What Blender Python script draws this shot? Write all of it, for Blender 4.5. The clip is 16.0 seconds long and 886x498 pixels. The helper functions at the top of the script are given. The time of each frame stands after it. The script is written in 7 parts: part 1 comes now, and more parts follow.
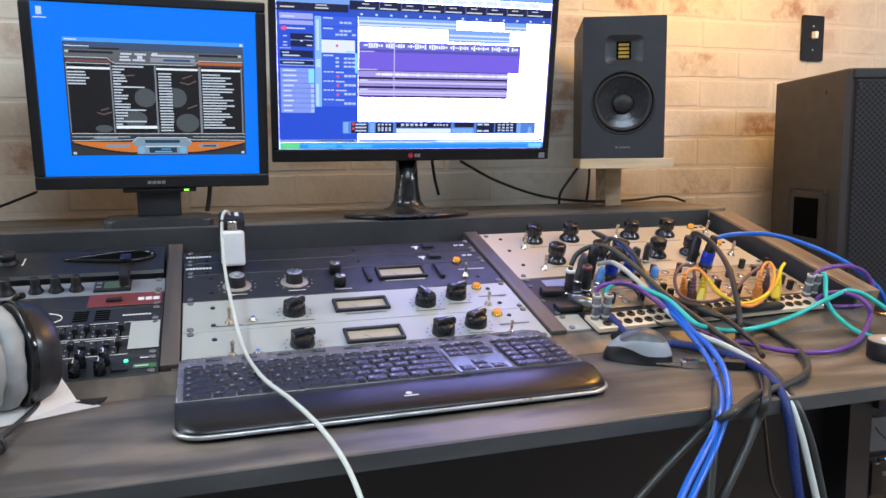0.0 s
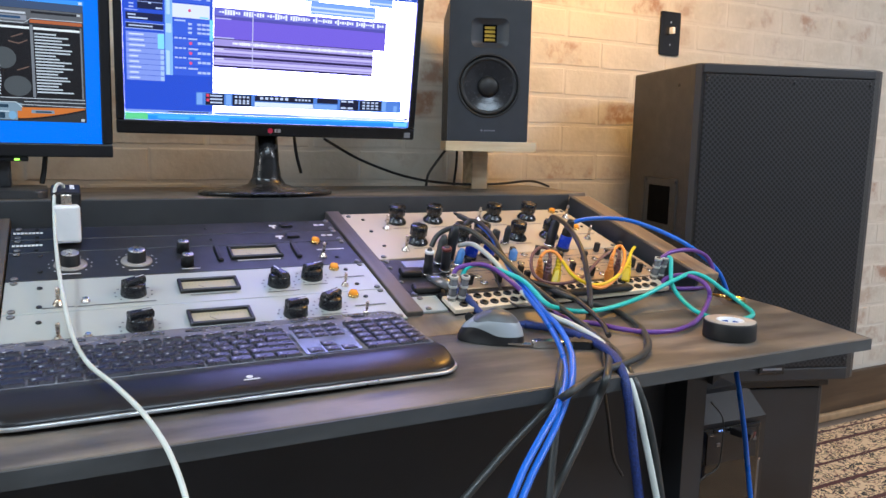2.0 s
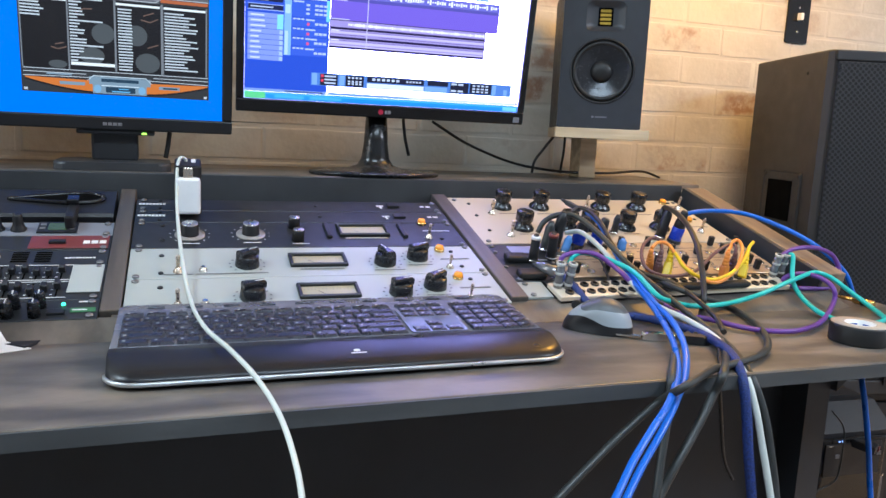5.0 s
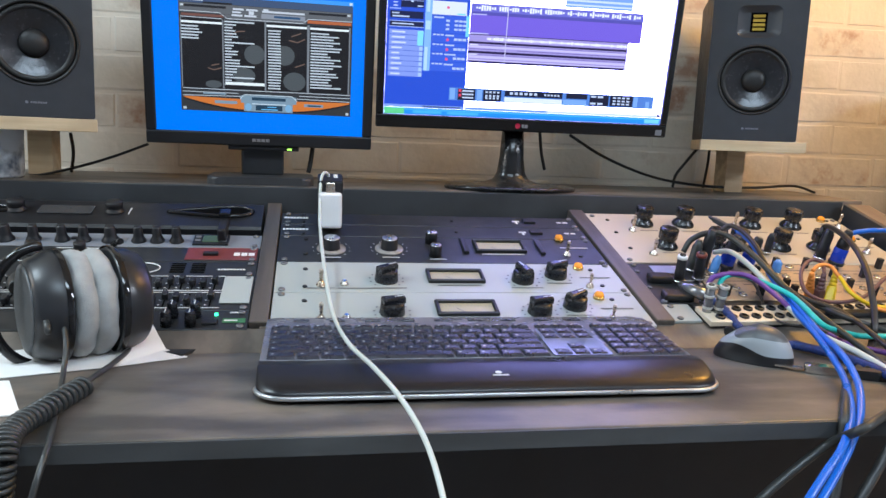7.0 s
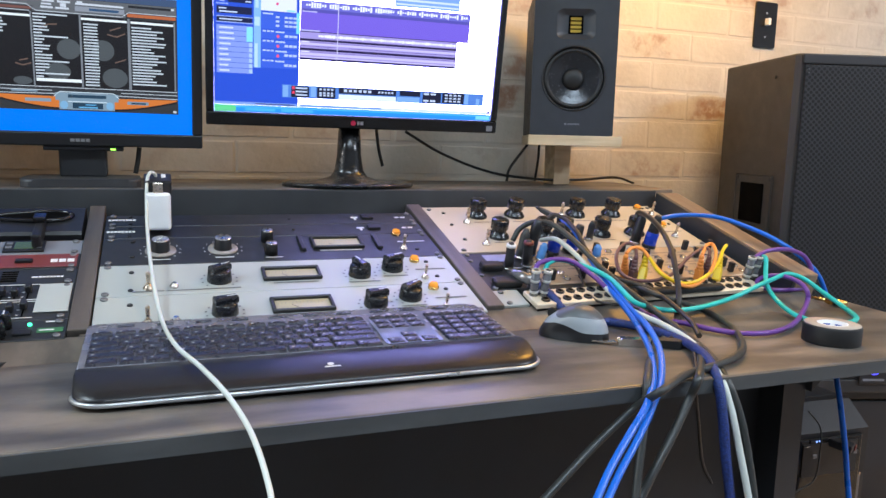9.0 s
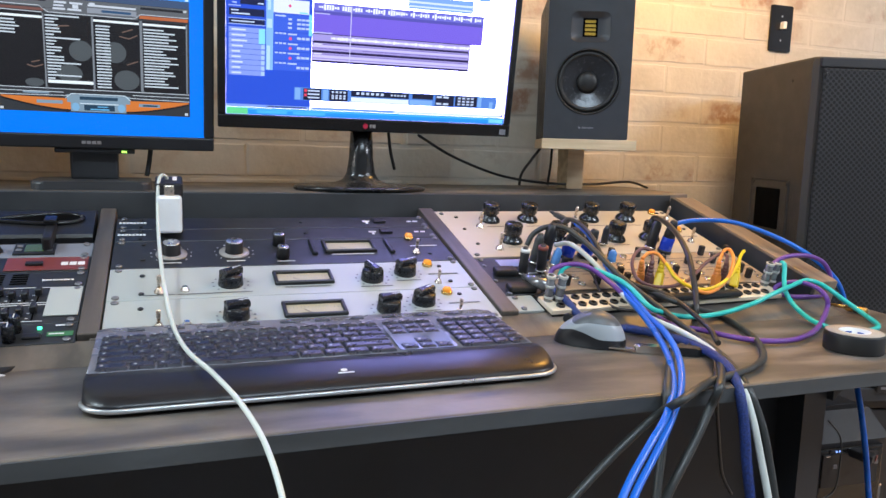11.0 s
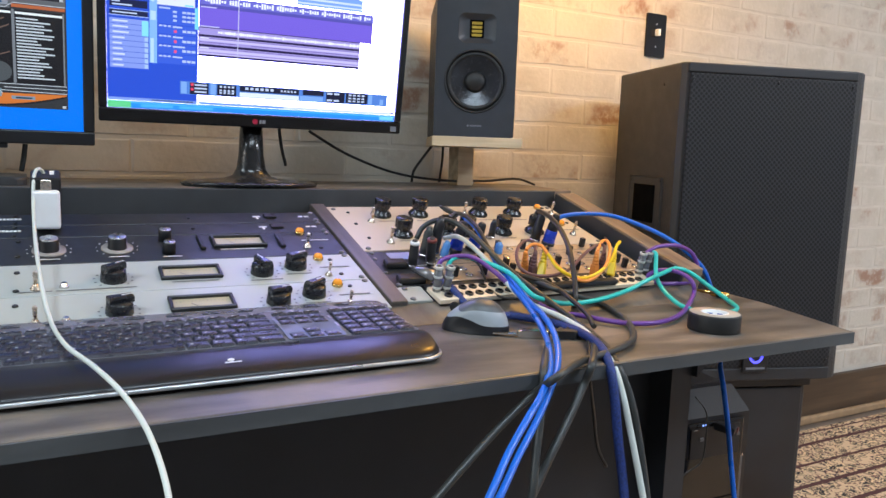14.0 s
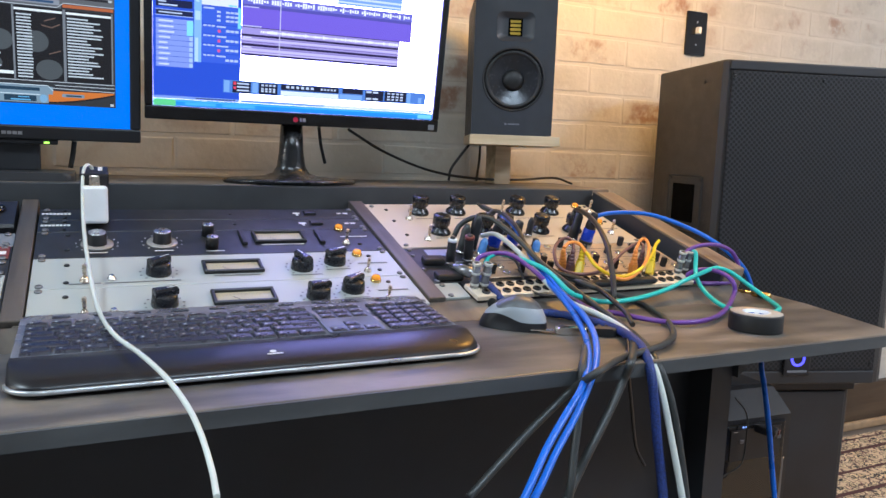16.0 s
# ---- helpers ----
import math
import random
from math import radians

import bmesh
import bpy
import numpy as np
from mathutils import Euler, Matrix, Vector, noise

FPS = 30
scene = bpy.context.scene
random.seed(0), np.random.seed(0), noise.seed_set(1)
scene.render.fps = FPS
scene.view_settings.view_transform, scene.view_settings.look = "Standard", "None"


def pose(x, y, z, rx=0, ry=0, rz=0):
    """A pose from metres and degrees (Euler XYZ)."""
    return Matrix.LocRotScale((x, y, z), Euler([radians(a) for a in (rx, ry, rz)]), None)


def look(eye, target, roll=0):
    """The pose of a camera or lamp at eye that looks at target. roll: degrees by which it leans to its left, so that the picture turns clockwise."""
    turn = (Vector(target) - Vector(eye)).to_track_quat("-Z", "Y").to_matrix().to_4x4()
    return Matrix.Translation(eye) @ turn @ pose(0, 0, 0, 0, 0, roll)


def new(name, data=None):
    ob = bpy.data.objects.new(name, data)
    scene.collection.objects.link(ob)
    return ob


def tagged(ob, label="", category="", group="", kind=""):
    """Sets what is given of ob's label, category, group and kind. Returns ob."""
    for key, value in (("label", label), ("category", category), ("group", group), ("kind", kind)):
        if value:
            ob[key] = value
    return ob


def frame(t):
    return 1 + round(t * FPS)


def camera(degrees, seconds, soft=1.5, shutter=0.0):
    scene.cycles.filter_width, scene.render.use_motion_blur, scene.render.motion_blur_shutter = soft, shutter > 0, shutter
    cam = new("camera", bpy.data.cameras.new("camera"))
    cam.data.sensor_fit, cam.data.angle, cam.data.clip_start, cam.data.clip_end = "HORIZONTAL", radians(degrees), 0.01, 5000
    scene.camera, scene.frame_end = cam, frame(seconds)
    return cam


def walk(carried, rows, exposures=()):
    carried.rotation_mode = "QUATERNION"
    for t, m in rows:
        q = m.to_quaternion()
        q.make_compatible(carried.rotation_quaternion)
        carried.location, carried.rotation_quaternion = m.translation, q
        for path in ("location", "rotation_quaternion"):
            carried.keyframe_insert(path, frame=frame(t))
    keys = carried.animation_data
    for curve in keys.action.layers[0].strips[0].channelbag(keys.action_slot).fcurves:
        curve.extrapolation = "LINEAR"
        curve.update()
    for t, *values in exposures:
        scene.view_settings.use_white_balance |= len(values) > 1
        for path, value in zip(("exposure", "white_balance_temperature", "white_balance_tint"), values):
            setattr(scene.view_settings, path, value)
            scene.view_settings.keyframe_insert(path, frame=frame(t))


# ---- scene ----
cam = camera(61.7, 16.0)
PATH = [
    (0, (0.037, -0.069, 1.012), (0.641, 1.823, 0.772), -0.6),
    (0.5, (0.057, -0.072, 1.01), (0.851, 1.749, 0.775), -0.1),
    (1, (0.064, -0.064, 1.006), (0.959, 1.707, 0.755), 0.4),
    (1.5, (0.078, -0.069, 1.006), (1.017, 1.677, 0.742), 0.7),
    (2, (0.077, -0.063, 1.004), (0.973, 1.703, 0.723), 1.3),
    (2.5, (0.077, -0.042, 0.994), (0.878, 1.767, 0.705), 2.0),
    (3, (0.071, -0.042, 0.991), (0.776, 1.806, 0.696), 2.6),
    (5.5, (0.066, -0.047, 0.99), (0.698, 1.825, 0.677), 2.6),
    (6, (0.062, -0.042, 0.99), (0.605, 1.859, 0.689), 2.5),
    (6.5, (0.053, -0.03, 0.992), (0.499, 1.897, 0.695), 2.4),
    (7, (0.051, -0.021, 0.995), (0.393, 1.927, 0.698), 2.2),
    (7.5, (0.059, -0.028, 0.993), (0.456, 1.91, 0.698), 1.7),
    (8, (0.073, -0.045, 0.99), (0.714, 1.825, 0.692), 1.3),
    (10.5, (0.077, -0.037, 0.99), (0.806, 1.804, 0.711), 1.6),
    (11, (0.074, -0.029, 0.988), (0.764, 1.828, 0.715), 1.7),
    (11.5, (0.075, -0.031, 0.987), (0.785, 1.819, 0.717), 1.7),
    (12, (0.082, -0.046, 0.985), (0.869, 1.773, 0.717), 1.6),
    (12.5, (0.084, -0.059, 0.984), (0.959, 1.719, 0.714), 1.6),
    (13, (0.085, -0.06, 0.98), (1.018, 1.688, 0.711), 1.6),
    (13.5, (0.081, -0.063, 0.98), (1.032, 1.676, 0.712), 1.8),
    (14, (0.078, -0.06, 0.979), (1.012, 1.69, 0.719), 2.0),
    (14.5, (0.075, -0.059, 0.977), (0.979, 1.708, 0.723), 2.2),
    (15, (0.073, -0.058, 0.974), (0.952, 1.721, 0.724), 2.3),
    (15.5, (0.073, -0.059, 0.975), (0.935, 1.727, 0.722), 2.3),
    (16, (0.071, -0.062, 0.973), (0.923, 1.729, 0.713), 2.1),
]
walk(cam, [(t, look(eye, target, roll)) for t, eye, target, roll in PATH], exposures=((0.0, -0.02, 5950, 11), (1.5, -0.04, 5900, 10), (2.5, 0.0, 5800, 8), (5.5, 0.12, 5700, 7.5), (6.0, 0.10, 5700, 7.5), (7.0, 0.0, 5800, 8), (8.0, 0.04, 5800, 8.5), (10.5, 0.12, 5950, 9), (12.0, 0.03, 5850, 9), (13.0, 0.02, 5950, 9), (14.5, 0.02, 5900, 9), (16.0, 0.02, 5750, 8.5)))


# ---- world and light ----
world = bpy.data.worlds.new("world")
world.use_nodes = True
scene.world = world
world.node_tree.nodes["Background"].inputs[0].default_value = (0.30, 0.28, 0.26, 1)
world.node_tree.nodes["Background"].inputs[1].default_value = 0.25


def lamp(name, kind, m, watts, colour, size=0.3, size_y=None):
    data = bpy.data.lights.new(name, kind)
    data.energy, data.color = watts, colour
    if kind == "AREA":
        data.shape, data.size, data.size_y = "RECTANGLE", size, size_y or size
    else:
        data.shadow_soft_size = size
    ob = new(name, data)
    ob.matrix_world = m
    return ob


lamp("ceiling_light_front", "AREA", look((0.3, -0.5, 2.44), (0.3, -0.4, 0)), 28, (0.80, 0.93, 1.0), 1.2, 0.4)
lamp("ceiling_light_left", "AREA", look((-1.5, 0.5, 2.44), (-1.4, 0.6, 0)), 36, (0.86, 0.96, 0.97), 0.6, 0.6)
lamp("ceiling_light_right", "AREA", look((2.75, -0.8, 2.44), (2.75, -0.7, 0)), 70, (0.94, 0.96, 1.0), 1.2, 0.4)
# added warm fill, no visible fixture: brightens the left wall below the speaker shelf
lamp("warm_fill_left", "AREA", look((-1.7, 0.75, 1.38), (-0.3, 1.3, 0.95)), 6, (1.0, 0.88, 0.74), 0.35, 0.35)
lamp("wall_lamp_glow", "POINT", pose(1.20, 1.10, 1.66), 23, (1.0, 0.47, 0.06), 0.09)
scene.view_settings.exposure = 0.0


# ---- materials ----
def mat(name, colour, rough=0.5, metal=0.0, vary=0.12, scale=30.0, bump=0.0, bump_scale=200.0, coat=0.0,
        stain=None, stain_scale=4.0, stain_amount=0.4, spec=0.5, rnd=0.0):
    m = bpy.data.materials.new(name)
    m.use_nodes = True
    nt = m.node_tree
    b = nt.nodes["Principled BSDF"]
    b.inputs["Roughness"].default_value = rough
    b.inputs["Metallic"].default_value = metal
    b.inputs["Coat Weight"].default_value = coat
    b.inputs["Specular IOR Level"].default_value = spec
    co = nt.nodes.new("ShaderNodeTexCoord")
    n = nt.nodes.new("ShaderNodeTexNoise")
    n.inputs["Scale"].default_value, n.inputs["Detail"].default_value = scale, 6
    nt.links.new(co.outputs["Object"], n.inputs["Vector"])
    ramp = nt.nodes.new("ShaderNodeMapRange")
    ramp.inputs["From Min"].default_value, ramp.inputs["From Max"].default_value = 0.3, 0.7
    ramp.inputs["To Min"].default_value, ramp.inputs["To Max"].default_value = 1 - vary, 1 + vary
    nt.links.new(n.outputs["Fac"], ramp.inputs["Value"])
    mul = nt.nodes.new("ShaderNodeMix")
    mul.data_type, mul.blend_type = "RGBA", "MULTIPLY"
    mul.inputs["Factor"].default_value = 1.0
    mul.inputs["A"].default_value = (*colour, 1)
    nt.links.new(ramp.outputs["Result"], mul.inputs["B"])
    out = mul.outputs["Result"]
    if stain:
        n2 = nt.nodes.new("ShaderNodeTexNoise")
        n2.inputs["Scale"].default_value, n2.inputs["Detail"].default_value = stain_scale, 8
        nt.links.new(co.outputs["Object"], n2.inputs["Vector"])
        r2 = nt.nodes.new("ShaderNodeMapRange")
        r2.inputs["From Min"].default_value, r2.inputs["From Max"].default_value = 0.48, 0.66
        r2.inputs["To Max"].default_value = stain_amount
        nt.links.new(n2.outputs["Fac"], r2.inputs["Value"])
        mix = nt.nodes.new("ShaderNodeMix")
        mix.data_type = "RGBA"
        nt.links.new(r2.outputs["Result"], mix.inputs["Factor"])
        nt.links.new(out, mix.inputs["A"])
        mix.inputs["B"].default_value = (*stain, 1)
        out = mix.outputs["Result"]
    if rnd:
        oi = nt.nodes.new("ShaderNodeObjectInfo")
        r3 = nt.nodes.new("ShaderNodeMapRange")
        r3.inputs["To Min"].default_value, r3.inputs["To Max"].default_value = 1 - rnd, 1 + rnd
        nt.links.new(oi.outputs["Random"], r3.inputs["Value"])
        m3 = nt.nodes.new("ShaderNodeMix")
        m3.data_type, m3.blend_type = "RGBA", "MULTIPLY"
        m3.inputs["Factor"].default_value = 1.0
        nt.links.new(out, m3.inputs["A"])
        nt.links.new(r3.outputs["Result"], m3.inputs["B"])
        out = m3.outputs["Result"]
    nt.links.new(out, b.inputs["Base Color"])
    rr = nt.nodes.new("ShaderNodeMapRange")
    rr.inputs["From Min"].default_value, rr.inputs["From Max"].default_value = 0.3, 0.7
    rr.inputs["To Min"].default_value, rr.inputs["To Max"].default_value = max(rough - 0.08, 0.02), min(rough + 0.08, 1)
    nt.links.new(n.outputs["Fac"], rr.inputs["Value"])
    nt.links.new(rr.outputs["Result"], b.inputs["Roughness"])
    if bump:
        nb = nt.nodes.new("ShaderNodeTexNoise")
        nb.inputs["Scale"].default_value, nb.inputs["Detail"].default_value = bump_scale, 4
        nt.links.new(co.outputs["Object"], nb.inputs["Vector"])
        bp = nt.nodes.new("ShaderNodeBump")
        bp.inputs["Strength"].default_value, bp.inputs["Distance"].default_value = bump, 0.002
        nt.links.new(nb.outputs["Fac"], bp.inputs["Height"])
        nt.links.new(bp.outputs["Normal"], b.inputs["Normal"])
    return m


def glow(name, colour, strength):
    m = bpy.data.materials.new(name)
    m.use_nodes = True
    b = m.node_tree.nodes["Principled BSDF"]
    b.inputs["Base Color"].default_value = (0.01, 0.01, 0.01, 1)
    b.inputs["Roughness"].default_value = 0.25
    b.inputs["Emission Color"].default_value = (*colour, 1)
    b.inputs["Emission Strength"].default_value = strength
    return m


# ---- mesh helpers ----
def part(name, bm, material, parent=None, label=""):
    """Link a bmesh as one mesh object, under a thing or a part."""
    me = bpy.data.meshes.new(name)
    bmesh.ops.recalc_face_normals(bm, faces=bm.faces)
    bm.to_mesh(me)
    bm.free()
    me.materials.append(material)
    ob = new(name, me)
    if parent:
        ob.parent = parent
    if label:
        tagged(ob, label)
    return ob


def thing(name, m, label, category, group="", kind=""):
    ob = new(name)
    ob.empty_display_size = 0.02
    ob.matrix_world = m
    return tagged(ob, label, category, group, kind)


def bm_box(x0, x1, y0, y1, z0, z1, bevel=0.0, seg=2, bm=None):
    own = bm or bmesh.new()
    v = [own.verts.new((x, y, z)) for z in (z0, z1) for x, y in ((x0, y0), (x1, y0), (x1, y1), (x0, y1))]
    fs = [own.faces.new([v[i] for i in q]) for q in ((3, 2, 1, 0), (4, 5, 6, 7), (0, 1, 5, 4), (1, 2, 6, 5), (2, 3, 7, 6), (3, 0, 4, 7))]
    if bevel:
        es = list({e for f in fs for e in f.edges})
        bmesh.ops.bevel(own, geom=es, offset=bevel, segments=seg, affect="EDGES", profile=0.5)
    return own


def bm_prism(outline, z0, z1, bevel=0.0, seg=2, bm=None, smooth=False):
    """A flat outline (x, y) drawn up from z0 to z1."""
    own = bm or bmesh.new()
    lo = [own.verts.new((x, y, z0)) for x, y in outline]
    hi = [own.verts.new((x, y, z1)) for x, y in outline]
    own.faces.new(list(reversed(lo)))
    top = own.faces.new(hi)
    n = len(lo)
    for i in range(n):
        f = own.faces.new((lo[i], lo[(i + 1) % n], hi[(i + 1) % n], hi[i]))
        f.smooth = smooth
    if bevel:
        bmesh.ops.bevel(own, geom=list(top.edges), offset=bevel, segments=seg, affect="EDGES", profile=0.5)
    return own


def bm_lathe(profile, seg=24, m=None, bm=None, caps=True):
    """Turn a profile of (radius, z) about z."""
    own = bm or bmesh.new()
    m = m or Matrix()
    rings = []
    for r, z in profile:
        rings.append([own.verts.new(m @ Vector((r * math.cos(2 * math.pi * k / seg), r * math.sin(2 * math.pi * k / seg), z))) for k in range(seg)])
    for a, b in zip(rings, rings[1:]):
        for k in range(seg):
            f = own.faces.new((a[k], a[(k + 1) % seg], b[(k + 1) % seg], b[k]))
            f.smooth = True
    if caps:
        own.faces.new(list(reversed(rings[0])))
        own.faces.new(rings[-1])
    return own


def smooth_path(points, steps=8):
    """A rounded line through the points (Catmull-Rom)."""
    p = [Vector(q) for q in points]
    p = [2 * p[0] - p[1]] + p + [2 * p[-1] - p[-2]]
    out = []
    for i in range(1, len(p) - 2):
        for s in range(steps):
            t = s / steps
            a, b, c, d = p[i - 1:i + 3]
            out.append(0.5 * ((2 * b) + (c - a) * t + (2 * a - 5 * b + 4 * c - d) * t * t + (3 * b - a - 3 * c + d) * t ** 3))
    out.append(p[-2])
    return out


def bm_tube(points, r, seg=10, steps=8, bm=None, taper=None):
    """A round cable along the points."""
    own = bm or bmesh.new()
    path = smooth_path(points, steps) if steps > 1 else [Vector(q) for q in points]
    rings, side = [], None
    for i, c in enumerate(path):
        way = (path[min(i + 1, len(path) - 1)] - path[max(i - 1, 0)]).normalized()
        side = (side - way * side.dot(way)) if side else way.orthogonal()
        side.normalize()
        up = way.cross(side)
        k = r if taper is None else r + (taper - r) * i / (len(path) - 1)
        rings.append([own.verts.new(c + k * (math.cos(2 * math.pi * j / seg) * side + math.sin(2 * math.pi * j / seg) * up)) for j in range(seg)])
    for a, b in zip(rings, rings[1:]):
        for j in range(seg):
            f = own.faces.new((a[j], a[(j + 1) % seg], b[(j + 1) % seg], b[j]))
            f.smooth = True
    own.faces.new(list(reversed(rings[0])))
    own.faces.new(rings[-1])
    return own


def rounded(x0, x1, y0, y1, r, n=5):
    """The outline of a rectangle with round corners."""
    out = []
    for cx, cy, a in ((x1 - r, y1 - r, 0), (x0 + r, y1 - r, 90), (x0 + r, y0 + r, 180), (x1 - r, y0 + r, 270)):
        out += [(cx + r * math.cos(radians(a + 90 * k / n)), cy + r * math.sin(radians(a + 90 * k / n))) for k in range(n + 1)]
    return out

def grain_wood(name, colour, dark, rough, along="X", scale=3.0, stretch=14.0, spec=0.5, stain=None, amount=0.5, depth=0.9):
    """Wood with long streaks along one axis and a few worn, paler patches."""
    m = mat(name, colour, rough, vary=0.22, scale=11, bump=0.12, bump_scale=90, spec=spec, stain=stain, stain_scale=7, stain_amount=amount)
    nt = m.node_tree
    b = nt.nodes["Principled BSDF"]
    src = b.inputs["Base Color"].links[0].from_socket
    co, mp = nt.nodes.new("ShaderNodeTexCoord"), nt.nodes.new("ShaderNodeMapping")
    mp.inputs["Scale"].default_value = (scale, scale * stretch, scale * stretch) if along == "X" else (scale * stretch, scale, scale * stretch)
    nt.links.new(co.outputs["Object"], mp.inputs["Vector"])
    n = nt.nodes.new("ShaderNodeTexNoise")
    n.inputs["Scale"].default_value, n.inputs["Detail"].default_value = 1.0, 8
    nt.links.new(mp.outputs["Vector"], n.inputs["Vector"])
    r = nt.nodes.new("ShaderNodeMapRange")
    r.inputs["From Min"].default_value, r.inputs["From Max"].default_value, r.inputs["To Max"].default_value = 0.40, 0.60, depth
    nt.links.new(n.outputs["Fac"], r.inputs["Value"])
    mix = nt.nodes.new("ShaderNodeMix")
    mix.data_type = "RGBA"
    nt.links.new(r.outputs["Result"], mix.inputs["Factor"])
    nt.links.new(src, mix.inputs["A"])
    mix.inputs["B"].default_value = (*dark, 1)
    nt.links.new(mix.outputs["Result"], b.inputs["Base Color"])
    return m


M_DESK = grain_wood("charcoal_stained_wood", (0.138, 0.122, 0.106), (0.040, 0.037, 0.035), 0.42, scale=5.0, stretch=4.0, spec=0.6, stain=(0.25, 0.205, 0.16), amount=0.8, depth=0.75)
M_EDGE = grain_wood("slate_painted_edge", (0.070, 0.074, 0.076), (0.045, 0.048, 0.050), 0.5, scale=4.0, stretch=4.0)
M_RAIL = grain_wood("charcoal_stained_rail", (0.115, 0.095, 0.078), (0.055, 0.048, 0.042), 0.45, along="Y", scale=3)
M_RAILTOP = grain_wood("worn_brown_rail", (0.24, 0.18, 0.125), (0.15, 0.11, 0.08), 0.45, along="Y", scale=3)
M_BLACK = mat("black_plastic", (0.012, 0.012, 0.014), 0.42, bump=0.08, bump_scale=600)
M_DARK = mat("black_painted_board", (0.017, 0.018, 0.021), 0.5, vary=0.3, scale=10, bump=0.1, bump_scale=80)
M_GLOSS = mat("glossy_black_plastic", (0.008, 0.008, 0.009), 0.13)
M_PA = mat("textured_black_paint", (0.037, 0.035, 0.034), 0.55, bump=0.5, bump_scale=500)
M_SILVER = mat("grey_enamelled_steel", (0.39, 0.415, 0.395), 0.36, vary=0.05, scale=12, stain=(0.33, 0.33, 0.33), stain_scale=6, stain_amount=0.3)
M_RACKBLK = mat("black_anodised_panel", (0.019, 0.020, 0.022), 0.42, vary=0.12, scale=25)
M_WHITE = mat("white_plastic", (0.78, 0.79, 0.80), 0.35, vary=0.03)
M_FAINT = mat("faded_printing_ink", (0.30, 0.29, 0.26), 0.6, vary=0.05)
M_INK = mat("white_printing_ink", (0.72, 0.72, 0.72), 0.6, vary=0.05)
M_INKDARK = mat("dark_printing_ink", (0.16, 0.16, 0.17), 0.6, vary=0.05)
M_CHROME = mat("polished_nickel", (0.75, 0.73, 0.70), 0.18, metal=1.0, vary=0.05)
M_BRASS = mat("gold_plated_metal", (0.75, 0.5, 0.17), 0.22, metal=1.0, vary=0.08)
M_HOLE = mat("dark_opening", (0.002, 0.002, 0.002), 0.9, vary=0.02, spec=0.05)
M_CREAM = mat("cream_meter_dial", (0.40, 0.36, 0.24), 0.4, vary=0.06, scale=20)
M_RUBBER = mat("black_rubber", (0.010, 0.010, 0.010), 0.5)
M_WALL = mat("painted_plaster", (0.56, 0.60, 0.66), 0.8, vary=0.08, scale=3, bump=0.2)
M_MORTAR = mat("whitewashed_mortar", (0.60, 0.555, 0.48), 0.9, vary=0.08, scale=12, bump=0.4, bump_scale=120)
M_PINE = grain_wood("pale_pine", (0.66, 0.53, 0.34), (0.54, 0.40, 0.24), 0.55, scale=4)
M_CEIL = mat("white_ceiling_paint", (0.75, 0.74, 0.72), 0.85, vary=0.04)
M_FLOOR = grain_wood("brown_floor_boards", (0.20, 0.16, 0.13), (0.12, 0.095, 0.075), 0.4, scale=2)
M_SKIRT = grain_wood("dark_walnut_board", (0.11, 0.070, 0.040), (0.06, 0.038, 0.022), 0.5, scale=2)
M_INNER = mat("black_stained_board", (0.030, 0.033, 0.037), 0.5, vary=0.25, scale=14, bump=0.1, bump_scale=90)
WALL_Y, FLOOR_Z = 1.53, 0.10


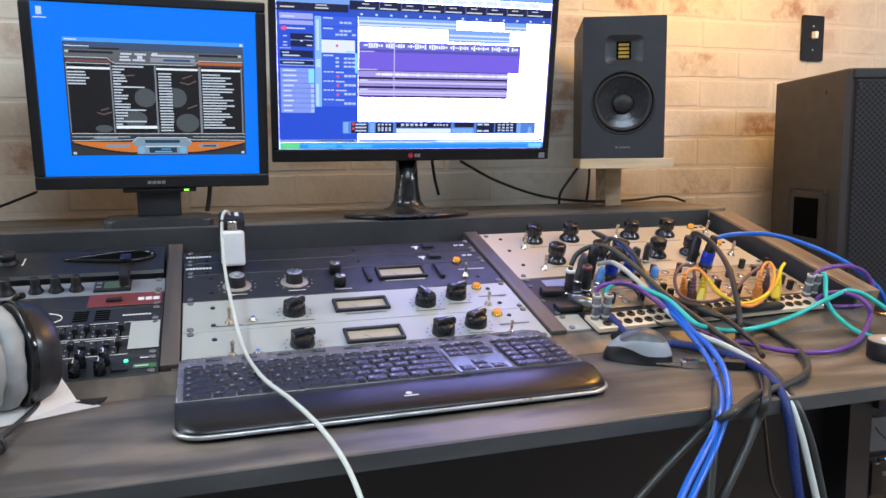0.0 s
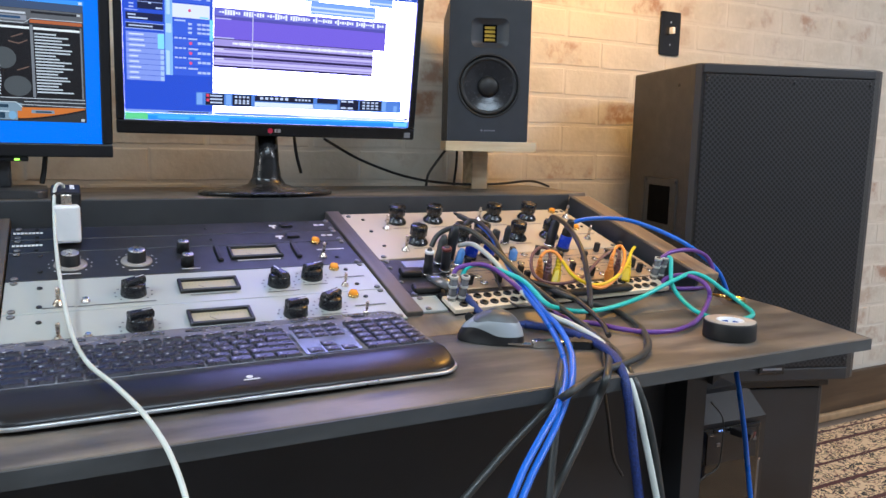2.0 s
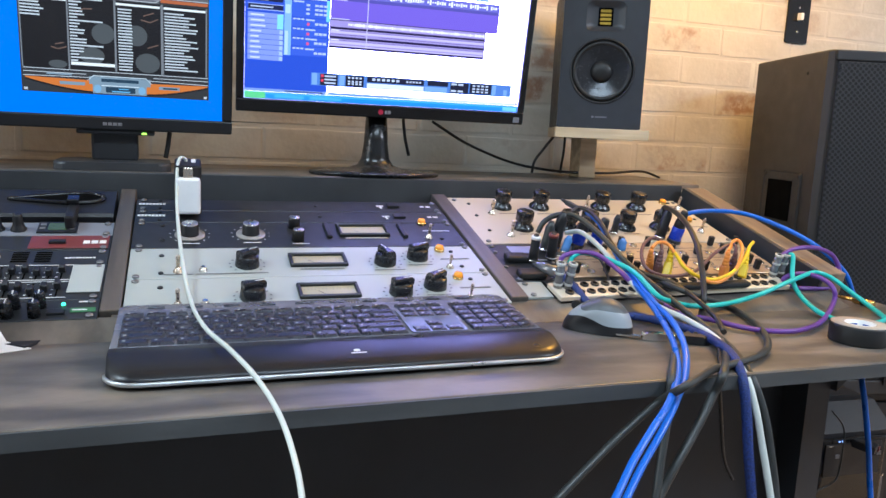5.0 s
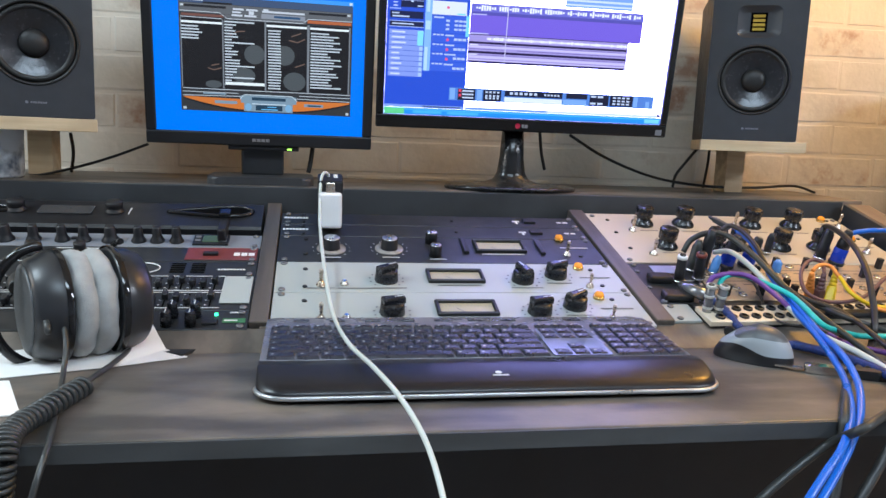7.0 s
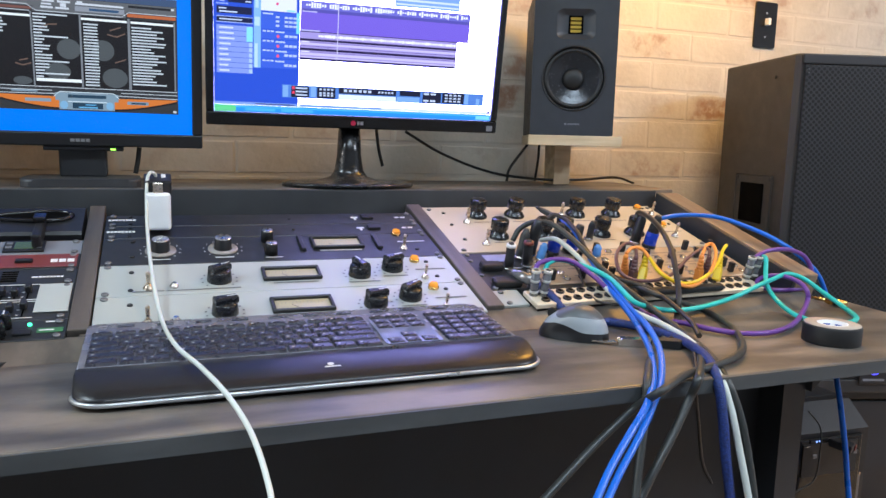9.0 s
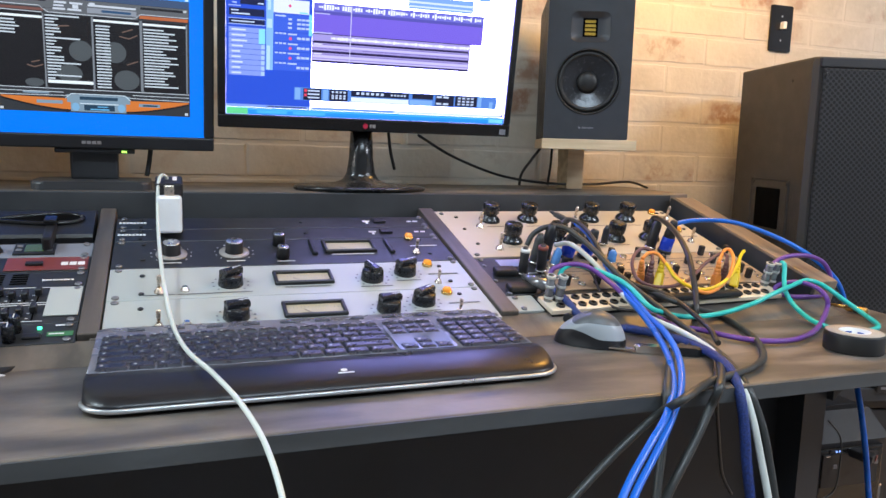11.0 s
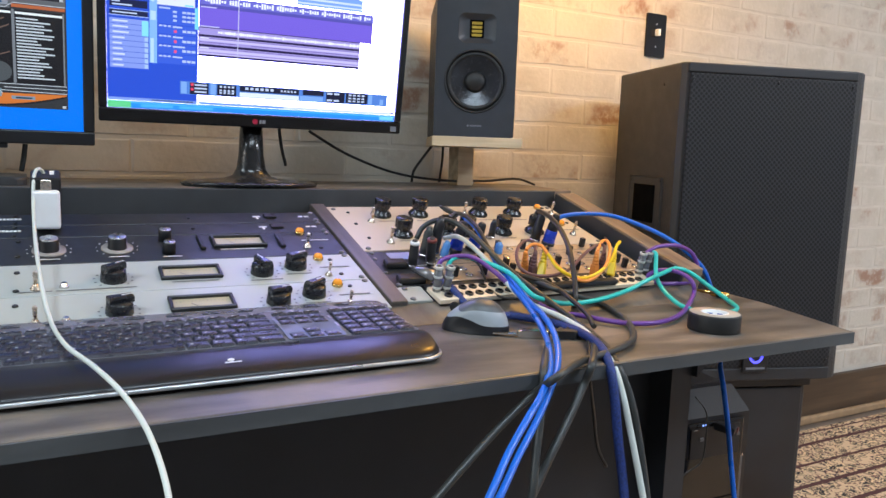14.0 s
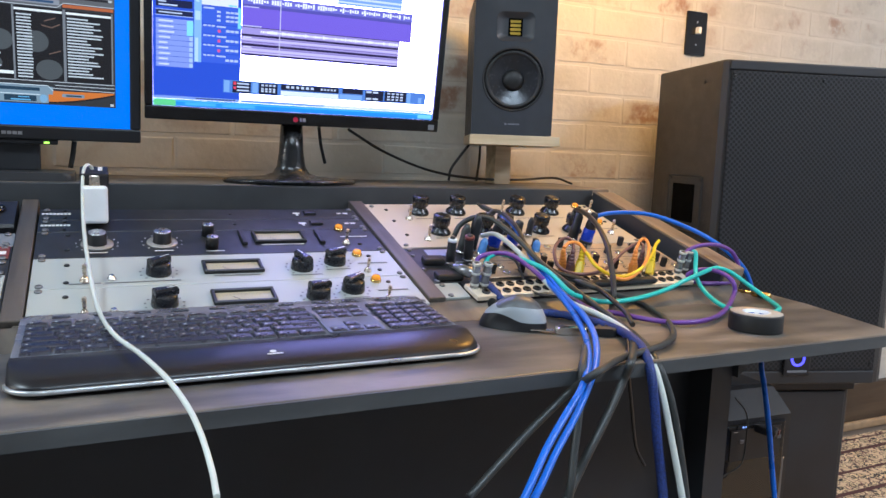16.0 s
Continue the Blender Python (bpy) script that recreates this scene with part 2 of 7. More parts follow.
def brick_material():
    """Brick under worn whitewash: cream paint, with rubbed red-brown and grey patches."""
    m = bpy.data.materials.new("whitewashed_brick")
    m.use_nodes = True
    nt = m.node_tree
    b = nt.nodes["Principled BSDF"]
    b.inputs["Roughness"].default_value = 0.85
    g = nt.nodes.new("ShaderNodeNewGeometry")

    def field(scale, lo, hi, top, detail=8.0):
        n = nt.nodes.new("ShaderNodeTexNoise")
        n.inputs["Scale"].default_value, n.inputs["Detail"].default_value, n.inputs["Roughness"].default_value = scale, detail, 0.62
        nt.links.new(g.outputs["Position"], n.inputs["Vector"])
        r = nt.nodes.new("ShaderNodeMapRange")
        r.inputs["From Min"].default_value, r.inputs["From Max"].default_value, r.inputs["To Max"].default_value = lo, hi, top
        nt.links.new(n.outputs["Fac"], r.inputs["Value"])
        return r.outputs["Result"]

    def blend(a, colour, factor):
        mix = nt.nodes.new("ShaderNodeMix")
        mix.data_type = "RGBA"
        if isinstance(a, tuple):
            mix.inputs["A"].default_value = (*a, 1)
        else:
            nt.links.new(a, mix.inputs["A"])
        mix.inputs["B"].default_value = (*colour, 1)
        nt.links.new(factor, mix.inputs["Factor"])
        return mix.outputs["Result"]

    oi = nt.nodes.new("ShaderNodeObjectInfo")
    per = nt.nodes.new("ShaderNodeMapRange")
    per.inputs["From Min"].default_value, per.inputs["From Max"].default_value, per.inputs["To Max"].default_value = 0.25, 1.0, 1.25
    nt.links.new(oi.outputs["Random"], per.inputs["Value"])

    def times(a, c):
        n = nt.nodes.new("ShaderNodeMath")
        n.operation, n.use_clamp = "MULTIPLY", True
        nt.links.new(a, n.inputs[0])
        nt.links.new(c, n.inputs[1])
        return n.outputs[0]

    uv = nt.nodes.new("ShaderNodeUVMap")
    sp = nt.nodes.new("ShaderNodeSeparateXYZ")
    nt.links.new(uv.outputs["UV"], sp.inputs[0])

    def maths(op, a, c):
        n = nt.nodes.new("ShaderNodeMath")
        n.operation = op
        for k, s in ((0, a), (1, c)):
            if isinstance(s, float):
                n.inputs[k].default_value = s
            else:
                nt.links.new(s, n.inputs[k])
        return n.outputs[0]

    # paint has run off the joints on to the brick's rim, unevenly
    rim = maths("MAXIMUM", maths("ABSOLUTE", sp.outputs[0], 0.0), maths("ABSOLUTE", sp.outputs[1], 0.0))
    rim = maths("ADD", rim, field(22, 0.3, 0.7, 0.55))
    wash = nt.nodes.new("ShaderNodeMapRange")
    wash.inputs["From Min"].default_value, wash.inputs["From Max"].default_value, wash.inputs["To Max"].default_value = 0.85, 1.25, 0.95
    nt.links.new(rim, wash.inputs["Value"])
    c = blend((0.585, 0.545, 0.465), (0.49, 0.445, 0.37), field(5, 0.40, 0.65, 0.8))
    c = blend(c, (0.33, 0.185, 0.12), times(field(9, 0.49, 0.60, 0.75), per.outputs["Result"]))
    c = blend(c, (0.40, 0.36, 0.33), times(field(16, 0.55, 0.68, 0.6), per.outputs["Result"]))
    c = blend(c, (0.66, 0.60, 0.52), field(38, 0.55, 0.72, 0.7))
    c = blend(c, (0.60, 0.555, 0.48), wash.outputs["Result"])
    nt.links.new(c, b.inputs["Base Color"])
    n = nt.nodes.new("ShaderNodeTexNoise")
    n.inputs["Scale"].default_value, n.inputs["Detail"].default_value = 70, 6
    nt.links.new(g.outputs["Position"], n.inputs["Vector"])
    bp = nt.nodes.new("ShaderNodeBump")
    bp.inputs["Strength"].default_value, bp.inputs["Distance"].default_value = 0.5, 0.003
    nt.links.new(n.outputs["Fac"], bp.inputs["Height"])
    nt.links.new(bp.outputs["Normal"], b.inputs["Normal"])
    return m


def rug_material():
    """Oriental rug: cream and brown motifs in a field, with striped borders that run along the wall."""
    m = bpy.data.materials.new("patterned_rug_wool")
    m.use_nodes = True
    nt = m.node_tree
    b = nt.nodes["Principled BSDF"]
    b.inputs["Roughness"].default_value = 0.95
    co = nt.nodes.new("ShaderNodeTexCoord")
    sep = nt.nodes.new("ShaderNodeSeparateXYZ")
    nt.links.new(co.outputs["Object"], sep.inputs[0])
    v = nt.nodes.new("ShaderNodeTexVoronoi")
    v.inputs["Scale"].default_value = 32
    nt.links.new(co.outputs["Object"], v.inputs["Vector"])
    n = nt.nodes.new("ShaderNodeTexNoise")
    n.inputs["Scale"].default_value, n.inputs["Detail"].default_value = 50, 4
    nt.links.new(co.outputs["Object"], n.inputs["Vector"])
    hue = nt.nodes.new("ShaderNodeValToRGB")
    e = hue.color_ramp
    e.interpolation = "CONSTANT"
    e.elements[0].position, e.elements[0].color = 0.0, (0.66, 0.44, 0.24, 1)
    e.elements[1].position, e.elements[1].color = 0.37, (0.040, 0.03, 0.030, 1)
    for p, c in ((0.49, (0.82, 0.58, 0.33, 1)), (0.60, (0.05, 0.035, 0.04, 1)), (0.66, (0.34, 0.15, 0.10, 1)), (0.69, (0.74, 0.52, 0.31, 1))):
        k = e.elements.new(p)
        k.color = c
    mixf = nt.nodes.new("ShaderNodeMath")
    mixf.operation = "MULTIPLY_ADD"
    nt.links.new(v.outputs["Distance"], mixf.inputs[0])
    mixf.inputs[1].default_value = 0.55
    nt.links.new(n.outputs["Fac"], mixf.inputs[2])
    sub = nt.nodes.new("ShaderNodeMath")
    sub.operation = "SUBTRACT"
    nt.links.new(mixf.outputs[0], sub.inputs[0])
    sub.inputs[1].default_value = 0.17
    nt.links.new(sub.outputs[0], hue.inputs["Fac"])
    bands = nt.nodes.new("ShaderNodeValToRGB")
    e = bands.color_ramp
    e.interpolation = "CONSTANT"
    e.elements[0].position, e.elements[0].color = 0.0, (0, 0, 0, 1)
    e.elements[1].position, e.elements[1].color = 0.50, (1, 1, 1, 1)
    for p, c in ((0.515, 0), (0.60, 1), (0.615, 0), (0.70, 1), (0.715, 0), (0.80, 1), (0.81, 0), (0.90, 1), (0.915, 0), (0.965, 1), (0.975, 0), (0.993, 1)):
        e.elements.new(p).color = (c, c, c, 1)
    rng = nt.nodes.new("ShaderNodeMapRange")
    rng.inputs["From Min"].default_value, rng.inputs["From Max"].default_value = -1.0, 0.0
    nt.links.new(sep.outputs["Y"], rng.inputs["Value"])
    nt.links.new(rng.outputs["Result"], bands.inputs["Fac"])
    mix = nt.nodes.new("ShaderNodeMix")
    mix.data_type = "RGBA"
    nt.links.new(bands.outputs["Color"], mix.inputs["Factor"])
    nt.links.new(hue.outputs["Color"], mix.inputs["A"])
    mix.inputs["B"].default_value = (0.10, 0.035, 0.03, 1)
    nt.links.new(mix.outputs["Result"], b.inputs["Base Color"])
    bp = nt.nodes.new("ShaderNodeBump")
    bp.inputs["Strength"].default_value, bp.inputs["Distance"].default_value = 0.6, 0.003
    nt.links.new(n.outputs["Fac"], bp.inputs["Height"])
    nt.links.new(bp.outputs["Normal"], b.inputs["Normal"])
    return m


def structure(name, bm, material, label, category):
    return tagged(part(name, bm, material), label, category, kind="structure")


structure("floor", bm_box(-2.6, 4.4, -3.0, 1.65, FLOOR_Z - 0.12, FLOOR_Z), M_FLOOR, "brown wooden floor under the rug", "floor")
structure("ceiling", bm_box(-2.6, 4.4, -3.0, 1.65, 2.5, 2.6), M_CEIL, "plain white ceiling", "ceiling")
wall_north = structure("wall_north", bm_box(-2.6, 4.4, WALL_Y, WALL_Y + 0.12, FLOOR_Z, 2.5), M_MORTAR, "whitewashed brick wall behind the desk", "wall")
structure("wall_west", bm_box(-2.72, -2.6, -3.0, 1.65, FLOOR_Z, 2.5), M_WALL, "plain pale wall", "wall")
structure("wall_east", bm_box(4.4, 4.52, -3.0, 1.65, FLOOR_Z, 2.5), M_WALL, "plain pale wall", "wall")
structure("wall_south", bm_box(-2.6, 4.4, -3.12, -3.0, FLOOR_Z, 2.5), M_WALL, "plain pale wall behind the camera", "wall")
structure("baseboard", bm_box(1.1, 4.4, WALL_Y - 0.022, WALL_Y - 0.004, FLOOR_Z, 0.255, 0.003), M_SKIRT, "dark brown wooden baseboard below the brick", "baseboard")
structure("trim", bm_box(1.1, 4.4, WALL_Y - 0.040, WALL_Y - 0.0225, FLOOR_Z, FLOOR_Z + 0.028, 0.006), mat("honey_wood_moulding", (0.40, 0.26, 0.14), 0.5, vary=0.2), "honey brown wooden shoe moulding along the baseboard", "trim")
rug = tagged(part("rug", bm_box(-0.5, 2.6, -1.5, 0.0, 0.0, 0.010, 0.004), rug_material()), "cream, brown and red patterned oriental rug on the floor", "rug")
rug.matrix_world = pose(1.55, 1.45, FLOOR_Z)

# ---- the desk, a wedge-shaped studio console with three rack bays ----
A_Y, A_Z, SLOPE = 0.848, 0.772, 16.1
U = 0.04445
PANEL_W = 0.4826


def bay(u, v, w=0.0):
    """A pose on the sloping rack plane: u to the right, v up the slope, w off it."""
    return pose(0, A_Y, A_Z, SLOPE) @ pose(u, v, w)


desk = thing("studio_desk", pose(0, 0, FLOOR_Z), "charcoal-stained wooden studio desk with sloping rack bays", "desk")


def desk_part(name, bm, material, label=""):
    ob = part(name, bm, material, desk, label)
    ob.matrix_world = Matrix()
    return ob


desk_part("desktop", bm_prism([(-1.1, 0.565), (1.064, 0.565), (1.118, 0.76), (1.128, 0.87), (-1.1, 0.87)], 0.733, 0.75, 0.002, 2), M_DESK, "worn charcoal-stained front worktop")
desk_part("edge_band", bm_prism([(-1.1, 0.5622), (1.0662, 0.5622), (1.1208, 0.76), (1.1184, 0.76), (1.0640, 0.5646), (-1.1, 0.5646)], 0.7335, 0.7490), M_EDGE, "dark slate painted edge")
desk_part("shelf", bm_prism([(-1.1, 1.2315), (1.02, 1.2315), (1.09, 1.25), (1.12, WALL_Y - 0.006), (-1.1, WALL_Y - 0.006)], 0.896, 0.905, 0.002, 2), M_DESK, "raised back shelf")
desk_part("riser", bm_box(-1.1, 1.02, 1.213, 1.231, 0.70, 0.9045, 0.001), M_INNER, "near-black board below the shelf edge")
desk_part("front_rail", bm_box(-0.011, 0.457, 0.838, 0.850, 0.7505, 0.769, 0.001), M_RAIL)
for x0, x1 in ((-1.1, -0.0022), (0.458, 1.04)):
    wedge = part("fillet_board", bm_prism([(0.800, 0.7502), (0.8376, 0.7502), (0.8376, 0.768)] if x0 < 0 else [(0.800, 0.7502), (0.866, 0.7502), (0.866, 0.770), (0.846, 0.768)], x0, x1), M_DESK, desk)
    wedge.matrix_world = Matrix(((0, 0, 1, 0), (1, 0, 0, 0), (0, 1, 0, 0), (0, 0, 0, 1)))
for x0, x1 in ((-0.0235, -0.0015), (0.4845, 0.5095)):
    rail = part("divider", bm_box(x0, x1, -0.004, 0.376, -0.06, 0.004, 0.0015), M_RAIL, desk, "brown-grey bay divider")
    rail.matrix_world = bay(0, 0)
rail = part("side_rail", bm_box(1.021, 1.064, -0.004, 0.376, -0.09, 0.0265, 0.002), M_RAILTOP, desk, "raised light brown edge beside the rack bay")
rail.matrix_world = bay(0, 0)
lining = part("rail_lining", bm_box(1.013, 1.0205, -0.004, 0.376, -0.05, 0.0258, 0.001), M_INNER, desk, "black inner face of the raised edge")
lining.matrix_world = bay(0, 0)
desk_part("side_panel", bm_box(0.825, 0.862, 0.66, 1.20, FLOOR_Z, 0.7325), M_DARK, "black side panel under the worktop")
desk_part("side_panel", bm_box(-0.95, -0.915, 0.66, 1.20, FLOOR_Z, 0.7325), M_DARK, "black side panel under the worktop")
desk_part("back_panel", bm_box(-0.914, 0.824, 1.14, 1.16, FLOOR_Z, 0.7325), M_DARK, "black back panel")
desk_part("rack_box", bm_box(-0.914, 0.824, 0.90, 1.139, 0.30, 0.66), M_DARK)
desk_part("front_panel", bm_box(-0.914, 0.824, 0.70, 0.715, FLOOR_Z + 0.02, 0.7325), M_DARK, "dark recessed panel under the worktop")
gusset = bm_prism([(0, 0), (0.055, 0), (0, -0.050)], 0, 0.03)
ob = part("bracket", gusset, M_DARK, desk, "black corner bracket")
ob.matrix_world = pose(0.862, 0.68, 0.732, 90)
floor_of_bay = part("bay_floor", bm_box(-1.0, 0.995, 0.0, 0.37, -0.085, -0.075), M_DARK, desk)
floor_of_bay.matrix_world = bay(0, 0)


# ---- parts of rack units ----
M_KNOB = mat("moulded_black_knob", (0.012, 0.013, 0.016), 0.24, vary=0.1, scale=200)
def knob_mesh(r, h, flutes=0, skirt=1.25, waist=0.78, seg=32):
    """A turned knob with a flared skirt, a waist and a fluted or smooth grip."""
    prof = [(r * skirt, 0), (r * skirt, h * 0.09), (r * skirt * 0.9, h * 0.17), (r * (waist + 0.06), h * 0.34), (r * waist, h * 0.42), (r * 0.97, h * 0.455), (r, h * 0.47), (r, h * 0.95), (r * 0.94, h), (r * 0.2, h)]
    bm = bm_lathe(prof, seg)
    if flutes:
        for v in bm.verts:
            if v.co.z > h * 0.44 and v.co.xy.length > r * 0.5:
                k = 1 - 0.09 * (0.5 + 0.5 * math.cos(flutes * math.atan2(v.co.y, v.co.x))) ** 2
                v.co.x, v.co.y = v.co.x * k, v.co.y * k
    return bm


def wing_knob_mesh(r, h):
    """A round black knob with a raised pointer bar across its top."""
    bm = bm_lathe([(r * 1.02, 0), (r, h * 0.15), (r * 0.93, h * 0.6), (r * 0.86, h * 0.66), (r * 0.1, h * 0.67)], 28)
    bm_prism([(-r * 0.42, -r * 0.85), (r * 0.42, -r * 0.85), (r * 0.30, r * 0.98), (-r * 0.30, r * 0.98)], h * 0.6, h, h * 0.12, 2, bm)
    return bm


def pointer_knob(parent, u, v, turn):
    k = put("knob", wing_knob_mesh(0.0158, 0.0225), M_KNOB, parent, u, v, 0, turn)
    part("pointer_line", bm_box(-0.0006, 0.0006, 0.002, 0.0148, 0.02255, 0.0228), M_INK, k, "white pointer line")
    return k


def put(name, bm, material, parent, u, v, w=0.0, rz=0.0, label=""):
    ob = part(name, bm, material, parent, label)
    ob.matrix_local = pose(u, v, w, 0, 0, rz)
    return ob


M_TOGGLE = mat("worn_nickel_switch", (0.55, 0.48, 0.40), 0.28, metal=1.0, vary=0.1, scale=200)


def toggle(parent, u, v, lean=-12, size=1.0):
    base = put("toggle_switch", bm_lathe([(0.0062 * size, 0), (0.0062 * size, 0.0016), (0.0045 * size, 0.0022), (0.0045 * size, 0.0045), (0.0032 * size, 0.005), (0.0030 * size, 0.007 * size)], 12), M_TOGGLE, parent, u, v)
    lever = part("lever", bm_lathe([(0.0016 * size, 0), (0.0022 * size, 0.006 * size), (0.0027 * size, 0.015 * size), (0.0026 * size, 0.018 * size), (0.0012, 0.0195 * size)], 12), M_TOGGLE, base)
    lever.matrix_local = pose(0, 0, 0.005 * size, lean * 0.4)
    return base


M_AMBER = mat("amber_lamp_lens", (0.95, 0.36, 0.03), 0.12, vary=0.05)


def jewel(parent, u, v):
    base = put("indicator_lamp", bm_lathe([(0.0078, 0), (0.0078, 0.003), (0.0066, 0.004)], 18), M_BRASS, parent, u, v)
    part("lens", bm_lathe([(0.0064, 0.003), (0.0064, 0.006), (0.005, 0.0085), (0.0015, 0.0095)], 14), M_AMBER, base, "amber jewel lens")
    return base


def bars(name, parent, rects, material, w=0.0006, h=0.0003, label=""):
    """Flat printed marks: (u0, u1, v0, v1)."""
    bm = bmesh.new()
    for u0, u1, v0, v1 in rects:
        bm_box(u0, u1, v0, v1, w, w + h, bm=bm)
    ob = part(name, bm, material, parent, label)
    return tagged(ob, kind="stuff") if len(rects) > 1 else ob


def meter(parent, u0, u1, v0, v1):
    fr = bmesh.new()
    t = 0.0045
    for a in ((u0, u1, v1 - t, v1), (u0, u1, v0, v0 + t), (u0, u0 + t, v0 + t, v1 - t), (u1 - t, u1, v0 + t, v1 - t)):
        bm_box(*a, 0, 0.0055, 0.001, 1, bm=fr)
    fr = part("meter", fr, M_BLACK, parent, "black-framed level meter")
    part("dial", bm_box(u0 + t, u1 - t, v0 + t, v1 - t, 0.0004, 0.0012), M_CREAM, fr, "cream dial")
    n = 14
    marks = [(u0 + t + (u1 - u0 - 2 * t) * (i + 1) / (n + 1), v0 + (v1 - v0) * (0.60 + 0.05 * math.sin(math.pi * i / (n - 1)))) for i in range(n)]
    bars("scale", fr, [(a - 0.0004, a + 0.0004, b, b + 0.0035) for a, b in marks], M_FAINT, 0.0013, 0.0002)
    needle = part("needle", bm_box(-0.0003, 0.0003, 0, 0.020, 0.0016, 0.002), M_INKDARK, fr)
    needle.matrix_local = pose(u0 + (u1 - u0) * 0.5, v0 + t, 0, 0, 0, 42)
    return fr


M_SCREW = mat("dull_zinc_screw", (0.20, 0.20, 0.21), 0.45, metal=0.7, vary=0.2, scale=300)
SCREW = None


def screws(parent, places, material=None):
    global SCREW
    if SCREW is None:
        bm = bm_lathe([(0.0044, 0), (0.0044, 0.0012), (0.0030, 0.0024), (0.0008, 0.0026)], 12)
        SCREW = bpy.data.meshes.new("rack_screw")
        bm.to_mesh(SCREW)
        bm.free()
        SCREW.materials.append(M_SCREW)
    for u, v in places:
        ob = new("screw", SCREW)
        ob.parent = parent
        ob.matrix_local = pose(u, v, 0.0002)


def holes(parent, places, r=0.0034):
    for u, v in places:
        put("panel_screw", bm_lathe([(r, 0), (r, 0.0012), (r * 0.7, 0.002)], 10), M_BLACK, parent, u, v, 0.0002)


def unit(name, u, v, rows, label, category="rack unit", material=None, group="rack units"):
    """A rack unit: its faceplate lies on the sloping plane, its case below it."""
    ob = thing(name, bay(u, v - (0.006 if u < -0.1 else 0)), label, category, group)
    part("faceplate", bm_box(0.0004, PANEL_W - 0.0004, 0.0006, rows * U - 0.0006, -0.003, 0, 0.0006, 1), material or M_RACKBLK, ob)
    part("case", bm_box(0.02, PANEL_W - 0.02, 0.002, rows * U - 0.002, -0.06, -0.0032), M_DARK, ob)
    return ob


# ---- centre bay ----
CENTRE_V = -0.012


def raise_controls(ob, dv):
    """Move all but the plate, the case and its corner screws up the faceplate."""
    for c in ob.children:
        if c.name.split(".")[0] not in ("faceplate", "case", "screw"):
            c.matrix_basis = Matrix.Translation((0, dv, 0)) @ c.matrix_basis
    return ob


def compressor(v, first):
    ob = unit("compressor", 0, v + CENTRE_V, 2, "grey enamelled two-space compressor with black knobs and a level meter", "compressor", M_SILVER)
    pointer_knob(ob, 0.147, 0.030, -58 if first else -75)
    pointer_knob(ob, 0.3365, 0.030, 20 if first else -80)
    pointer_knob(ob, 0.3885, 0.045, -70 if first else -60)
    for u, vv in ((0.147, 0.030), (0.3365, 0.030), (0.3885, 0.045)):
        ticks = []
        for k in range(11):
            a = radians(225 - 27 * k)
            cu, cv = u + 0.0225 * math.cos(a), vv + 0.0225 * math.sin(a)
            ticks.append((cu - 0.0013, cu + 0.0013, cv - 0.0011, cv + 0.0011))
        bars("scale_marks", ob, ticks, M_INKDARK)
    meter(ob, 0.2030, 0.2820, 0.0195, 0.0560)
    jewel(ob, 0.4292, 0.068)
    toggle(ob, 0.060, 0.013, 8)
    toggle(ob, 0.428, 0.012, 10, 0.9)
    put("push_switch", bm_lathe([(0.0055, 0), (0.0055, 0.002), (0.0032, 0.0025), (0.0032, 0.006)], 14), M_CHROME, ob, 0.0905, 0.0155)
    bars("slot_mark", ob, [(0.422, 0.467, 0.0365, 0.0395)], M_INKDARK)
    bars("printed_label", ob, [(0.125, 0.172, 0.004, 0.0062), (0.215, 0.275, 0.0125, 0.0145), (0.316, 0.360, 0.006, 0.008), (0.370, 0.405, 0.020, 0.022), (0.042, 0.078, 0.0035, 0.0052), (0.082, 0.125, 0.0035, 0.0052)], M_INKDARK)
    holes(ob, [(0.0395, 0.059), (0.0395, 0.0085), (0.446, 0.0625), (0.447, 0.0135)])
    screws(ob, [(0.0105, 0.0065), (0.0105, 0.0825), (0.4735, 0.0065), (0.4735, 0.0825)])
    return ob


raise_controls(compressor(0.0, False), 0.006)
raise_controls(compressor(2 * U, True), 0.006)

eq = unit("tube_compressor", 0, 4 * U + CENTRE_V, 2, "black two-space compressor with silver-capped knobs and a level meter", "compressor")
M_RING = mat("clear_dial_ring", (0.30, 0.28, 0.26), 0.22, vary=0.1, spec=0.7)
M_CAP = mat("brushed_aluminium", (0.62, 0.62, 0.64), 0.32, metal=1.0, vary=0.08, scale=80)
for u, v in ((0.0755, 0.034), (0.159, 0.036)):
    k = put("knob", bm_lathe([(0.0130, 0), (0.0122, 0.002), (0.0118, 0.0148), (0.011, 0.0158)], 24), M_BLACK, eq, u, v, 0.002)
    part("cap", bm_lathe([(0.0112, 0.0159), (0.0112, 0.0164), (0.0104, 0.0170), (0.001, 0.0170)], 20), M_CAP, k, "brushed silver cap")
    put("dial_ring", bm_lathe([(0.021, 0), (0.0205, 0.0018), (0.013, 0.0022)], 28), M_RING, eq, u, v, 0, 0, "clear silver dial ring")
    bars("scale_marks", eq, [(u + 0.0265 * math.cos(radians(225 - 27 * j)) - 0.001, u + 0.0265 * math.cos(radians(225 - 27 * j)) + 0.001,
                              v + 0.0265 * math.sin(radians(225 - 27 * j)) - 0.0008, v + 0.0265 * math.sin(radians(225 - 27 * j)) + 0.0008) for j in range(11)], M_INK)
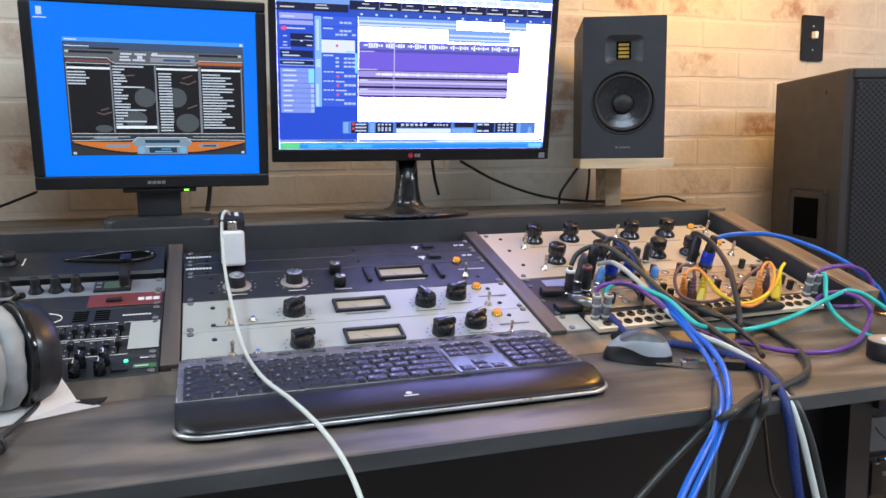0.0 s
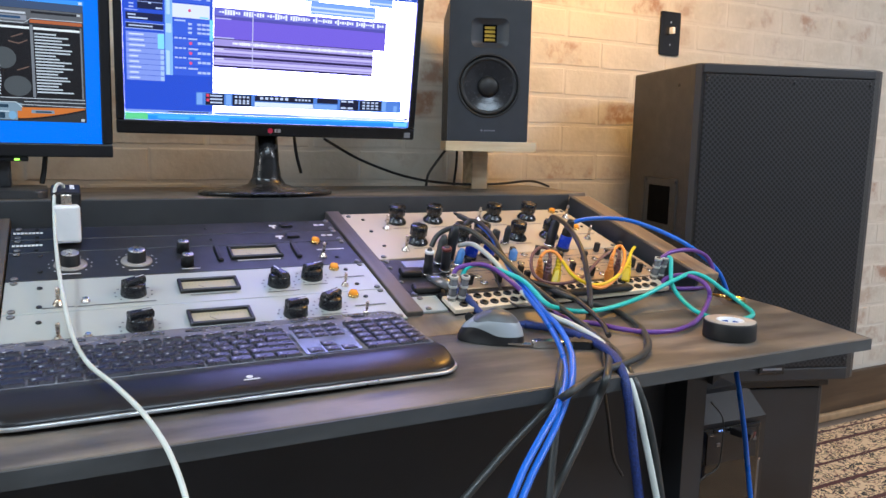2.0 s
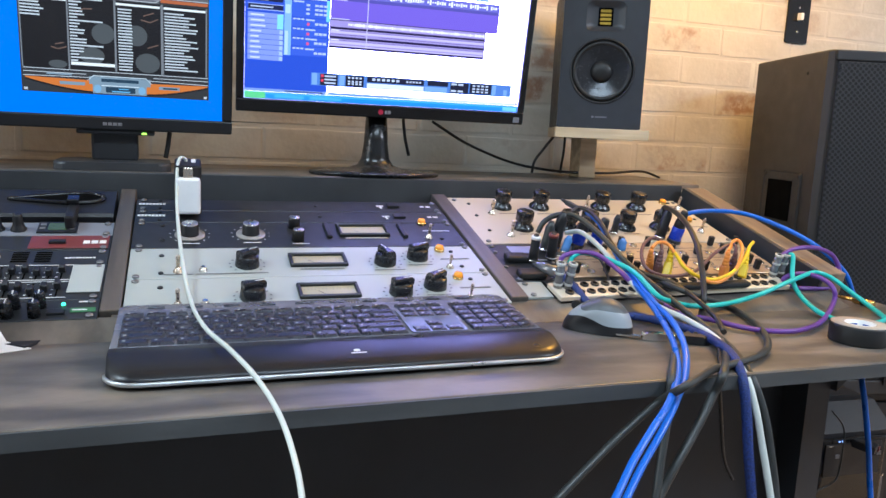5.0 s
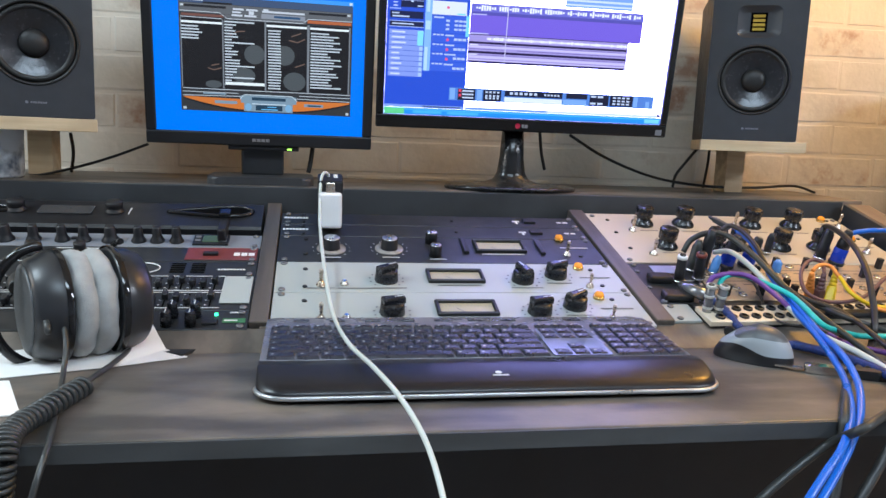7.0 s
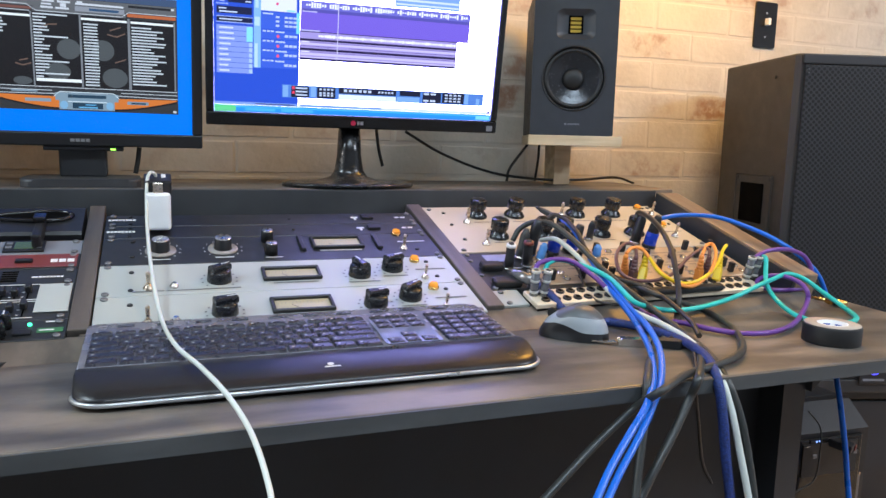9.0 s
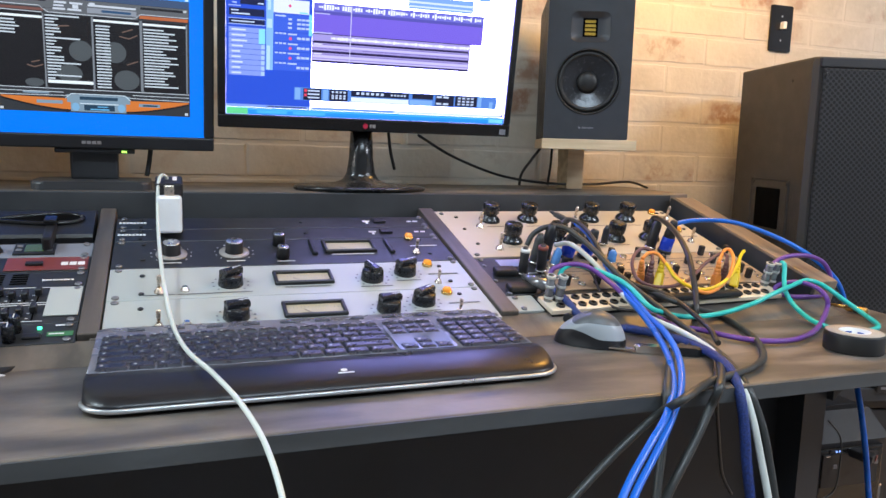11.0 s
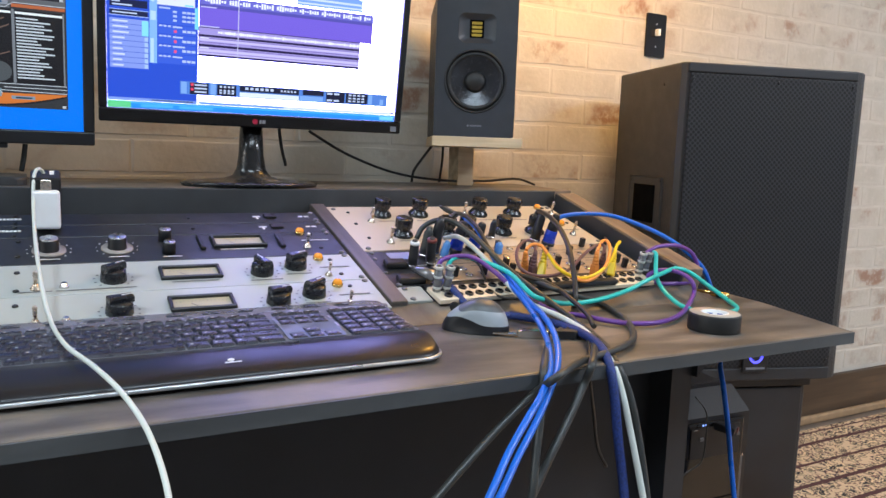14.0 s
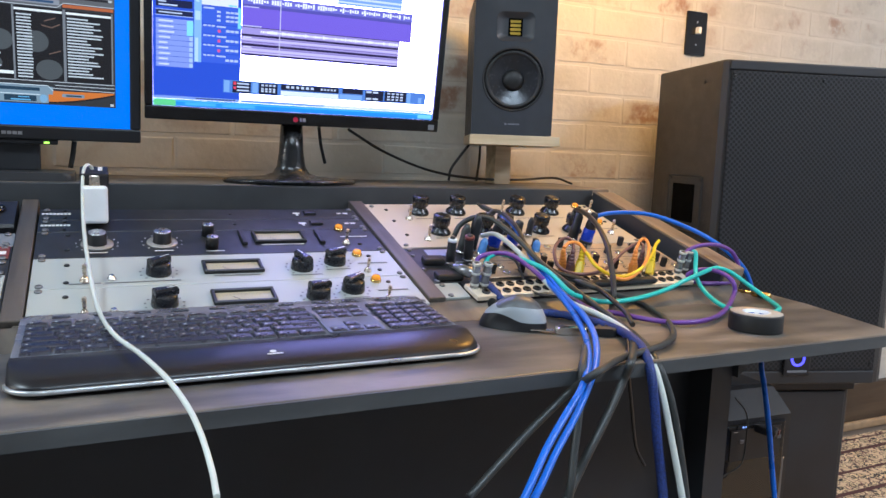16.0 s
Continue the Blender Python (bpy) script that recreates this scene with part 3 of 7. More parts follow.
for u, v in ((0.2245, 0.062), (0.2245, 0.016)):
    k = put("knob", bm_lathe([(0.0092, 0), (0.0088, 0.016), (0.008, 0.017)], 20), M_BLACK, eq, u, v)
    part("cap", bm_lathe([(0.0079, 0.0171), (0.0074, 0.0178), (0.001, 0.0178)], 18), M_CAP, k, "brushed silver cap")
for u in (0.2725, 0.390):
    put("switch_bar", bm_box(-0.004, 0.004, -0.025, 0.025, 0, 0.005, 0.002), M_BLACK, eq, u, 0.046)
meter(eq, 0.288, 0.366, 0.026, 0.066)
jewel(eq, 0.430, 0.0765)
toggle(eq, 0.4265, 0.022, 10)
bars("slot_mark", eq, [(0.424, 0.468, 0.0455, 0.0478)], M_INK)
bars("printed_label", eq, [(0.064, 0.088, 0.004, 0.006), (0.147, 0.172, 0.006, 0.008), (0.215, 0.240, 0.0015, 0.0032), (0.296, 0.360, 0.020, 0.022)], M_INK)
holes(eq, [(0.039, 0.067), (0.039, 0.017), (0.446, 0.070), (0.447, 0.017)])
screws(eq, [(0.0105, 0.0065), (0.0105, 0.0825), (0.4735, 0.0065), (0.4735, 0.0825)])
raise_controls(eq, 0.009)

for n, v in enumerate((6 * U, 7 * U)):
    pc = unit("power_conditioner", 0, v + CENTRE_V, 1, "slim black rack power conditioner with a plain front", "power conditioner")
    bars("maker_mark", pc, [(0.004 + 0.0048 * k, 0.0078 + 0.0048 * k, 0.020, 0.0262) for k in range(8)], M_INK)
    put("rocker_switch", bm_box(-0.010, 0.010, -0.007, 0.007, 0, 0.004, 0.0012), M_BLACK, pc, 0.400, 0.024)
    bars("printed_label", pc, [(0.372, 0.384, 0.022, 0.027), (0.376, 0.380, 0.014, 0.022), (0.448, 0.455, 0.020, 0.025), (0.458, 0.466, 0.020, 0.025)], M_INK)
    screws(pc, [(0.0105, 0.0065), (0.0105, 0.038), (0.4735, 0.0065), (0.4735, 0.038)])
    holes(pc, [(0.034, 0.008), (0.034, 0.036), (0.27, 0.022)], 0.0028)

# ---- right bay ----
M_CREAMEQ = mat("cream_enamelled_steel", (0.50, 0.44, 0.335), 0.38, vary=0.06, scale=12)
eqr = unit("equaliser", 0.5115, 0.174, 4.4, "cream enamelled equaliser with two rows of fluted black knobs", "equaliser", M_CREAMEQ)
back_row, front_row = (0.090, 0.164, 0.291, 0.369), (0.092, 0.176, 0.215, 0.291, 0.362)
for n, u in enumerate(back_row):
    k = put("knob", knob_mesh(0.0148, 0.0315, 8, 1.27, 0.74, 48), M_KNOB, eqr, u, 0.152)
    bars("printed_label", eqr, [(u - 0.016, u + 0.016, 0.121, 0.1228)], M_INKDARK)
for n, u in enumerate(front_row):
    k = put("knob", knob_mesh(0.0148, 0.0315, 8, 1.27, 0.74, 48), M_KNOB, eqr, u, 0.060)
    bars("printed_label", eqr, [(u - 0.016, u + 0.016, 0.034, 0.0358)], M_INKDARK)
jewel(eqr, 0.447, 0.180)
jewel(eqr, 0.4455, 0.092)
for u, v in ((0.060, 0.122), (0.058, 0.030), (0.258, 0.148), (0.252, 0.040), (0.440, 0.044), (0.461, 0.150)):
    toggle(eqr, u, v, 14, 1.15)
bars("slot_mark", eqr, [(0.432, 0.470, 0.064, 0.0665), (0.436, 0.474, 0.162, 0.1645)], M_INKDARK)
holes(eqr, [(0.032, 0.165), (0.028, 0.112), (0.028, 0.05), (0.46, 0.18), (0.466, 0.10)])
screws(eqr, [(0.0105, 0.0085), (0.0105, 0.182), (0.4735, 0.0085), (0.4735, 0.182)])

M_BRONZE = mat("champagne_metal_panel", (0.46, 0.37, 0.27), 0.38, metal=0.5, vary=0.1, scale=20)
M_VIOLET = mat("violet_screen_film", (0.30, 0.32, 0.55), 0.25, vary=0.1)
synth = unit("patchable_synthesizer", 0.5115, 0.046, 2.82, "patchable synthesizer panel covered with small sockets and switches", "synthesizer")
part("control_panel", bm_box(0.092, 0.4822, 0.006, 0.121, 0.0004, 0.0024, 0.0006, 1), M_BRONZE, synth, "champagne metal control panel")
bars("panel_line", synth, [(0.092, 0.482, 0.062, 0.0635), (0.092, 0.482, 0.098, 0.0995)], M_INKDARK, 0.0026)
put("display", bm_box(0, 0.044, 0, 0.024, 0.0004, 0.002, 0.0006, 1), M_VIOLET, synth, 0.031, 0.090, 0, 0, "small violet display")
for u, v, wide in ((0.010, 0.058, 0.034), (0.008, 0.004, 0.042)):
    put("rocker_lever", bm_box(0, wide, 0, 0.020, 0, 0.010, 0.003), M_RUBBER, synth, u, v, 0.0004, -3, "low black rubber lever")
bars("lever_print", synth, [(0.018, 0.044, 0.0835, 0.0850), (0.016, 0.050, 0.0270, 0.0285), (0.056, 0.086, 0.066, 0.0672), (0.056, 0.0575, 0.040, 0.066), (0.060, 0.090, 0.0140, 0.0152)], M_INK)
for u, v in ((0.060, 0.050), (0.078, 0.030), (0.086, 0.056), (0.004, 0.046), (0.006, 0.096), (0.062, 0.005)):
    put("panel_screw", bm_lathe([(0.0036, 0), (0.0034, 0.0012), (0.0018, 0.0022)], 12), M_SCREW, synth, u, v, 0.0004)
for r, v in enumerate((0.020, 0.040, 0.078, 0.110)):
    for c in range(15):
        u = 0.106 + 0.0256 * c
        pick = (r * 7 + c * 5) % 9
        if pick < 3:
            put("slide_switch", bm_box(-0.0042, 0.0042, -0.004, 0.004, 0, 0.017, 0.0012), M_BLACK, synth, u, v, 0.0024)
        elif pick < 8:
            s = put("socket", bm_lathe([(0.0062, 0), (0.0062, 0.0022), (0.0036, 0.0034), (0.0032, 0.0004)], 14), M_CHROME, synth, u, v, 0.0024)
            part("hole", bm_lathe([(0.0031, 0.0006), (0.0031, 0.0012)], 10), M_HOLE, s)
bars("printed_label", synth, [(0.100 + 0.0256 * c, 0.114 + 0.0256 * c, v, v + 0.0014) for c in range(15) for v in (0.029, 0.052, 0.088)], M_INKDARK, 0.0026)
screws(synth, [(0.0085, 0.006), (0.0085, 0.118), (0.4745, 0.006), (0.4745, 0.118)])

patch = thing("patch_bay", bay(0.566, -0.0158, 0.005) @ pose(0, 0, 0, 0, 0, 1.7), "pale metal patch bay with two rows of round sockets", "patch bay", "rack units")
M_PALE = mat("pale_satin_metal", (0.72, 0.62, 0.47), 0.4, metal=0.15, vary=0.06)
part("faceplate", bm_box(-0.014, 0.392, 0, 0.042, -0.004, 0.003, 0.0008, 1), M_PALE, patch)
part("chassis", bm_box(-0.010, 0.388, 0.004, 0.060, -0.024, -0.0042), M_DARK, patch, "black chassis behind the plate")
for r, v in enumerate((0.0115, 0.0315)):
    for c in range(22):
        bm = bm_lathe([(0.0064, 0), (0.0064, 0.0022), (0.0050, 0.0030), (0.0036, 0.0030)], 16, caps=False)
        s = put("socket", bm, M_BLACK, patch, 0.0050 + 0.0172 * c, v, 0.003)
        part("hole", bm_lathe([(0.0046, 0.0002), (0.0046, 0.0012)], 14), M_HOLE, s)
part("cover_bar", bm_box(0.142, 0.309, -0.003, 0.011, 0.0035, 0.0135, 0.004), M_BLACK, patch, "black cover bar")

blank = thing("blank_panel", bay(0.5115, 0.0, 0.0), "grey blank panel beside the patch bay", "panel", "rack units")
part("faceplate", bm_box(0.0004, 0.039, 0.0006, 0.045, -0.004, 0.0, 0.0006, 1), M_SILVER, blank)
screws(blank, [(0.0105, 0.0065), (0.0105, 0.038)])

# ---- left bay ----
LU = -0.5066
M_LENS = mat("smoked_display_lens", (0.055, 0.055, 0.058), 0.2, vary=0.1)
M_FXGREY = mat("blue_grey_steel", (0.19, 0.20, 0.225), 0.4, vary=0.06, scale=12)
M_RED = mat("red_enamel", (0.16, 0.032, 0.028), 0.4, vary=0.08)
M_LCD = glow("green_display", (0.26, 0.42, 0.16), 0.22)
M_LED = glow("green_led", (0.1, 1.0, 0.45), 3.0)
hp = unit("headphone_amplifier", LU, -0.008, 1, "black headphone amplifier with two silver-lined knobs", "amplifier")
for u, v in ((0.205, 0.012), (0.245, 0.012), (0.3, 0.012), (0.34, 0.012), (0.392, 0.010), (0.4185, 0.010), (0.396, 0.030), (0.4215, 0.030)):
    k = put("knob", bm_lathe([(0.0066, 0), (0.0062, 0.012), (0.0056, 0.018), (0.0046, 0.0192)], 16), M_KNOB, hp, u, v)
    part("pointer", bm_box(-0.0006, 0.0006, -0.004, 0.004, 0.0193, 0.0197), M_INK, k)
bars("green_strip", hp, [(0.453, 0.479, 0.014, 0.024)], mat("green_label", (0.05, 0.17, 0.07), 0.5))
part("power_button", bm_box(0.430, 0.448, 0.010, 0.020, 0.0002, 0.003, 0.001), M_BLACK, hp)
put("led", bm_lathe([(0.0024, 0), (0.0022, 0.002), (0.0008, 0.0026)], 10), M_LED, hp, 0.4446, 0.033, 0, 0, "lit green led")
bars("printed_label", hp, [(0.38, 0.395, 0.036, 0.038), (0.46, 0.475, 0.036, 0.0385), (0.455, 0.470, 0.0178, 0.0200)], M_INK, 0.0010)
screws(hp, [(0.0105, 0.0065), (0.4735, 0.0065), (0.4735, 0.038)])

geq = unit("graphic_equaliser", LU, 0.036, 2, "black graphic equaliser with rows of small sliders", "equaliser")
part("end_plate", bm_box(0.4440, 0.4800, 0.016, 0.087, 0.0004, 0.002, 0.0006, 1), M_SILVER, geq, "pale grey end plate")
for r, v in enumerate((0.052, 0.008)):
    bars("slider_line", geq, [(0.02, 0.445, v + 0.036, v + 0.0373), (0.02, 0.445, v - 0.003, v - 0.0018)], M_INK)
    for c in range(31):
        u = 0.030 + 0.01345 * c
        bars("slider_slot", geq, [(u - 0.0009, u + 0.0009, v, v + 0.033)], M_HOLE, 0.0003)
        put("slider", bm_box(-0.0036, 0.0036, -0.0055, 0.0055, 0, 0.009, 0.0012, 1), M_BLACK, geq, u, v + 0.016 + 0.006 * math.sin(c * 1.7 + r), 0.0004)
bars("slider_marks", geq, [(0.0235 + 0.01345 * c, 0.0262 + 0.01345 * c, v, v + 0.0012) for c in range(31) for v in (0.012, 0.024, 0.038, 0.056, 0.068, 0.082)], M_INK)
screws(geq, [(0.4735, 0.0065), (0.4735, 0.0825), (0.0105, 0.0065)])

vent = unit("rack_preamp", LU, 0.125, 1, "dark brown rack unit with slotted vents and an oval mark", "rack unit")
ring_pts = [(0.335 + 0.024 * math.cos(a), 0.022 + 0.015 * math.sin(a), 0.0012) for a in np.linspace(0, 2 * math.pi, 33)]
part("oval_mark", bm_tube(ring_pts, 0.0009, 6, 1), M_INK, vent)
for c in (0.372, 0.398):
    bars("vent_slot", vent, [(c, c + 0.018, 0.010 + 0.0062 * k, 0.0128 + 0.0062 * k) for k in range(5)], M_HOLE)
bars("maker_mark", vent, [(0.432 + 0.004 * k, 0.4352 + 0.004 * k, 0.018, 0.0215) for k in range(9)], M_INK)
bars("printed_label", vent, [(0.02, 0.26, 0.041, 0.0422), (0.05, 0.12, 0.010, 0.012)], M_INK)
screws(vent, [(0.4735, 0.0065), (0.4735, 0.038)])

enh = unit("sound_enhancer", LU, 0.170, 1, "black sound enhancer with a red end panel", "rack unit")
part("red_panel", bm_box(0.3850, 0.4795, 0.003, 0.041, 0.0004, 0.0016, 0.0005, 1), M_RED, enh, "red enamelled end panel")
put("rocker_switch", bm_box(-0.010, 0.010, -0.004, 0.004, 0, 0.004, 0.001), M_BLACK, enh, 0.418, 0.018, 0.0016)
bars("maker_mark", enh, [(0.4485 + 0.0098 * k, 0.4565 + 0.0098 * k, 0.015, 0.0245) for k in range(3)], M_INK, 0.0018)
for u in (0.13, 0.1905, 0.25):
    put("knob", knob_mesh(0.0078, 0.017, 0), M_BLACK, enh, u, 0.020)
bars("printed_label", enh, [(0.215, 0.27, 0.036, 0.038), (0.28, 0.31, 0.008, 0.0095)], M_INK)
screws(enh, [(0.4735, 0.006), (0.4735, 0.038)])

fx = unit("effects_processor", LU, 0.2145, 1, "blue-grey effects processor with black knobs and a green display", "effects unit", M_FXGREY)
for n, u in enumerate((0.020, 0.056, 0.1, 0.142, 0.178, 0.2145, 0.2425, 0.2776, 0.3146, 0.3396, 0.3656)):
    r = 0.0082 if n in (3, 7) else 0.0068
    put("knob", bm_lathe([(r * 1.5, 0), (r * 1.45, 0.002), (r * 1.1, 0.006), (r * 0.95, 0.010), (r * 0.84, 0.0205), (r * 0.70, 0.0220), (r * 0.1, 0.0220)], 20), M_BLACK, fx, u, 0.020)
part("display_frame", bm_box(0.388, 0.437, 0.006, 0.040, 0.0004, 0.003, 0.001), M_BLACK, fx)
part("display", bm_box(0.401, 0.424, 0.012, 0.034, 0.0032, 0.0036), M_LCD, fx, "lit green display")
bars("button_row", fx, [(0.391, 0.398, 0.014, 0.020), (0.391, 0.398, 0.026, 0.032), (0.428, 0.434, 0.014, 0.020), (0.428, 0.434, 0.026, 0.032)], M_INKDARK, 0.0031, 0.001)
holes(fx, [(0.228, 0.026)], 0.004)
screws(fx, [(0.4735, 0.006), (0.4735, 0.038)])

pod = thing("rack_guitar_processor", bay(LU, 0.2625), "black rack guitar processor with teardrop handle openings", "rack unit", "rack units")
prof = [(0.0, -0.02), (0.0, 0.004), (0.004, 0.008), (0.030, 0.010), (0.080, 0.012), (0.094, 0.008), (0.094, -0.02)]
bm = bmesh.new()
ends = [[bm.verts.new((u, y, z)) for y, z in prof] for u in (0.004, 0.4795)]
for a in range(len(prof)):
    bm.faces.new((ends[0][a], ends[0][(a + 1) % len(prof)], ends[1][(a + 1) % len(prof)], ends[1][a]))
bm.faces.new(ends[0])
bm.faces.new(list(reversed(ends[1])))
part("body", bm, M_BLACK, pod)
for flip in (0, 1):
    tear = []
    for k in range(25):
        a = 2 * math.pi * k / 24
        s = 0.5 + 0.5 * math.cos(a)
        u = 0.342 + 0.122 * s
        v = 0.046 + 0.027 * math.sin(a) * (0.12 + 0.88 * s) + 0.006 * s
        tear.append((PANEL_W - u if flip else u, v, 0.0122))
    rim = part("handle_rim", bm_tube(tear, 0.0035, 8, 1), M_GLOSS, pod, "rounded teardrop rim")
    hole = bm_prism([(a, b) for a, b, _ in (tear[:-1] if not flip else list(reversed(tear[:-1])))], 0.0105, 0.0126)
    part("handle_opening", hole, M_HOLE, pod)
put("knob", knob_mesh(0.012, 0.016, 0, 1.15, 0.9), M_BLACK, pod, 0.265, 0.048, 0.0105)
put("knob", knob_mesh(0.012, 0.016, 0, 1.15, 0.9), M_BLACK, pod, 0.130, 0.048, 0.0105)
part("display", bm_box(0.160, 0.235, 0.034, 0.064, 0.0108, 0.0126, 0.001), M_LENS, pod, "unlit grey display window")
bars("printed_label", pod, [(0.2855, 0.2875, 0.035, 0.060), (0.104, 0.106, 0.035, 0.060)], M_INK, 0.0112)
strap = thing("cable_strap", bay(-0.079, 0.225, 0.001), "black cable strap hooked over the rack unit", "strap")
part("band", bm_box(-0.006, 0.006, -0.002, 0.062, 0.0, 0.020, 0.003), M_BLACK, strap)
part("buckle", bm_box(-0.008, 0.008, 0.040, 0.060, 0.020, 0.028, 0.002), M_GLOSS, strap)

# ---- screens ----
def patches(name, parent, rects, colour, strength, depth, label=""):
    """Lit areas of a screen: (x0, x1, z0, z1) on its face."""
    bm = bmesh.new()
    for x0, x1, z0, z1 in rects:
        bm_box(x0, x1, depth - 0.00022, depth, z0, z1, bm=bm)
    ob = part(name, bm, glow(name + "_light", colour, strength), parent, label)
    return tagged(ob, kind="stuff") if len(rects) > 1 else ob


def monitor(name, m, w, h, bezel, chin, label):
    """A flat screen: m is the pose of the lower left front corner."""
    ob = thing(name, m, label, "monitor", "monitors")
    fr = bmesh.new()
    for a in ((0, w, h - bezel, h), (0, w, 0, chin), (0, bezel, chin, h - bezel), (w - bezel, w, chin, h - bezel)):
        bm_box(a[0], a[1], 0, 0.018, a[2], a[3], 0.0025, 2, bm=fr)
    part("bezel", fr, M_GLOSS if name == "wide_monitor" else M_BLACK, ob)
    part("back_shell", bm_box(0.004, w - 0.004, 0.0182, 0.045, 0.004, h - 0.004, 0.008), M_BLACK, ob)
    return ob


M_GREYSTAND = mat("charcoal_plastic", (0.03, 0.031, 0.034), 0.45, bump=0.1, bump_scale=500)

acer = monitor("square_monitor", pose(-0.225, 1.2843, 0.9684, 7.8, 0, 1.5), 0.372, 0.312, 0.0165, 0.022, "black square-format monitor showing a blue desktop")
S0, S1, T0, T1 = 0.0155, 0.3565, 0.021, 0.2965
screen = part("screen", bm_box(S0, S1, 0.004, 0.008, T0, T1), glow("blue_desktop", (0.004, 0.195, 0.95), 1.0), acer, "lit blue desktop")
D = 0.0038


def disc_patch(name, parent, discs, colour, strength, depth):
    bm = bmesh.new()
    for x, z, rx, rz in discs:
        vs = [bm.verts.new((x + rx * math.cos(2 * math.pi * k / 24), depth, z + rz * math.sin(2 * math.pi * k / 24))) for k in range(24)]
        bm.faces.new(vs)
    ob = part(name, bm, glow(name + "_light", colour, strength), parent)
    return tagged(ob, kind="stuff")



def bead(name, parent, runs, colour, strength, depth, thick=0.0012):
    """Thin lit lines through points (x, z) of a screen."""
    bm = bmesh.new()
    for run in runs:
        for (x0, z0), (x1, z1) in zip(run, run[1:]):
            vs = [bm.verts.new(q) for q in ((x0, depth, z0), (x1, depth, z1), (x1, depth, z1 + thick), (x0, depth, z0 + thick))]
            bm.faces.new(vs)
    return tagged(part(name, bm, glow(name + "_light", colour, strength), parent), kind="stuff")


patches("window_frame", screen, [(0.057, 0.334, 0.056, 0.243)], (0.030, 0.032, 0.036), 1, D)
patches("title_bar", screen, [(0.057, 0.335, 0.2375, 0.2440)], (0.07, 0.34, 0.95), 1, D - 0.0003)
patches("title_text", screen, [(0.060, 0.078, 0.2395, 0.2415), (0.328, 0.333, 0.2385, 0.2425), (0.060, 0.095, 0.2300, 0.2315)], (0.75, 0.85, 0.95), 0.9, D - 0.0006)
patches("menu_bar", screen, [(0.057, 0.334, 0.2265, 0.2370)], (0.05, 0.085, 0.17), 1, D - 0.0003)
patches("header_plate", screen, [(0.058, 0.333, 0.2115, 0.2260), (0.128, 0.258, 0.2040, 0.2113)], (0.12, 0.125, 0.135), 1, D - 0.0004)
patches("header_shade", screen, [(0.062, 0.130, 0.2200, 0.2235), (0.262, 0.326, 0.2200, 0.2235), (0.095, 0.140, 0.2265, 0.2290)], (0.012, 0.012, 0.016), 1, D - 0.0006)
patches("orange_bar", screen, [(0.2600, 0.3320, 0.2060, 0.2108)], (0.62, 0.16, 0.05), 0.8, D - 0.0006)
patches("rust_bar", screen, [(0.0610, 0.1260, 0.2060, 0.2100)], (0.22, 0.09, 0.07), 0.8, D - 0.0006)
patches("heading_mark", screen, [(0.1410, 0.1580, 0.2190, 0.2220), (0.1400, 0.1540, 0.2145, 0.2170), (0.1390, 0.1560, 0.2095, 0.2125), (0.1620, 0.1800, 0.2190, 0.2220), (0.1660, 0.1740, 0.2130, 0.2185), (0.1590, 0.1780, 0.2095, 0.2125), (0.1870, 0.2550, 0.2180, 0.2210), (0.1890, 0.1970, 0.2210, 0.2235)], (0.62, 0.65, 0.70), 1, D - 0.0007)
patches("heading_plate", screen, [(0.186, 0.256, 0.2085, 0.2160)], (0.28, 0.30, 0.34), 1, D - 0.0006)
patches("heading_window", screen, [(0.206, 0.248, 0.2105, 0.2140)], (0.02, 0.07, 0.16), 1, D - 0.0008)
patches("list_area", screen, [(0.0610, 0.1235, 0.0935, 0.2025), (0.1262, 0.1905, 0.0935, 0.2025), (0.1938, 0.2595, 0.0935, 0.2025), (0.2640, 0.3285, 0.0935, 0.2025)], (0.007, 0.006, 0.008), 1, D - 0.0003)
disc_patch("drum_picture", screen, [(0.1747, 0.1509, 0.0165, 0.0155), (0.2231, 0.1517, 0.0165, 0.0160), (0.2395, 0.1100, 0.0185, 0.0155), (0.1580, 0.1160, 0.0180, 0.0130), (0.1090, 0.1000, 0.0130, 0.0062)], (0.075, 0.085, 0.090), 1, D - 0.0006)
bead("cymbal_picture", screen, [[(0.1360, 0.1780), (0.1480, 0.1850), (0.1600, 0.1860)], [(0.2300, 0.1760), (0.2440, 0.1730), (0.2560, 0.1790)], [(0.2340, 0.1820), (0.2500, 0.1880)], [(0.1000, 0.1250), (0.1100, 0.1220), (0.1220, 0.1260)], [(0.1060, 0.1290), (0.1180, 0.1320)], [(0.2400, 0.1330), (0.2560, 0.1390)]], (0.16, 0.10, 0.075), 1, D - 0.0007, 0.0020)
patches("column_edge", screen, [(0.1238, 0.1260, 0.0935, 0.2030), (0.1908, 0.1935, 0.0935, 0.2030), (0.2598, 0.2637, 0.0935, 0.2030), (0.3288, 0.3310, 0.0935, 0.2030), (0.0590, 0.0606, 0.0935, 0.2030)], (0.20, 0.215, 0.235), 1, D - 0.0006)
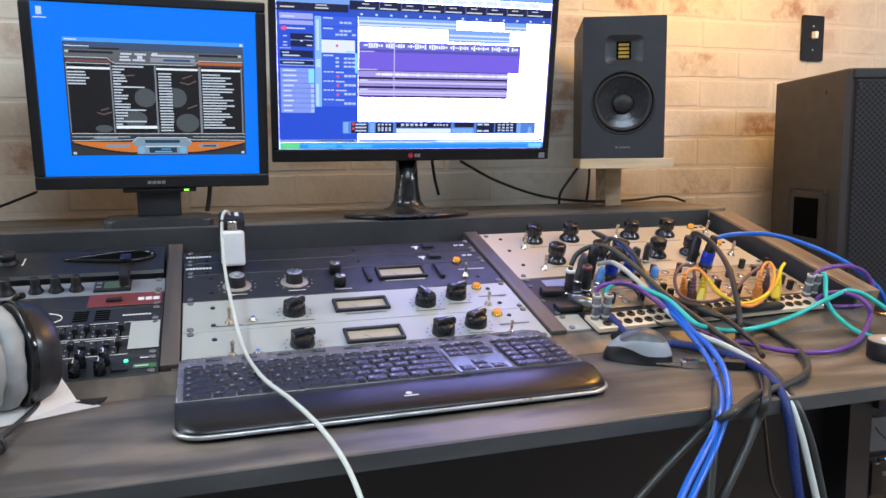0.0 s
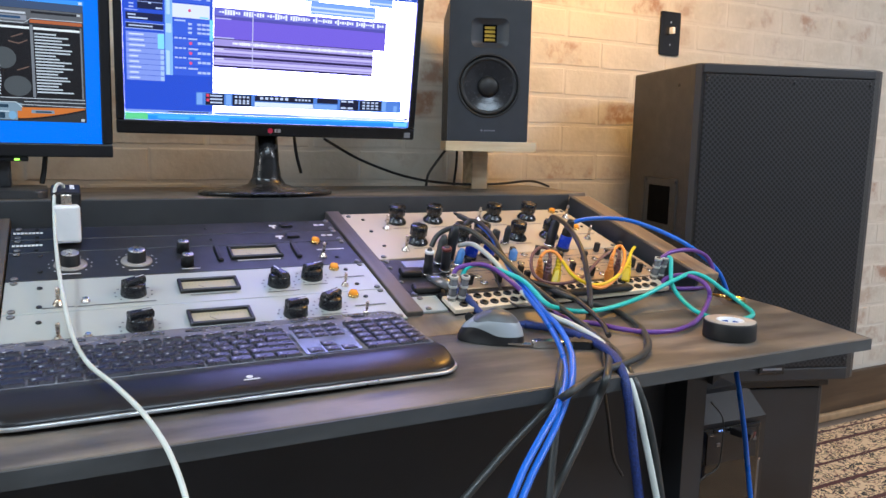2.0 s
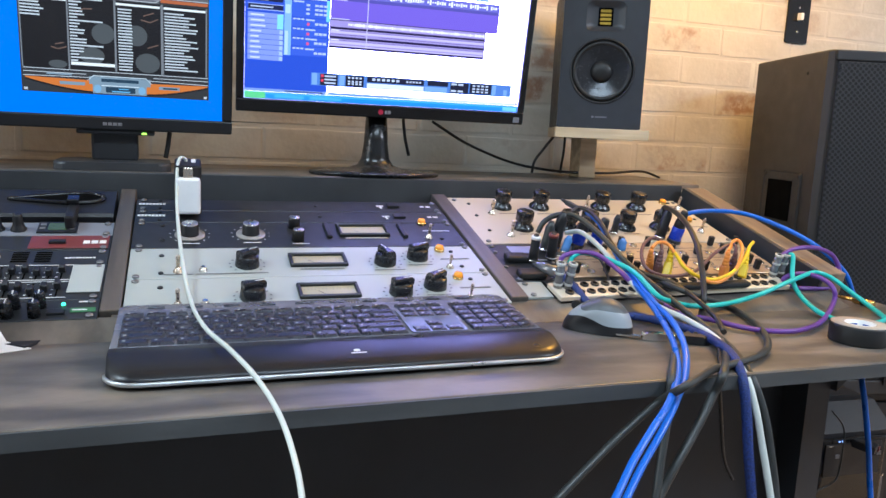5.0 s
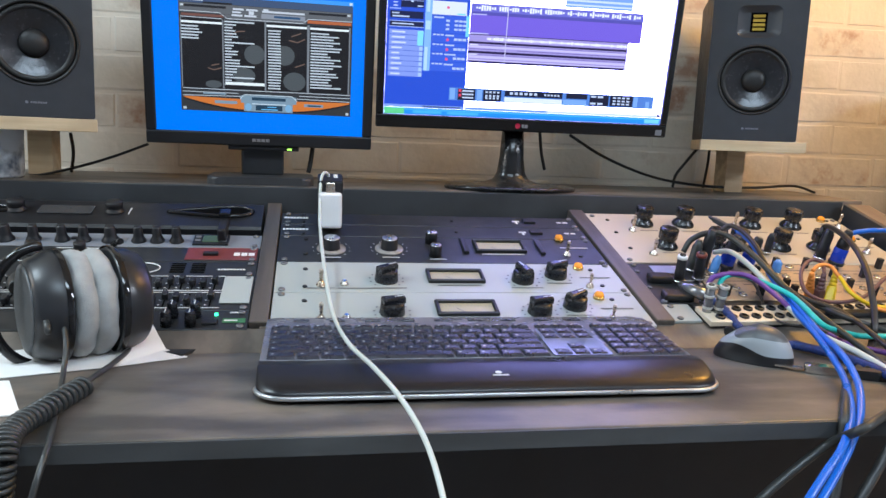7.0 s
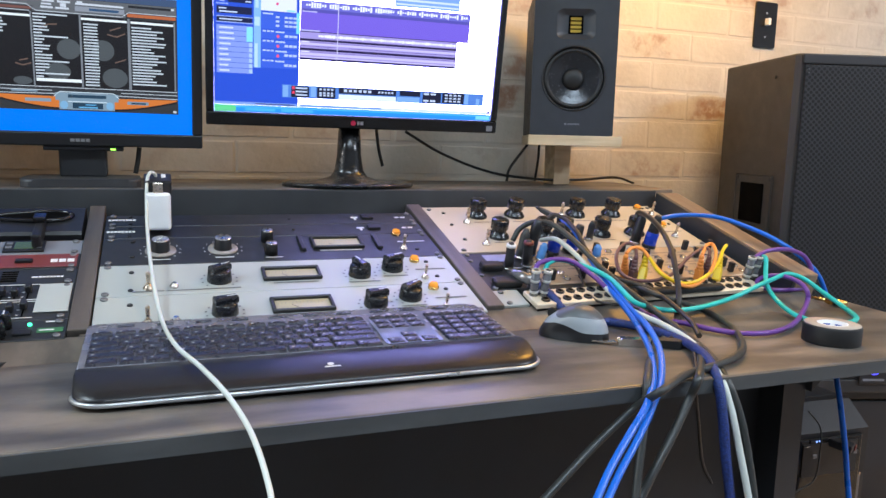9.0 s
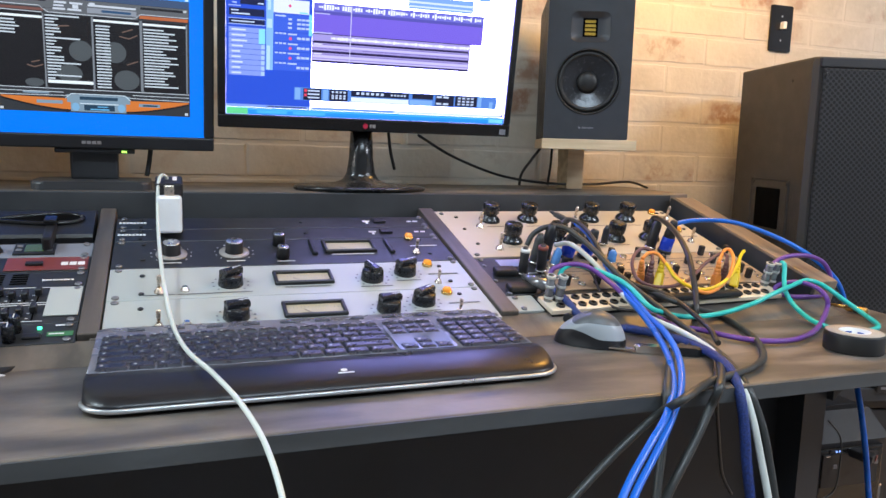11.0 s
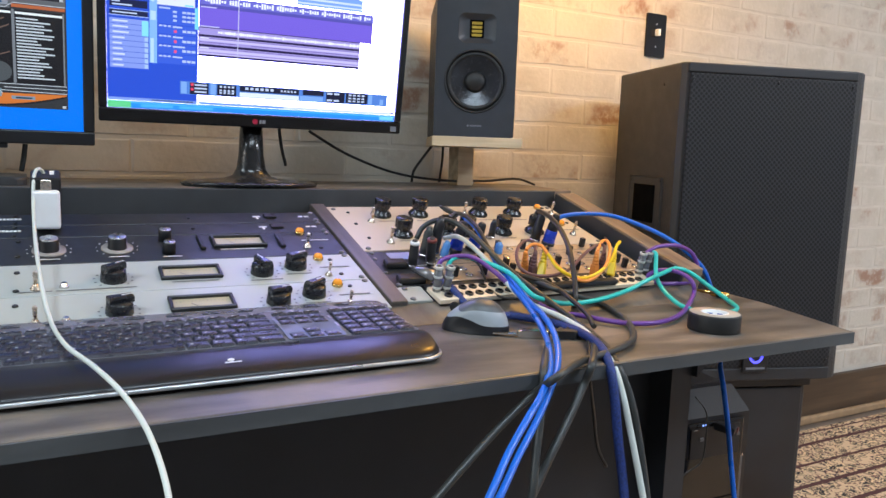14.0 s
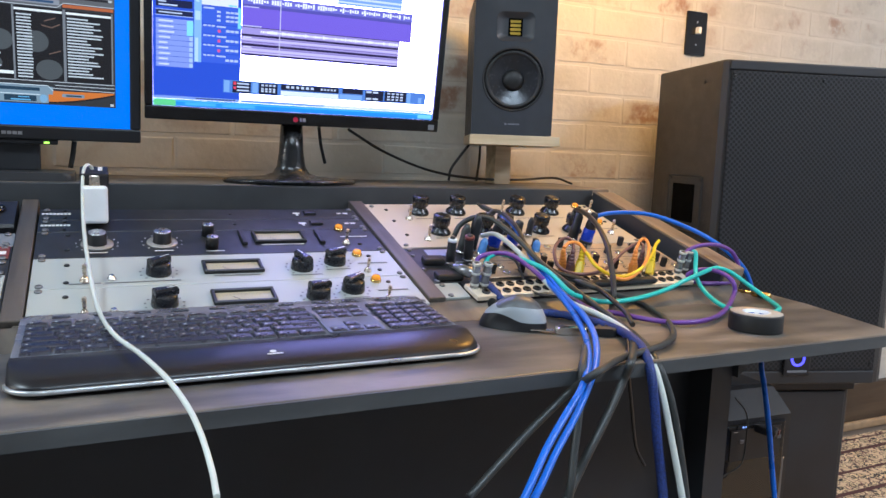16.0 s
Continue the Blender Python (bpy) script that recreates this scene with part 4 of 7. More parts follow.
bead("bright_rim", screen, [[(0.059, 0.2130), (0.120, 0.2130), (0.132, 0.2045), (0.252, 0.2045), (0.262, 0.2120), (0.333, 0.2120)], [(0.060, 0.2040), (0.124, 0.2035)], [(0.060, 0.0915), (0.333, 0.0915)], [(0.060, 0.0862), (0.148, 0.0862)], [(0.247, 0.0862), (0.333, 0.0862)], [(0.060, 0.0800), (0.152, 0.0815)], [(0.243, 0.0815), (0.333, 0.0800)]], (0.62, 0.66, 0.70), 1, D - 0.0009, 0.0010)
patches("list_highlight", screen, [(0.0605, 0.1238, 0.1950, 0.1985), (0.1276, 0.1907, 0.1002, 0.1050), (0.1940, 0.2590, 0.1962, 0.1997), (0.2645, 0.3284, 0.1962, 0.1997)], (0.88, 0.92, 0.92), 1, D - 0.0008)
random.seed(11)
rows = []
for c0, n, wmin, wmax in ((0.0605, 5, 0.020, 0.033), (0.1275, 21, 0.010, 0.024), (0.1965, 22, 0.0195, 0.0215), (0.2655, 20, 0.028, 0.052)):
    for k in range(n):
        z = (0.2015 if c0 == 0.1275 else 0.1915) - 0.00465 * k
        if z > 0.096:
            long = c0 == 0.1275 and k in (0, 7, 15, 19)
            rows.append((c0, c0 + (0.047 if long else random.uniform(wmin, wmax)), z - 0.0022, z))
patches("list_text", screen, rows, (0.62, 0.68, 0.72), 1, D - 0.0008)
M_SWOOP = glow("orange_swoop_light", (0.72, 0.20, 0.03), 0.9)
for side in (-1, 1):
    swoop = bmesh.new()
    top, low = [], []
    for k in range(13):
        q = k / 12
        x = 0.040 + 0.095 * q
        top.append(swoop.verts.new((0.197 + side * x, D - 0.0006, 0.0775 + 0.0015 * q)))
        low.append(swoop.verts.new((0.197 + side * x, D - 0.0006, 0.0605 + 0.0150 * q ** 1.6)))
    for k in range(12):
        swoop.faces.new((top[k], top[k + 1], low[k + 1], low[k]))
    part("orange_swoop", swoop, M_SWOOP, screen)
bead("swoop_edge", screen, [[(0.197 + side * (0.040 + 0.095 * k / 8), 0.0580 + 0.0165 * (k / 8) ** 1.6) for k in range(9)] for side in (-1, 1)], (0.010, 0.008, 0.010), 1, D - 0.0007, 0.0026)
patches("control_plate", screen, [(0.152, 0.243, 0.072, 0.084), (0.157, 0.237, 0.058, 0.072), (0.110, 0.146, 0.0690, 0.0740), (0.256, 0.288, 0.0690, 0.0740), (0.092, 0.128, 0.0835, 0.0862)], (0.22, 0.31, 0.38), 1, D - 0.0007)
bead("plate_shine", screen, [[(0.150, 0.0770), (0.158, 0.0845), (0.236, 0.0845), (0.244, 0.0770)], [(0.170, 0.0700), (0.226, 0.0700)]], (0.62, 0.72, 0.78), 1, D - 0.0010, 0.0014)
disc_patch("control_button", screen, [(0.1640, 0.0650, 0.0055, 0.0065), (0.2300, 0.0650, 0.0055, 0.0065)], (0.22, 0.42, 0.62), 1, D - 0.0010)
patches("control_strip", screen, [(0.1700, 0.2250, 0.0765, 0.0815), (0.1760, 0.2200, 0.0600, 0.0690), (0.262, 0.284, 0.0700, 0.0725)], (0.015, 0.045, 0.08), 1, D - 0.0010)
patches("control_light", screen, [(0.1850, 0.2120, 0.0610, 0.0630), (0.1950, 0.2100, 0.0655, 0.0670)], (0.15, 0.45, 0.75), 1, D - 0.0012)
patches("corner_marks", screen, [(0.060, 0.065, 0.0580, 0.0620), (0.326, 0.331, 0.0580, 0.0620), (0.060, 0.065, 0.2205, 0.2240), (0.325, 0.330, 0.2205, 0.2240)], (0.55, 0.58, 0.6), 1, D - 0.0011)
patches("desktop_icon", screen, [(0.0240, 0.0320, 0.276, 0.288), (0.0190, 0.0380, 0.2710, 0.2728)], (0.62, 0.75, 0.9), 0.9, D)
bars_m = bmesh.new()
for k in range(4):
    bm_box(0.170 + 0.0075 * k, 0.1762 + 0.0075 * k, -0.0006, 0, 0.0075, 0.0125, bm=bars_m)
part("maker_mark", bars_m, M_CAP, acer)
part("neck", bm_box(0.150, 0.222, 0.022, 0.050, -0.055, 0.03, 0.004), M_GREYSTAND, acer)
part("button_strip", bm_box(0.130, 0.248, 0.004, 0.020, -0.008, 0.0, 0.002), M_BLACK, acer)
part("power_led", bm_box(0.228, 0.236, 0.0020, 0.004, -0.006, -0.003), glow("lime_led", (0.45, 1.0, 0.1), 2.0), acer, "lit green power led")
foot = part("foot", bm_prism(rounded(-0.0865, 0.0865, 0, 0.15, 0.02), 0, 0.013, 0.004), M_GREYSTAND, acer, "flat charcoal foot")
foot.matrix_world = pose(-0.037, 1.236, 0.9056, 0, 0, 2)

lg = monitor("wide_monitor", pose(0.152, 1.2728, 1.0096, 9.1, 0, -1.5), 0.527, 0.320, 0.013, 0.0225, "glossy black widescreen monitor showing recording software")
WX0, WX1, WZ0, WZ1 = 0.0135, 0.5135, 0.0230, 0.3065
ws = part("screen", bm_box(WX0, WX1, 0.004, 0.008, WZ0, WZ1), glow("white_project_area", (0.40, 0.37, 1.0), 12.0), lg, "lit recording software screen")


def area(x0, x1, z0, z1):
    """A rectangle of the picture, given in parts of its width and height."""
    w, h = WX1 - WX0, WZ1 - WZ0
    return (WX0 + w * x0, WX0 + w * x1, WZ0 + h * z0, WZ0 + h * z1)


def spot(x, z):
    return WX0 + (WX1 - WX0) * x, WZ0 + (WZ1 - WZ0) * z


random.seed(4)
patches("task_bar", ws, [area(0, 1, 0, 0.030), area(0, 1, 0.030, 0.040)], (0.03, 0.30, 0.92), 1, D)
patches("task_shine", ws, [area(0.07, 1, 0.026, 0.034), area(0.10, 0.20, 0.008, 0.024), area(0.22, 0.33, 0.008, 0.024)], (0.10, 0.50, 1.0), 1, D - 0.0003)
patches("start_button", ws, [area(0, 0.070, 0, 0.040)], (0.16, 0.72, 0.28), 1, D - 0.0005)
patches("clock_area", ws, [area(0.94, 0.995, 0.006, 0.030)], (0.25, 0.72, 1.0), 1, D - 0.0005)
patches("left_pane", ws, [area(0, 0.277, 0.058, 1.0)], (0.025, 0.085, 0.66), 1, D)
patches("status_line", ws, [area(0, 0.277, 0.041, 0.058)], (0.25, 0.38, 0.85), 1, D)
patches("status_text", ws, [area(0.135 + 0.012 * k, 0.143 + 0.012 * k, 0.044, 0.054) for k in range(11)], (0.01, 0.015, 0.06), 1, D - 0.0003)
patches("inspector_tab", ws, [area(0.009, 0.124, 0.224 + 0.0301 * k, 0.2515 + 0.0301 * k) for k in range(9)], (0.27, 0.36, 0.86), 1, D - 0.0003)
patches("inspector_text", ws, [area(0.018, 0.018 + random.uniform(0.025, 0.05), 0.233 + 0.0301 * k, 0.242 + 0.0301 * k) for k in range(9)], (0.72, 0.78, 0.98), 1, D - 0.0006)
patches("tab_shine", ws, [area(0.112, 0.123, 0.226 + 0.0301 * k, 0.249 + 0.0301 * k) for k in range(9)], (0.46, 0.62, 0.95), 1, D - 0.0006)
patches("cyan_tab", ws, [area(0.104, 0.124, 0.405, 0.488)], (0.30, 0.80, 0.98), 1, D - 0.0009)
patches("inspector_head", ws, [area(0.009, 0.122, 0.745, 0.770), area(0.009, 0.122, 0.778, 0.812)], (0.40, 0.42, 0.88), 1, D - 0.0003)
patches("inspector_panel", ws, [area(0.045, 0.121, 0.618, 0.695), area(0.010, 0.121, 0.556, 0.596), area(0.010, 0.122, 0.511, 0.540)], (0.006, 0.010, 0.06), 1, D - 0.0003)
patches("inspector_rim", ws, [area(0.008, 0.124, 0.538, 0.542), area(0.008, 0.124, 0.506, 0.511), area(0.045, 0.121, 0.655, 0.658), area(0.008, 0.046, 0.606, 0.612)], (0.40, 0.50, 0.92), 1, D - 0.0006)
patches("panel_text", ws, [area(0.016, 0.040, 0.580, 0.587), area(0.018, 0.075, 0.562, 0.570), area(0.018, 0.090, 0.521, 0.528), area(0.095, 0.118, 0.676, 0.683), area(0.078, 0.086, 0.648, 0.656), area(0.100, 0.118, 0.624, 0.631), area(0.020, 0.034, 0.676, 0.682), area(0.020, 0.034, 0.640, 0.646), area(0.020, 0.034, 0.622, 0.628), area(0.015, 0.06, 0.788, 0.796), area(0.034, 0.095, 0.720, 0.728)], (0.66, 0.74, 0.96), 1, D - 0.0008)
patches("fader_strip", ws, [area(0.127, 0.150, 0.262, 0.800)], (0.28, 0.52, 0.96), 1, D - 0.0003)
patches("fader_light", ws, [area(0.130, 0.140, 0.264, 0.40), area(0.130, 0.146, 0.50, 0.55), area(0.132, 0.142, 0.60, 0.78)], (0.55, 0.76, 1.0), 1, D - 0.0006)
patches("track_panel", ws, [area(0.152, 0.272, z0, z1) for z0, z1 in ((0.264, 0.318), (0.322, 0.372), (0.376, 0.428), (0.432, 0.482), (0.486, 0.582), (0.672, 0.74), (0.745, 0.80))], (0.050, 0.125, 0.74), 1, D - 0.0003)
patches("chosen_track", ws, [area(0.150, 0.266, 0.588, 0.664)], (0.85, 0.88, 0.98), 1, D - 0.0004)
patches("chosen_edge", ws, [area(0.266, 0.278, 0.470, 0.59), area(0.235, 0.262, 0.592, 0.600)], (0.25, 0.75, 0.92), 1, D - 0.0005)
lines = []
for z in (0.280, 0.338, 0.392, 0.448):
    lines += [area(0.156 + 0.013 * k, 0.166 + 0.013 * k, z + 0.022, z + 0.031) for k in range(3)] + [area(0.198, 0.198 + random.uniform(0.025, 0.05), z + 0.020, z + 0.029)]
    lines += [area(0.228 + 0.0145 * k, 0.240 + 0.0145 * k, z - 0.004, z + 0.010) for k in range(3)]
for z in (0.502, 0.526, 0.550, 0.690, 0.712, 0.760):
    lines += [area(0.198 + 0.0145 * k, 0.210 + 0.0145 * k, z, z + 0.012) for k in range(5) if (k + int(z * 500)) % 4]
lines += [area(0.156, 0.190, z, z + 0.009) for z in (0.568, 0.726, 0.786)]
patches("track_text", ws, lines, (0.52, 0.62, 0.95), 1, D - 0.0007)
disc_patch("record_button", ws, [(*spot(0.206, z), 0.0026, 0.0026) for z in (0.336, 0.392, 0.448)] + [(*spot(0.203, 0.630), 0.0024, 0.0024), (*spot(0.024, 0.724), 0.0055, 0.0036)], (0.80, 0.10, 0.28), 1, D - 0.0009)
patches("black_header", ws, [area(0, 0.243, 0.826, 0.872), area(0.247, 1.0, 0.846, 0.898)], (0.008, 0.010, 0.05), 1, D - 0.0003)
patches("header_text", ws, [area(0.012, 0.060, 0.842, 0.850), area(0.128, 0.175, 0.842, 0.850), area(0.132, 0.17, 0.860, 0.866)] + [area(0.275 + 0.079 * k, 0.335 + 0.079 * k, 0.853, 0.861) for k in range(9)] + [area(0.290 + 0.079 * k, 0.315 + 0.079 * k, 0.878, 0.884) for k in range(9)], (0.70, 0.70, 0.72), 1, D - 0.0006)
patches("header_gap", ws, [area(0.350 + 0.079 * k, 0.352 + 0.079 * k, 0.846, 0.898) for k in range(8)], (0.18, 0.22, 0.45), 1, D - 0.0006)
patches("ruler", ws, [area(0.247, 1.0, 0.806, 0.846)], (0.03, 0.09, 0.52), 1, D - 0.0002)
patches("ruler_marks", ws, [area(0.285 + 0.0525 * k, 0.293 + 0.0525 * k, 0.815, 0.826) for k in range(14)], (0.75, 0.80, 0.95), 1, D - 0.0006)
patches("tool_bar", ws, [area(0, 1, 0.938, 1), area(0, 0.30, 0.872, 0.938)], (0.22, 0.40, 0.85), 1, D - 0.0001)
patches("tool_keys", ws, [area(0.30 + 0.055 * k, 0.345 + 0.055 * k, 0.905, 0.934) for k in range(12)], (0.80, 0.90, 0.92), 1, D - 0.0005)
patches("clip_lane", ws, [area(0.278, 0.634, 0.748, 0.806), area(0.604, 0.842, 0.676, 0.750), area(0.816, 0.905, 0.758, 0.806)], (0.24, 0.42, 0.90), 1, D - 0.0002)
patches("lane_light", ws, [area(0.278, 0.632, 0.754, 0.766), area(0.278, 0.632, 0.776, 0.788), area(0.606, 0.840, 0.686, 0.696), area(0.606, 0.840, 0.710, 0.722), area(0.818, 0.905, 0.772, 0.782)], (0.72, 0.82, 1.0), 1, D - 0.0005)
patches("track_ground", ws, [area(0.278, 0.843, 0.324, 0.490)], (0.09, 0.06, 0.26), 1, D)
patches("clip_ground", ws, [area(0.280, 0.886, 0.489, 0.664)], (0.13, 0.11, 0.55), 1, D)
patches("wave_lane", ws, [area(0.281, 0.885, 0.618, 0.662)], (0.17, 0.16, 0.66), 1, D - 0.0002)
patches("lane_shade", ws, [area(0.281, 0.885, 0.600, 0.618)], (0.10, 0.085, 0.46), 1, D - 0.0002)
patches("wave_trace", ws, [area(0.288 + 0.0088 * k, 0.2945 + 0.0088 * k, 0.640 - a, 0.640 + a) for k in range(67) if k % 9 for a in (random.uniform(0.003, 0.017),)], (0.92, 0.92, 1.0), 1.1, D - 0.0005)
patches("purple_clip", ws, [area(0.281, 0.885, 0.490, 0.600)], (0.20, 0.125, 0.74), 1, D - 0.0002)
patches("clip_name", ws, [area(0.285, 0.335, 0.600, 0.606), area(0.283, 0.345, 0.4915, 0.498)], (0.60, 0.58, 0.92), 1, D - 0.0005)
patches("track_lane", ws, [area(0.279, 0.842, 0.448, 0.486), area(0.279, 0.842, 0.394, 0.436), area(0.279, 0.842, 0.336, 0.380)], (0.40, 0.33, 0.74), 1, D - 0.0002)
patches("pale_lane", ws, [area(0.340, 0.842, 0.458, 0.474), area(0.279, 0.842, 0.412, 0.424), area(0.279, 0.842, 0.352, 0.366), area(0.279, 0.842, 0.338, 0.344)], (0.66, 0.58, 0.93), 1, D - 0.0004)
patches("lane_gap", ws, [area(0.279, 0.842, 0.436, 0.447), area(0.279, 0.842, 0.381, 0.392), area(0.279, 0.842, 0.326, 0.336), area(0.279, 0.842, 0.486, 0.490)], (0.012, 0.004, 0.05), 1, D - 0.0003)
patches("lane_line", ws, [area(0.279, 0.40, 0.404, 0.4065), area(0.45, 0.842, 0.404, 0.4065), area(0.279, 0.842, 0.3715, 0.3735), area(0.279, 0.842, 0.428, 0.430)], (0.13, 0.08, 0.36), 1, D - 0.0005)
patches("lane_wave", ws, [area(0.342 + 0.0072 * k, 0.3475 + 0.0072 * k, 0.466 - a, 0.467 + a) for k in range(69) for a in (random.uniform(0.001, 0.009),)], (0.95, 0.94, 1.0), 1.1, D - 0.0006)
patches("lane_name", ws, [area(0.284, 0.312, z, z + 0.006) for z in (0.426, 0.370)], (0.85, 0.82, 0.95), 1, D - 0.0007)
patches("play_line", ws, [area(0.4055, 0.4085, 0.326, 0.662)], (0.72, 0.68, 0.95), 0.9, D - 0.0009)
patches("transport", ws, [area(0.222, 0.965, 0.096, 0.172)], (0.10, 0.24, 0.70), 1, D - 0.0002)
patches("transport_light", ws, [area(0.225, 0.243, 0.100, 0.168), area(0.320, 0.338, 0.104, 0.166), area(0.630, 0.715, 0.098, 0.130), area(0.890, 0.905, 0.10, 0.168), area(0.936, 0.95, 0.10, 0.14)], (0.24, 0.44, 0.88), 1, D - 0.0004)
patches("transport_panel", ws, [area(0.253, 0.314, 0.099, 0.167), area(0.342, 0.406, 0.099, 0.167), area(0.418, 0.626, 0.134, 0.169), area(0.640, 0.717, 0.137, 0.170), area(0.727, 0.797, 0.100, 0.168), area(0.802, 0.887, 0.103, 0.170)], (0.006, 0.008, 0.035), 1, D - 0.0004)
patches("transport_keys", ws, [area(0.418, 0.626, 0.099, 0.128)], (0.86, 0.92, 0.95), 1, D - 0.0004)
patches("transport_text", ws, [area(0.436 + 0.0175 * k, 0.447 + 0.0175 * k, 0.145, 0.160) for k in range(6)] + [area(0.560 + 0.012 * k, 0.567 + 0.012 * k, 0.146, 0.157) for k in range(5)]
        + [area(0.350 + 0.0135 * k, 0.358 + 0.0135 * k, z, z + 0.011) for k in range(4) for z in (0.112, 0.126, 0.148)]
        + [area(0.268, 0.308, z, z + 0.009) for z in (0.110, 0.130, 0.150)] + [area(0.73 + 0.026 * k, 0.750 + 0.026 * k, z, z + 0.012) for k in range(2) for z in (0.108, 0.150)]
        + [area(0.812 + 0.017 * k, 0.823 + 0.017 * k, z, z + 0.010) for k in range(4) for z in (0.112, 0.130, 0.150)], (0.62, 0.70, 0.90), 1, D - 0.0007)
patches("transport_red", ws, [area(0.256, 0.265, 0.146, 0.164), area(0.256, 0.265, 0.120, 0.136)], (0.80, 0.06, 0.12), 1, D - 0.0007)
patches("scroll_bar", ws, [area(0.279, 0.985, 0.041, 0.058)], (0.72, 0.80, 0.98), 1, D - 0.0002)
patches("scroll_thumb", ws, [area(0.285, 0.573, 0.044, 0.056)], (0.20, 0.36, 0.86), 1, D - 0.0004)
patches("corner_box", ws, [area(0.985, 0.997, 0.046, 0.062)], (0.05, 0.05, 0.12), 1, D - 0.0004)
badge = part("maker_mark", bm_lathe([(0.0048, 0), (0.0046, 0.0006)], 18, pose(0.250, 0.0, 0.0105, 90)), mat("crimson_badge", (0.45, 0.02, 0.06), 0.3), lg, "round crimson badge")
bm = bm_box(0.2575, 0.2612, -0.0005, 0.0002, 0.0075, 0.0135)
bm_box(0.2625, 0.268, -0.0005, 0.0002, 0.0075, 0.0135, bm=bm)
part("maker_letters", bm, M_CAP, lg)
part("sticker", bm_box(0.506, 0.518, -0.0006, 0.0002, 0.004, 0.014), M_FXGREY, lg)
M_DUSTY = mat("dusty_glossy_plastic", (0.012, 0.012, 0.013), 0.24, vary=0.3, scale=40, stain=(0.07, 0.065, 0.06), stain_scale=14, stain_amount=0.6)
sweep = bm_lathe([(0.1215, 0.0), (0.123, 0.004), (0.1215, 0.0065), (0.112, 0.0085), (0.080, 0.0105), (0.050, 0.0130), (0.034, 0.0185), (0.0265, 0.030), (0.0225, 0.055), (0.0195, 0.112)], 48)
for v in sweep.verts:
    v.co.y *= 0.72 + 0.28 * max(0.0, min(1.0, v.co.z / 0.06))
foot = part("foot", sweep, M_DUSTY, lg, "oval glossy foot sweeping up into the neck")
foot.matrix_world = pose(0.404, 1.303, 0.9056, 0, 0, 4)
part("hinge", bm_box(0.225, 0.285, 0.030, 0.085, 0.0, 0.05, 0.006), M_BLACK, lg)

# ---- nearfield loudspeakers ----
M_CONE = mat("woven_cone", (0.030, 0.031, 0.035), 0.22, metal=0.3, vary=0.2, scale=160)
M_FOLD = mat("gold_ribbon_foil", (0.55, 0.38, 0.06), 0.35, metal=0.7)


M_BAFFLE = mat("satin_slate_black_baffle", (0.034, 0.037, 0.044), 0.42, vary=0.1, scale=40, bump=0.08, bump_scale=500)


def bm_holed(outline, holes, z0, z1):
    """A board with openings cut right through it."""
    bm = bmesh.new()
    edges = []
    for loop in [outline] + holes:
        vs = [bm.verts.new((x, y, z1)) for x, y in loop]
        edges += [bm.edges.new((vs[k], vs[(k + 1) % len(vs)])) for k in range(len(vs))]
    faces = [g for g in bmesh.ops.triangle_fill(bm, edges=edges, use_beauty=True, use_dissolve=False)["geom"] if isinstance(g, bmesh.types.BMFace)]
    ext = bmesh.ops.extrude_face_region(bm, geom=faces)["geom"]
    for v in ext:
        if isinstance(v, bmesh.types.BMVert):
            v.co.z = z0
    return bm


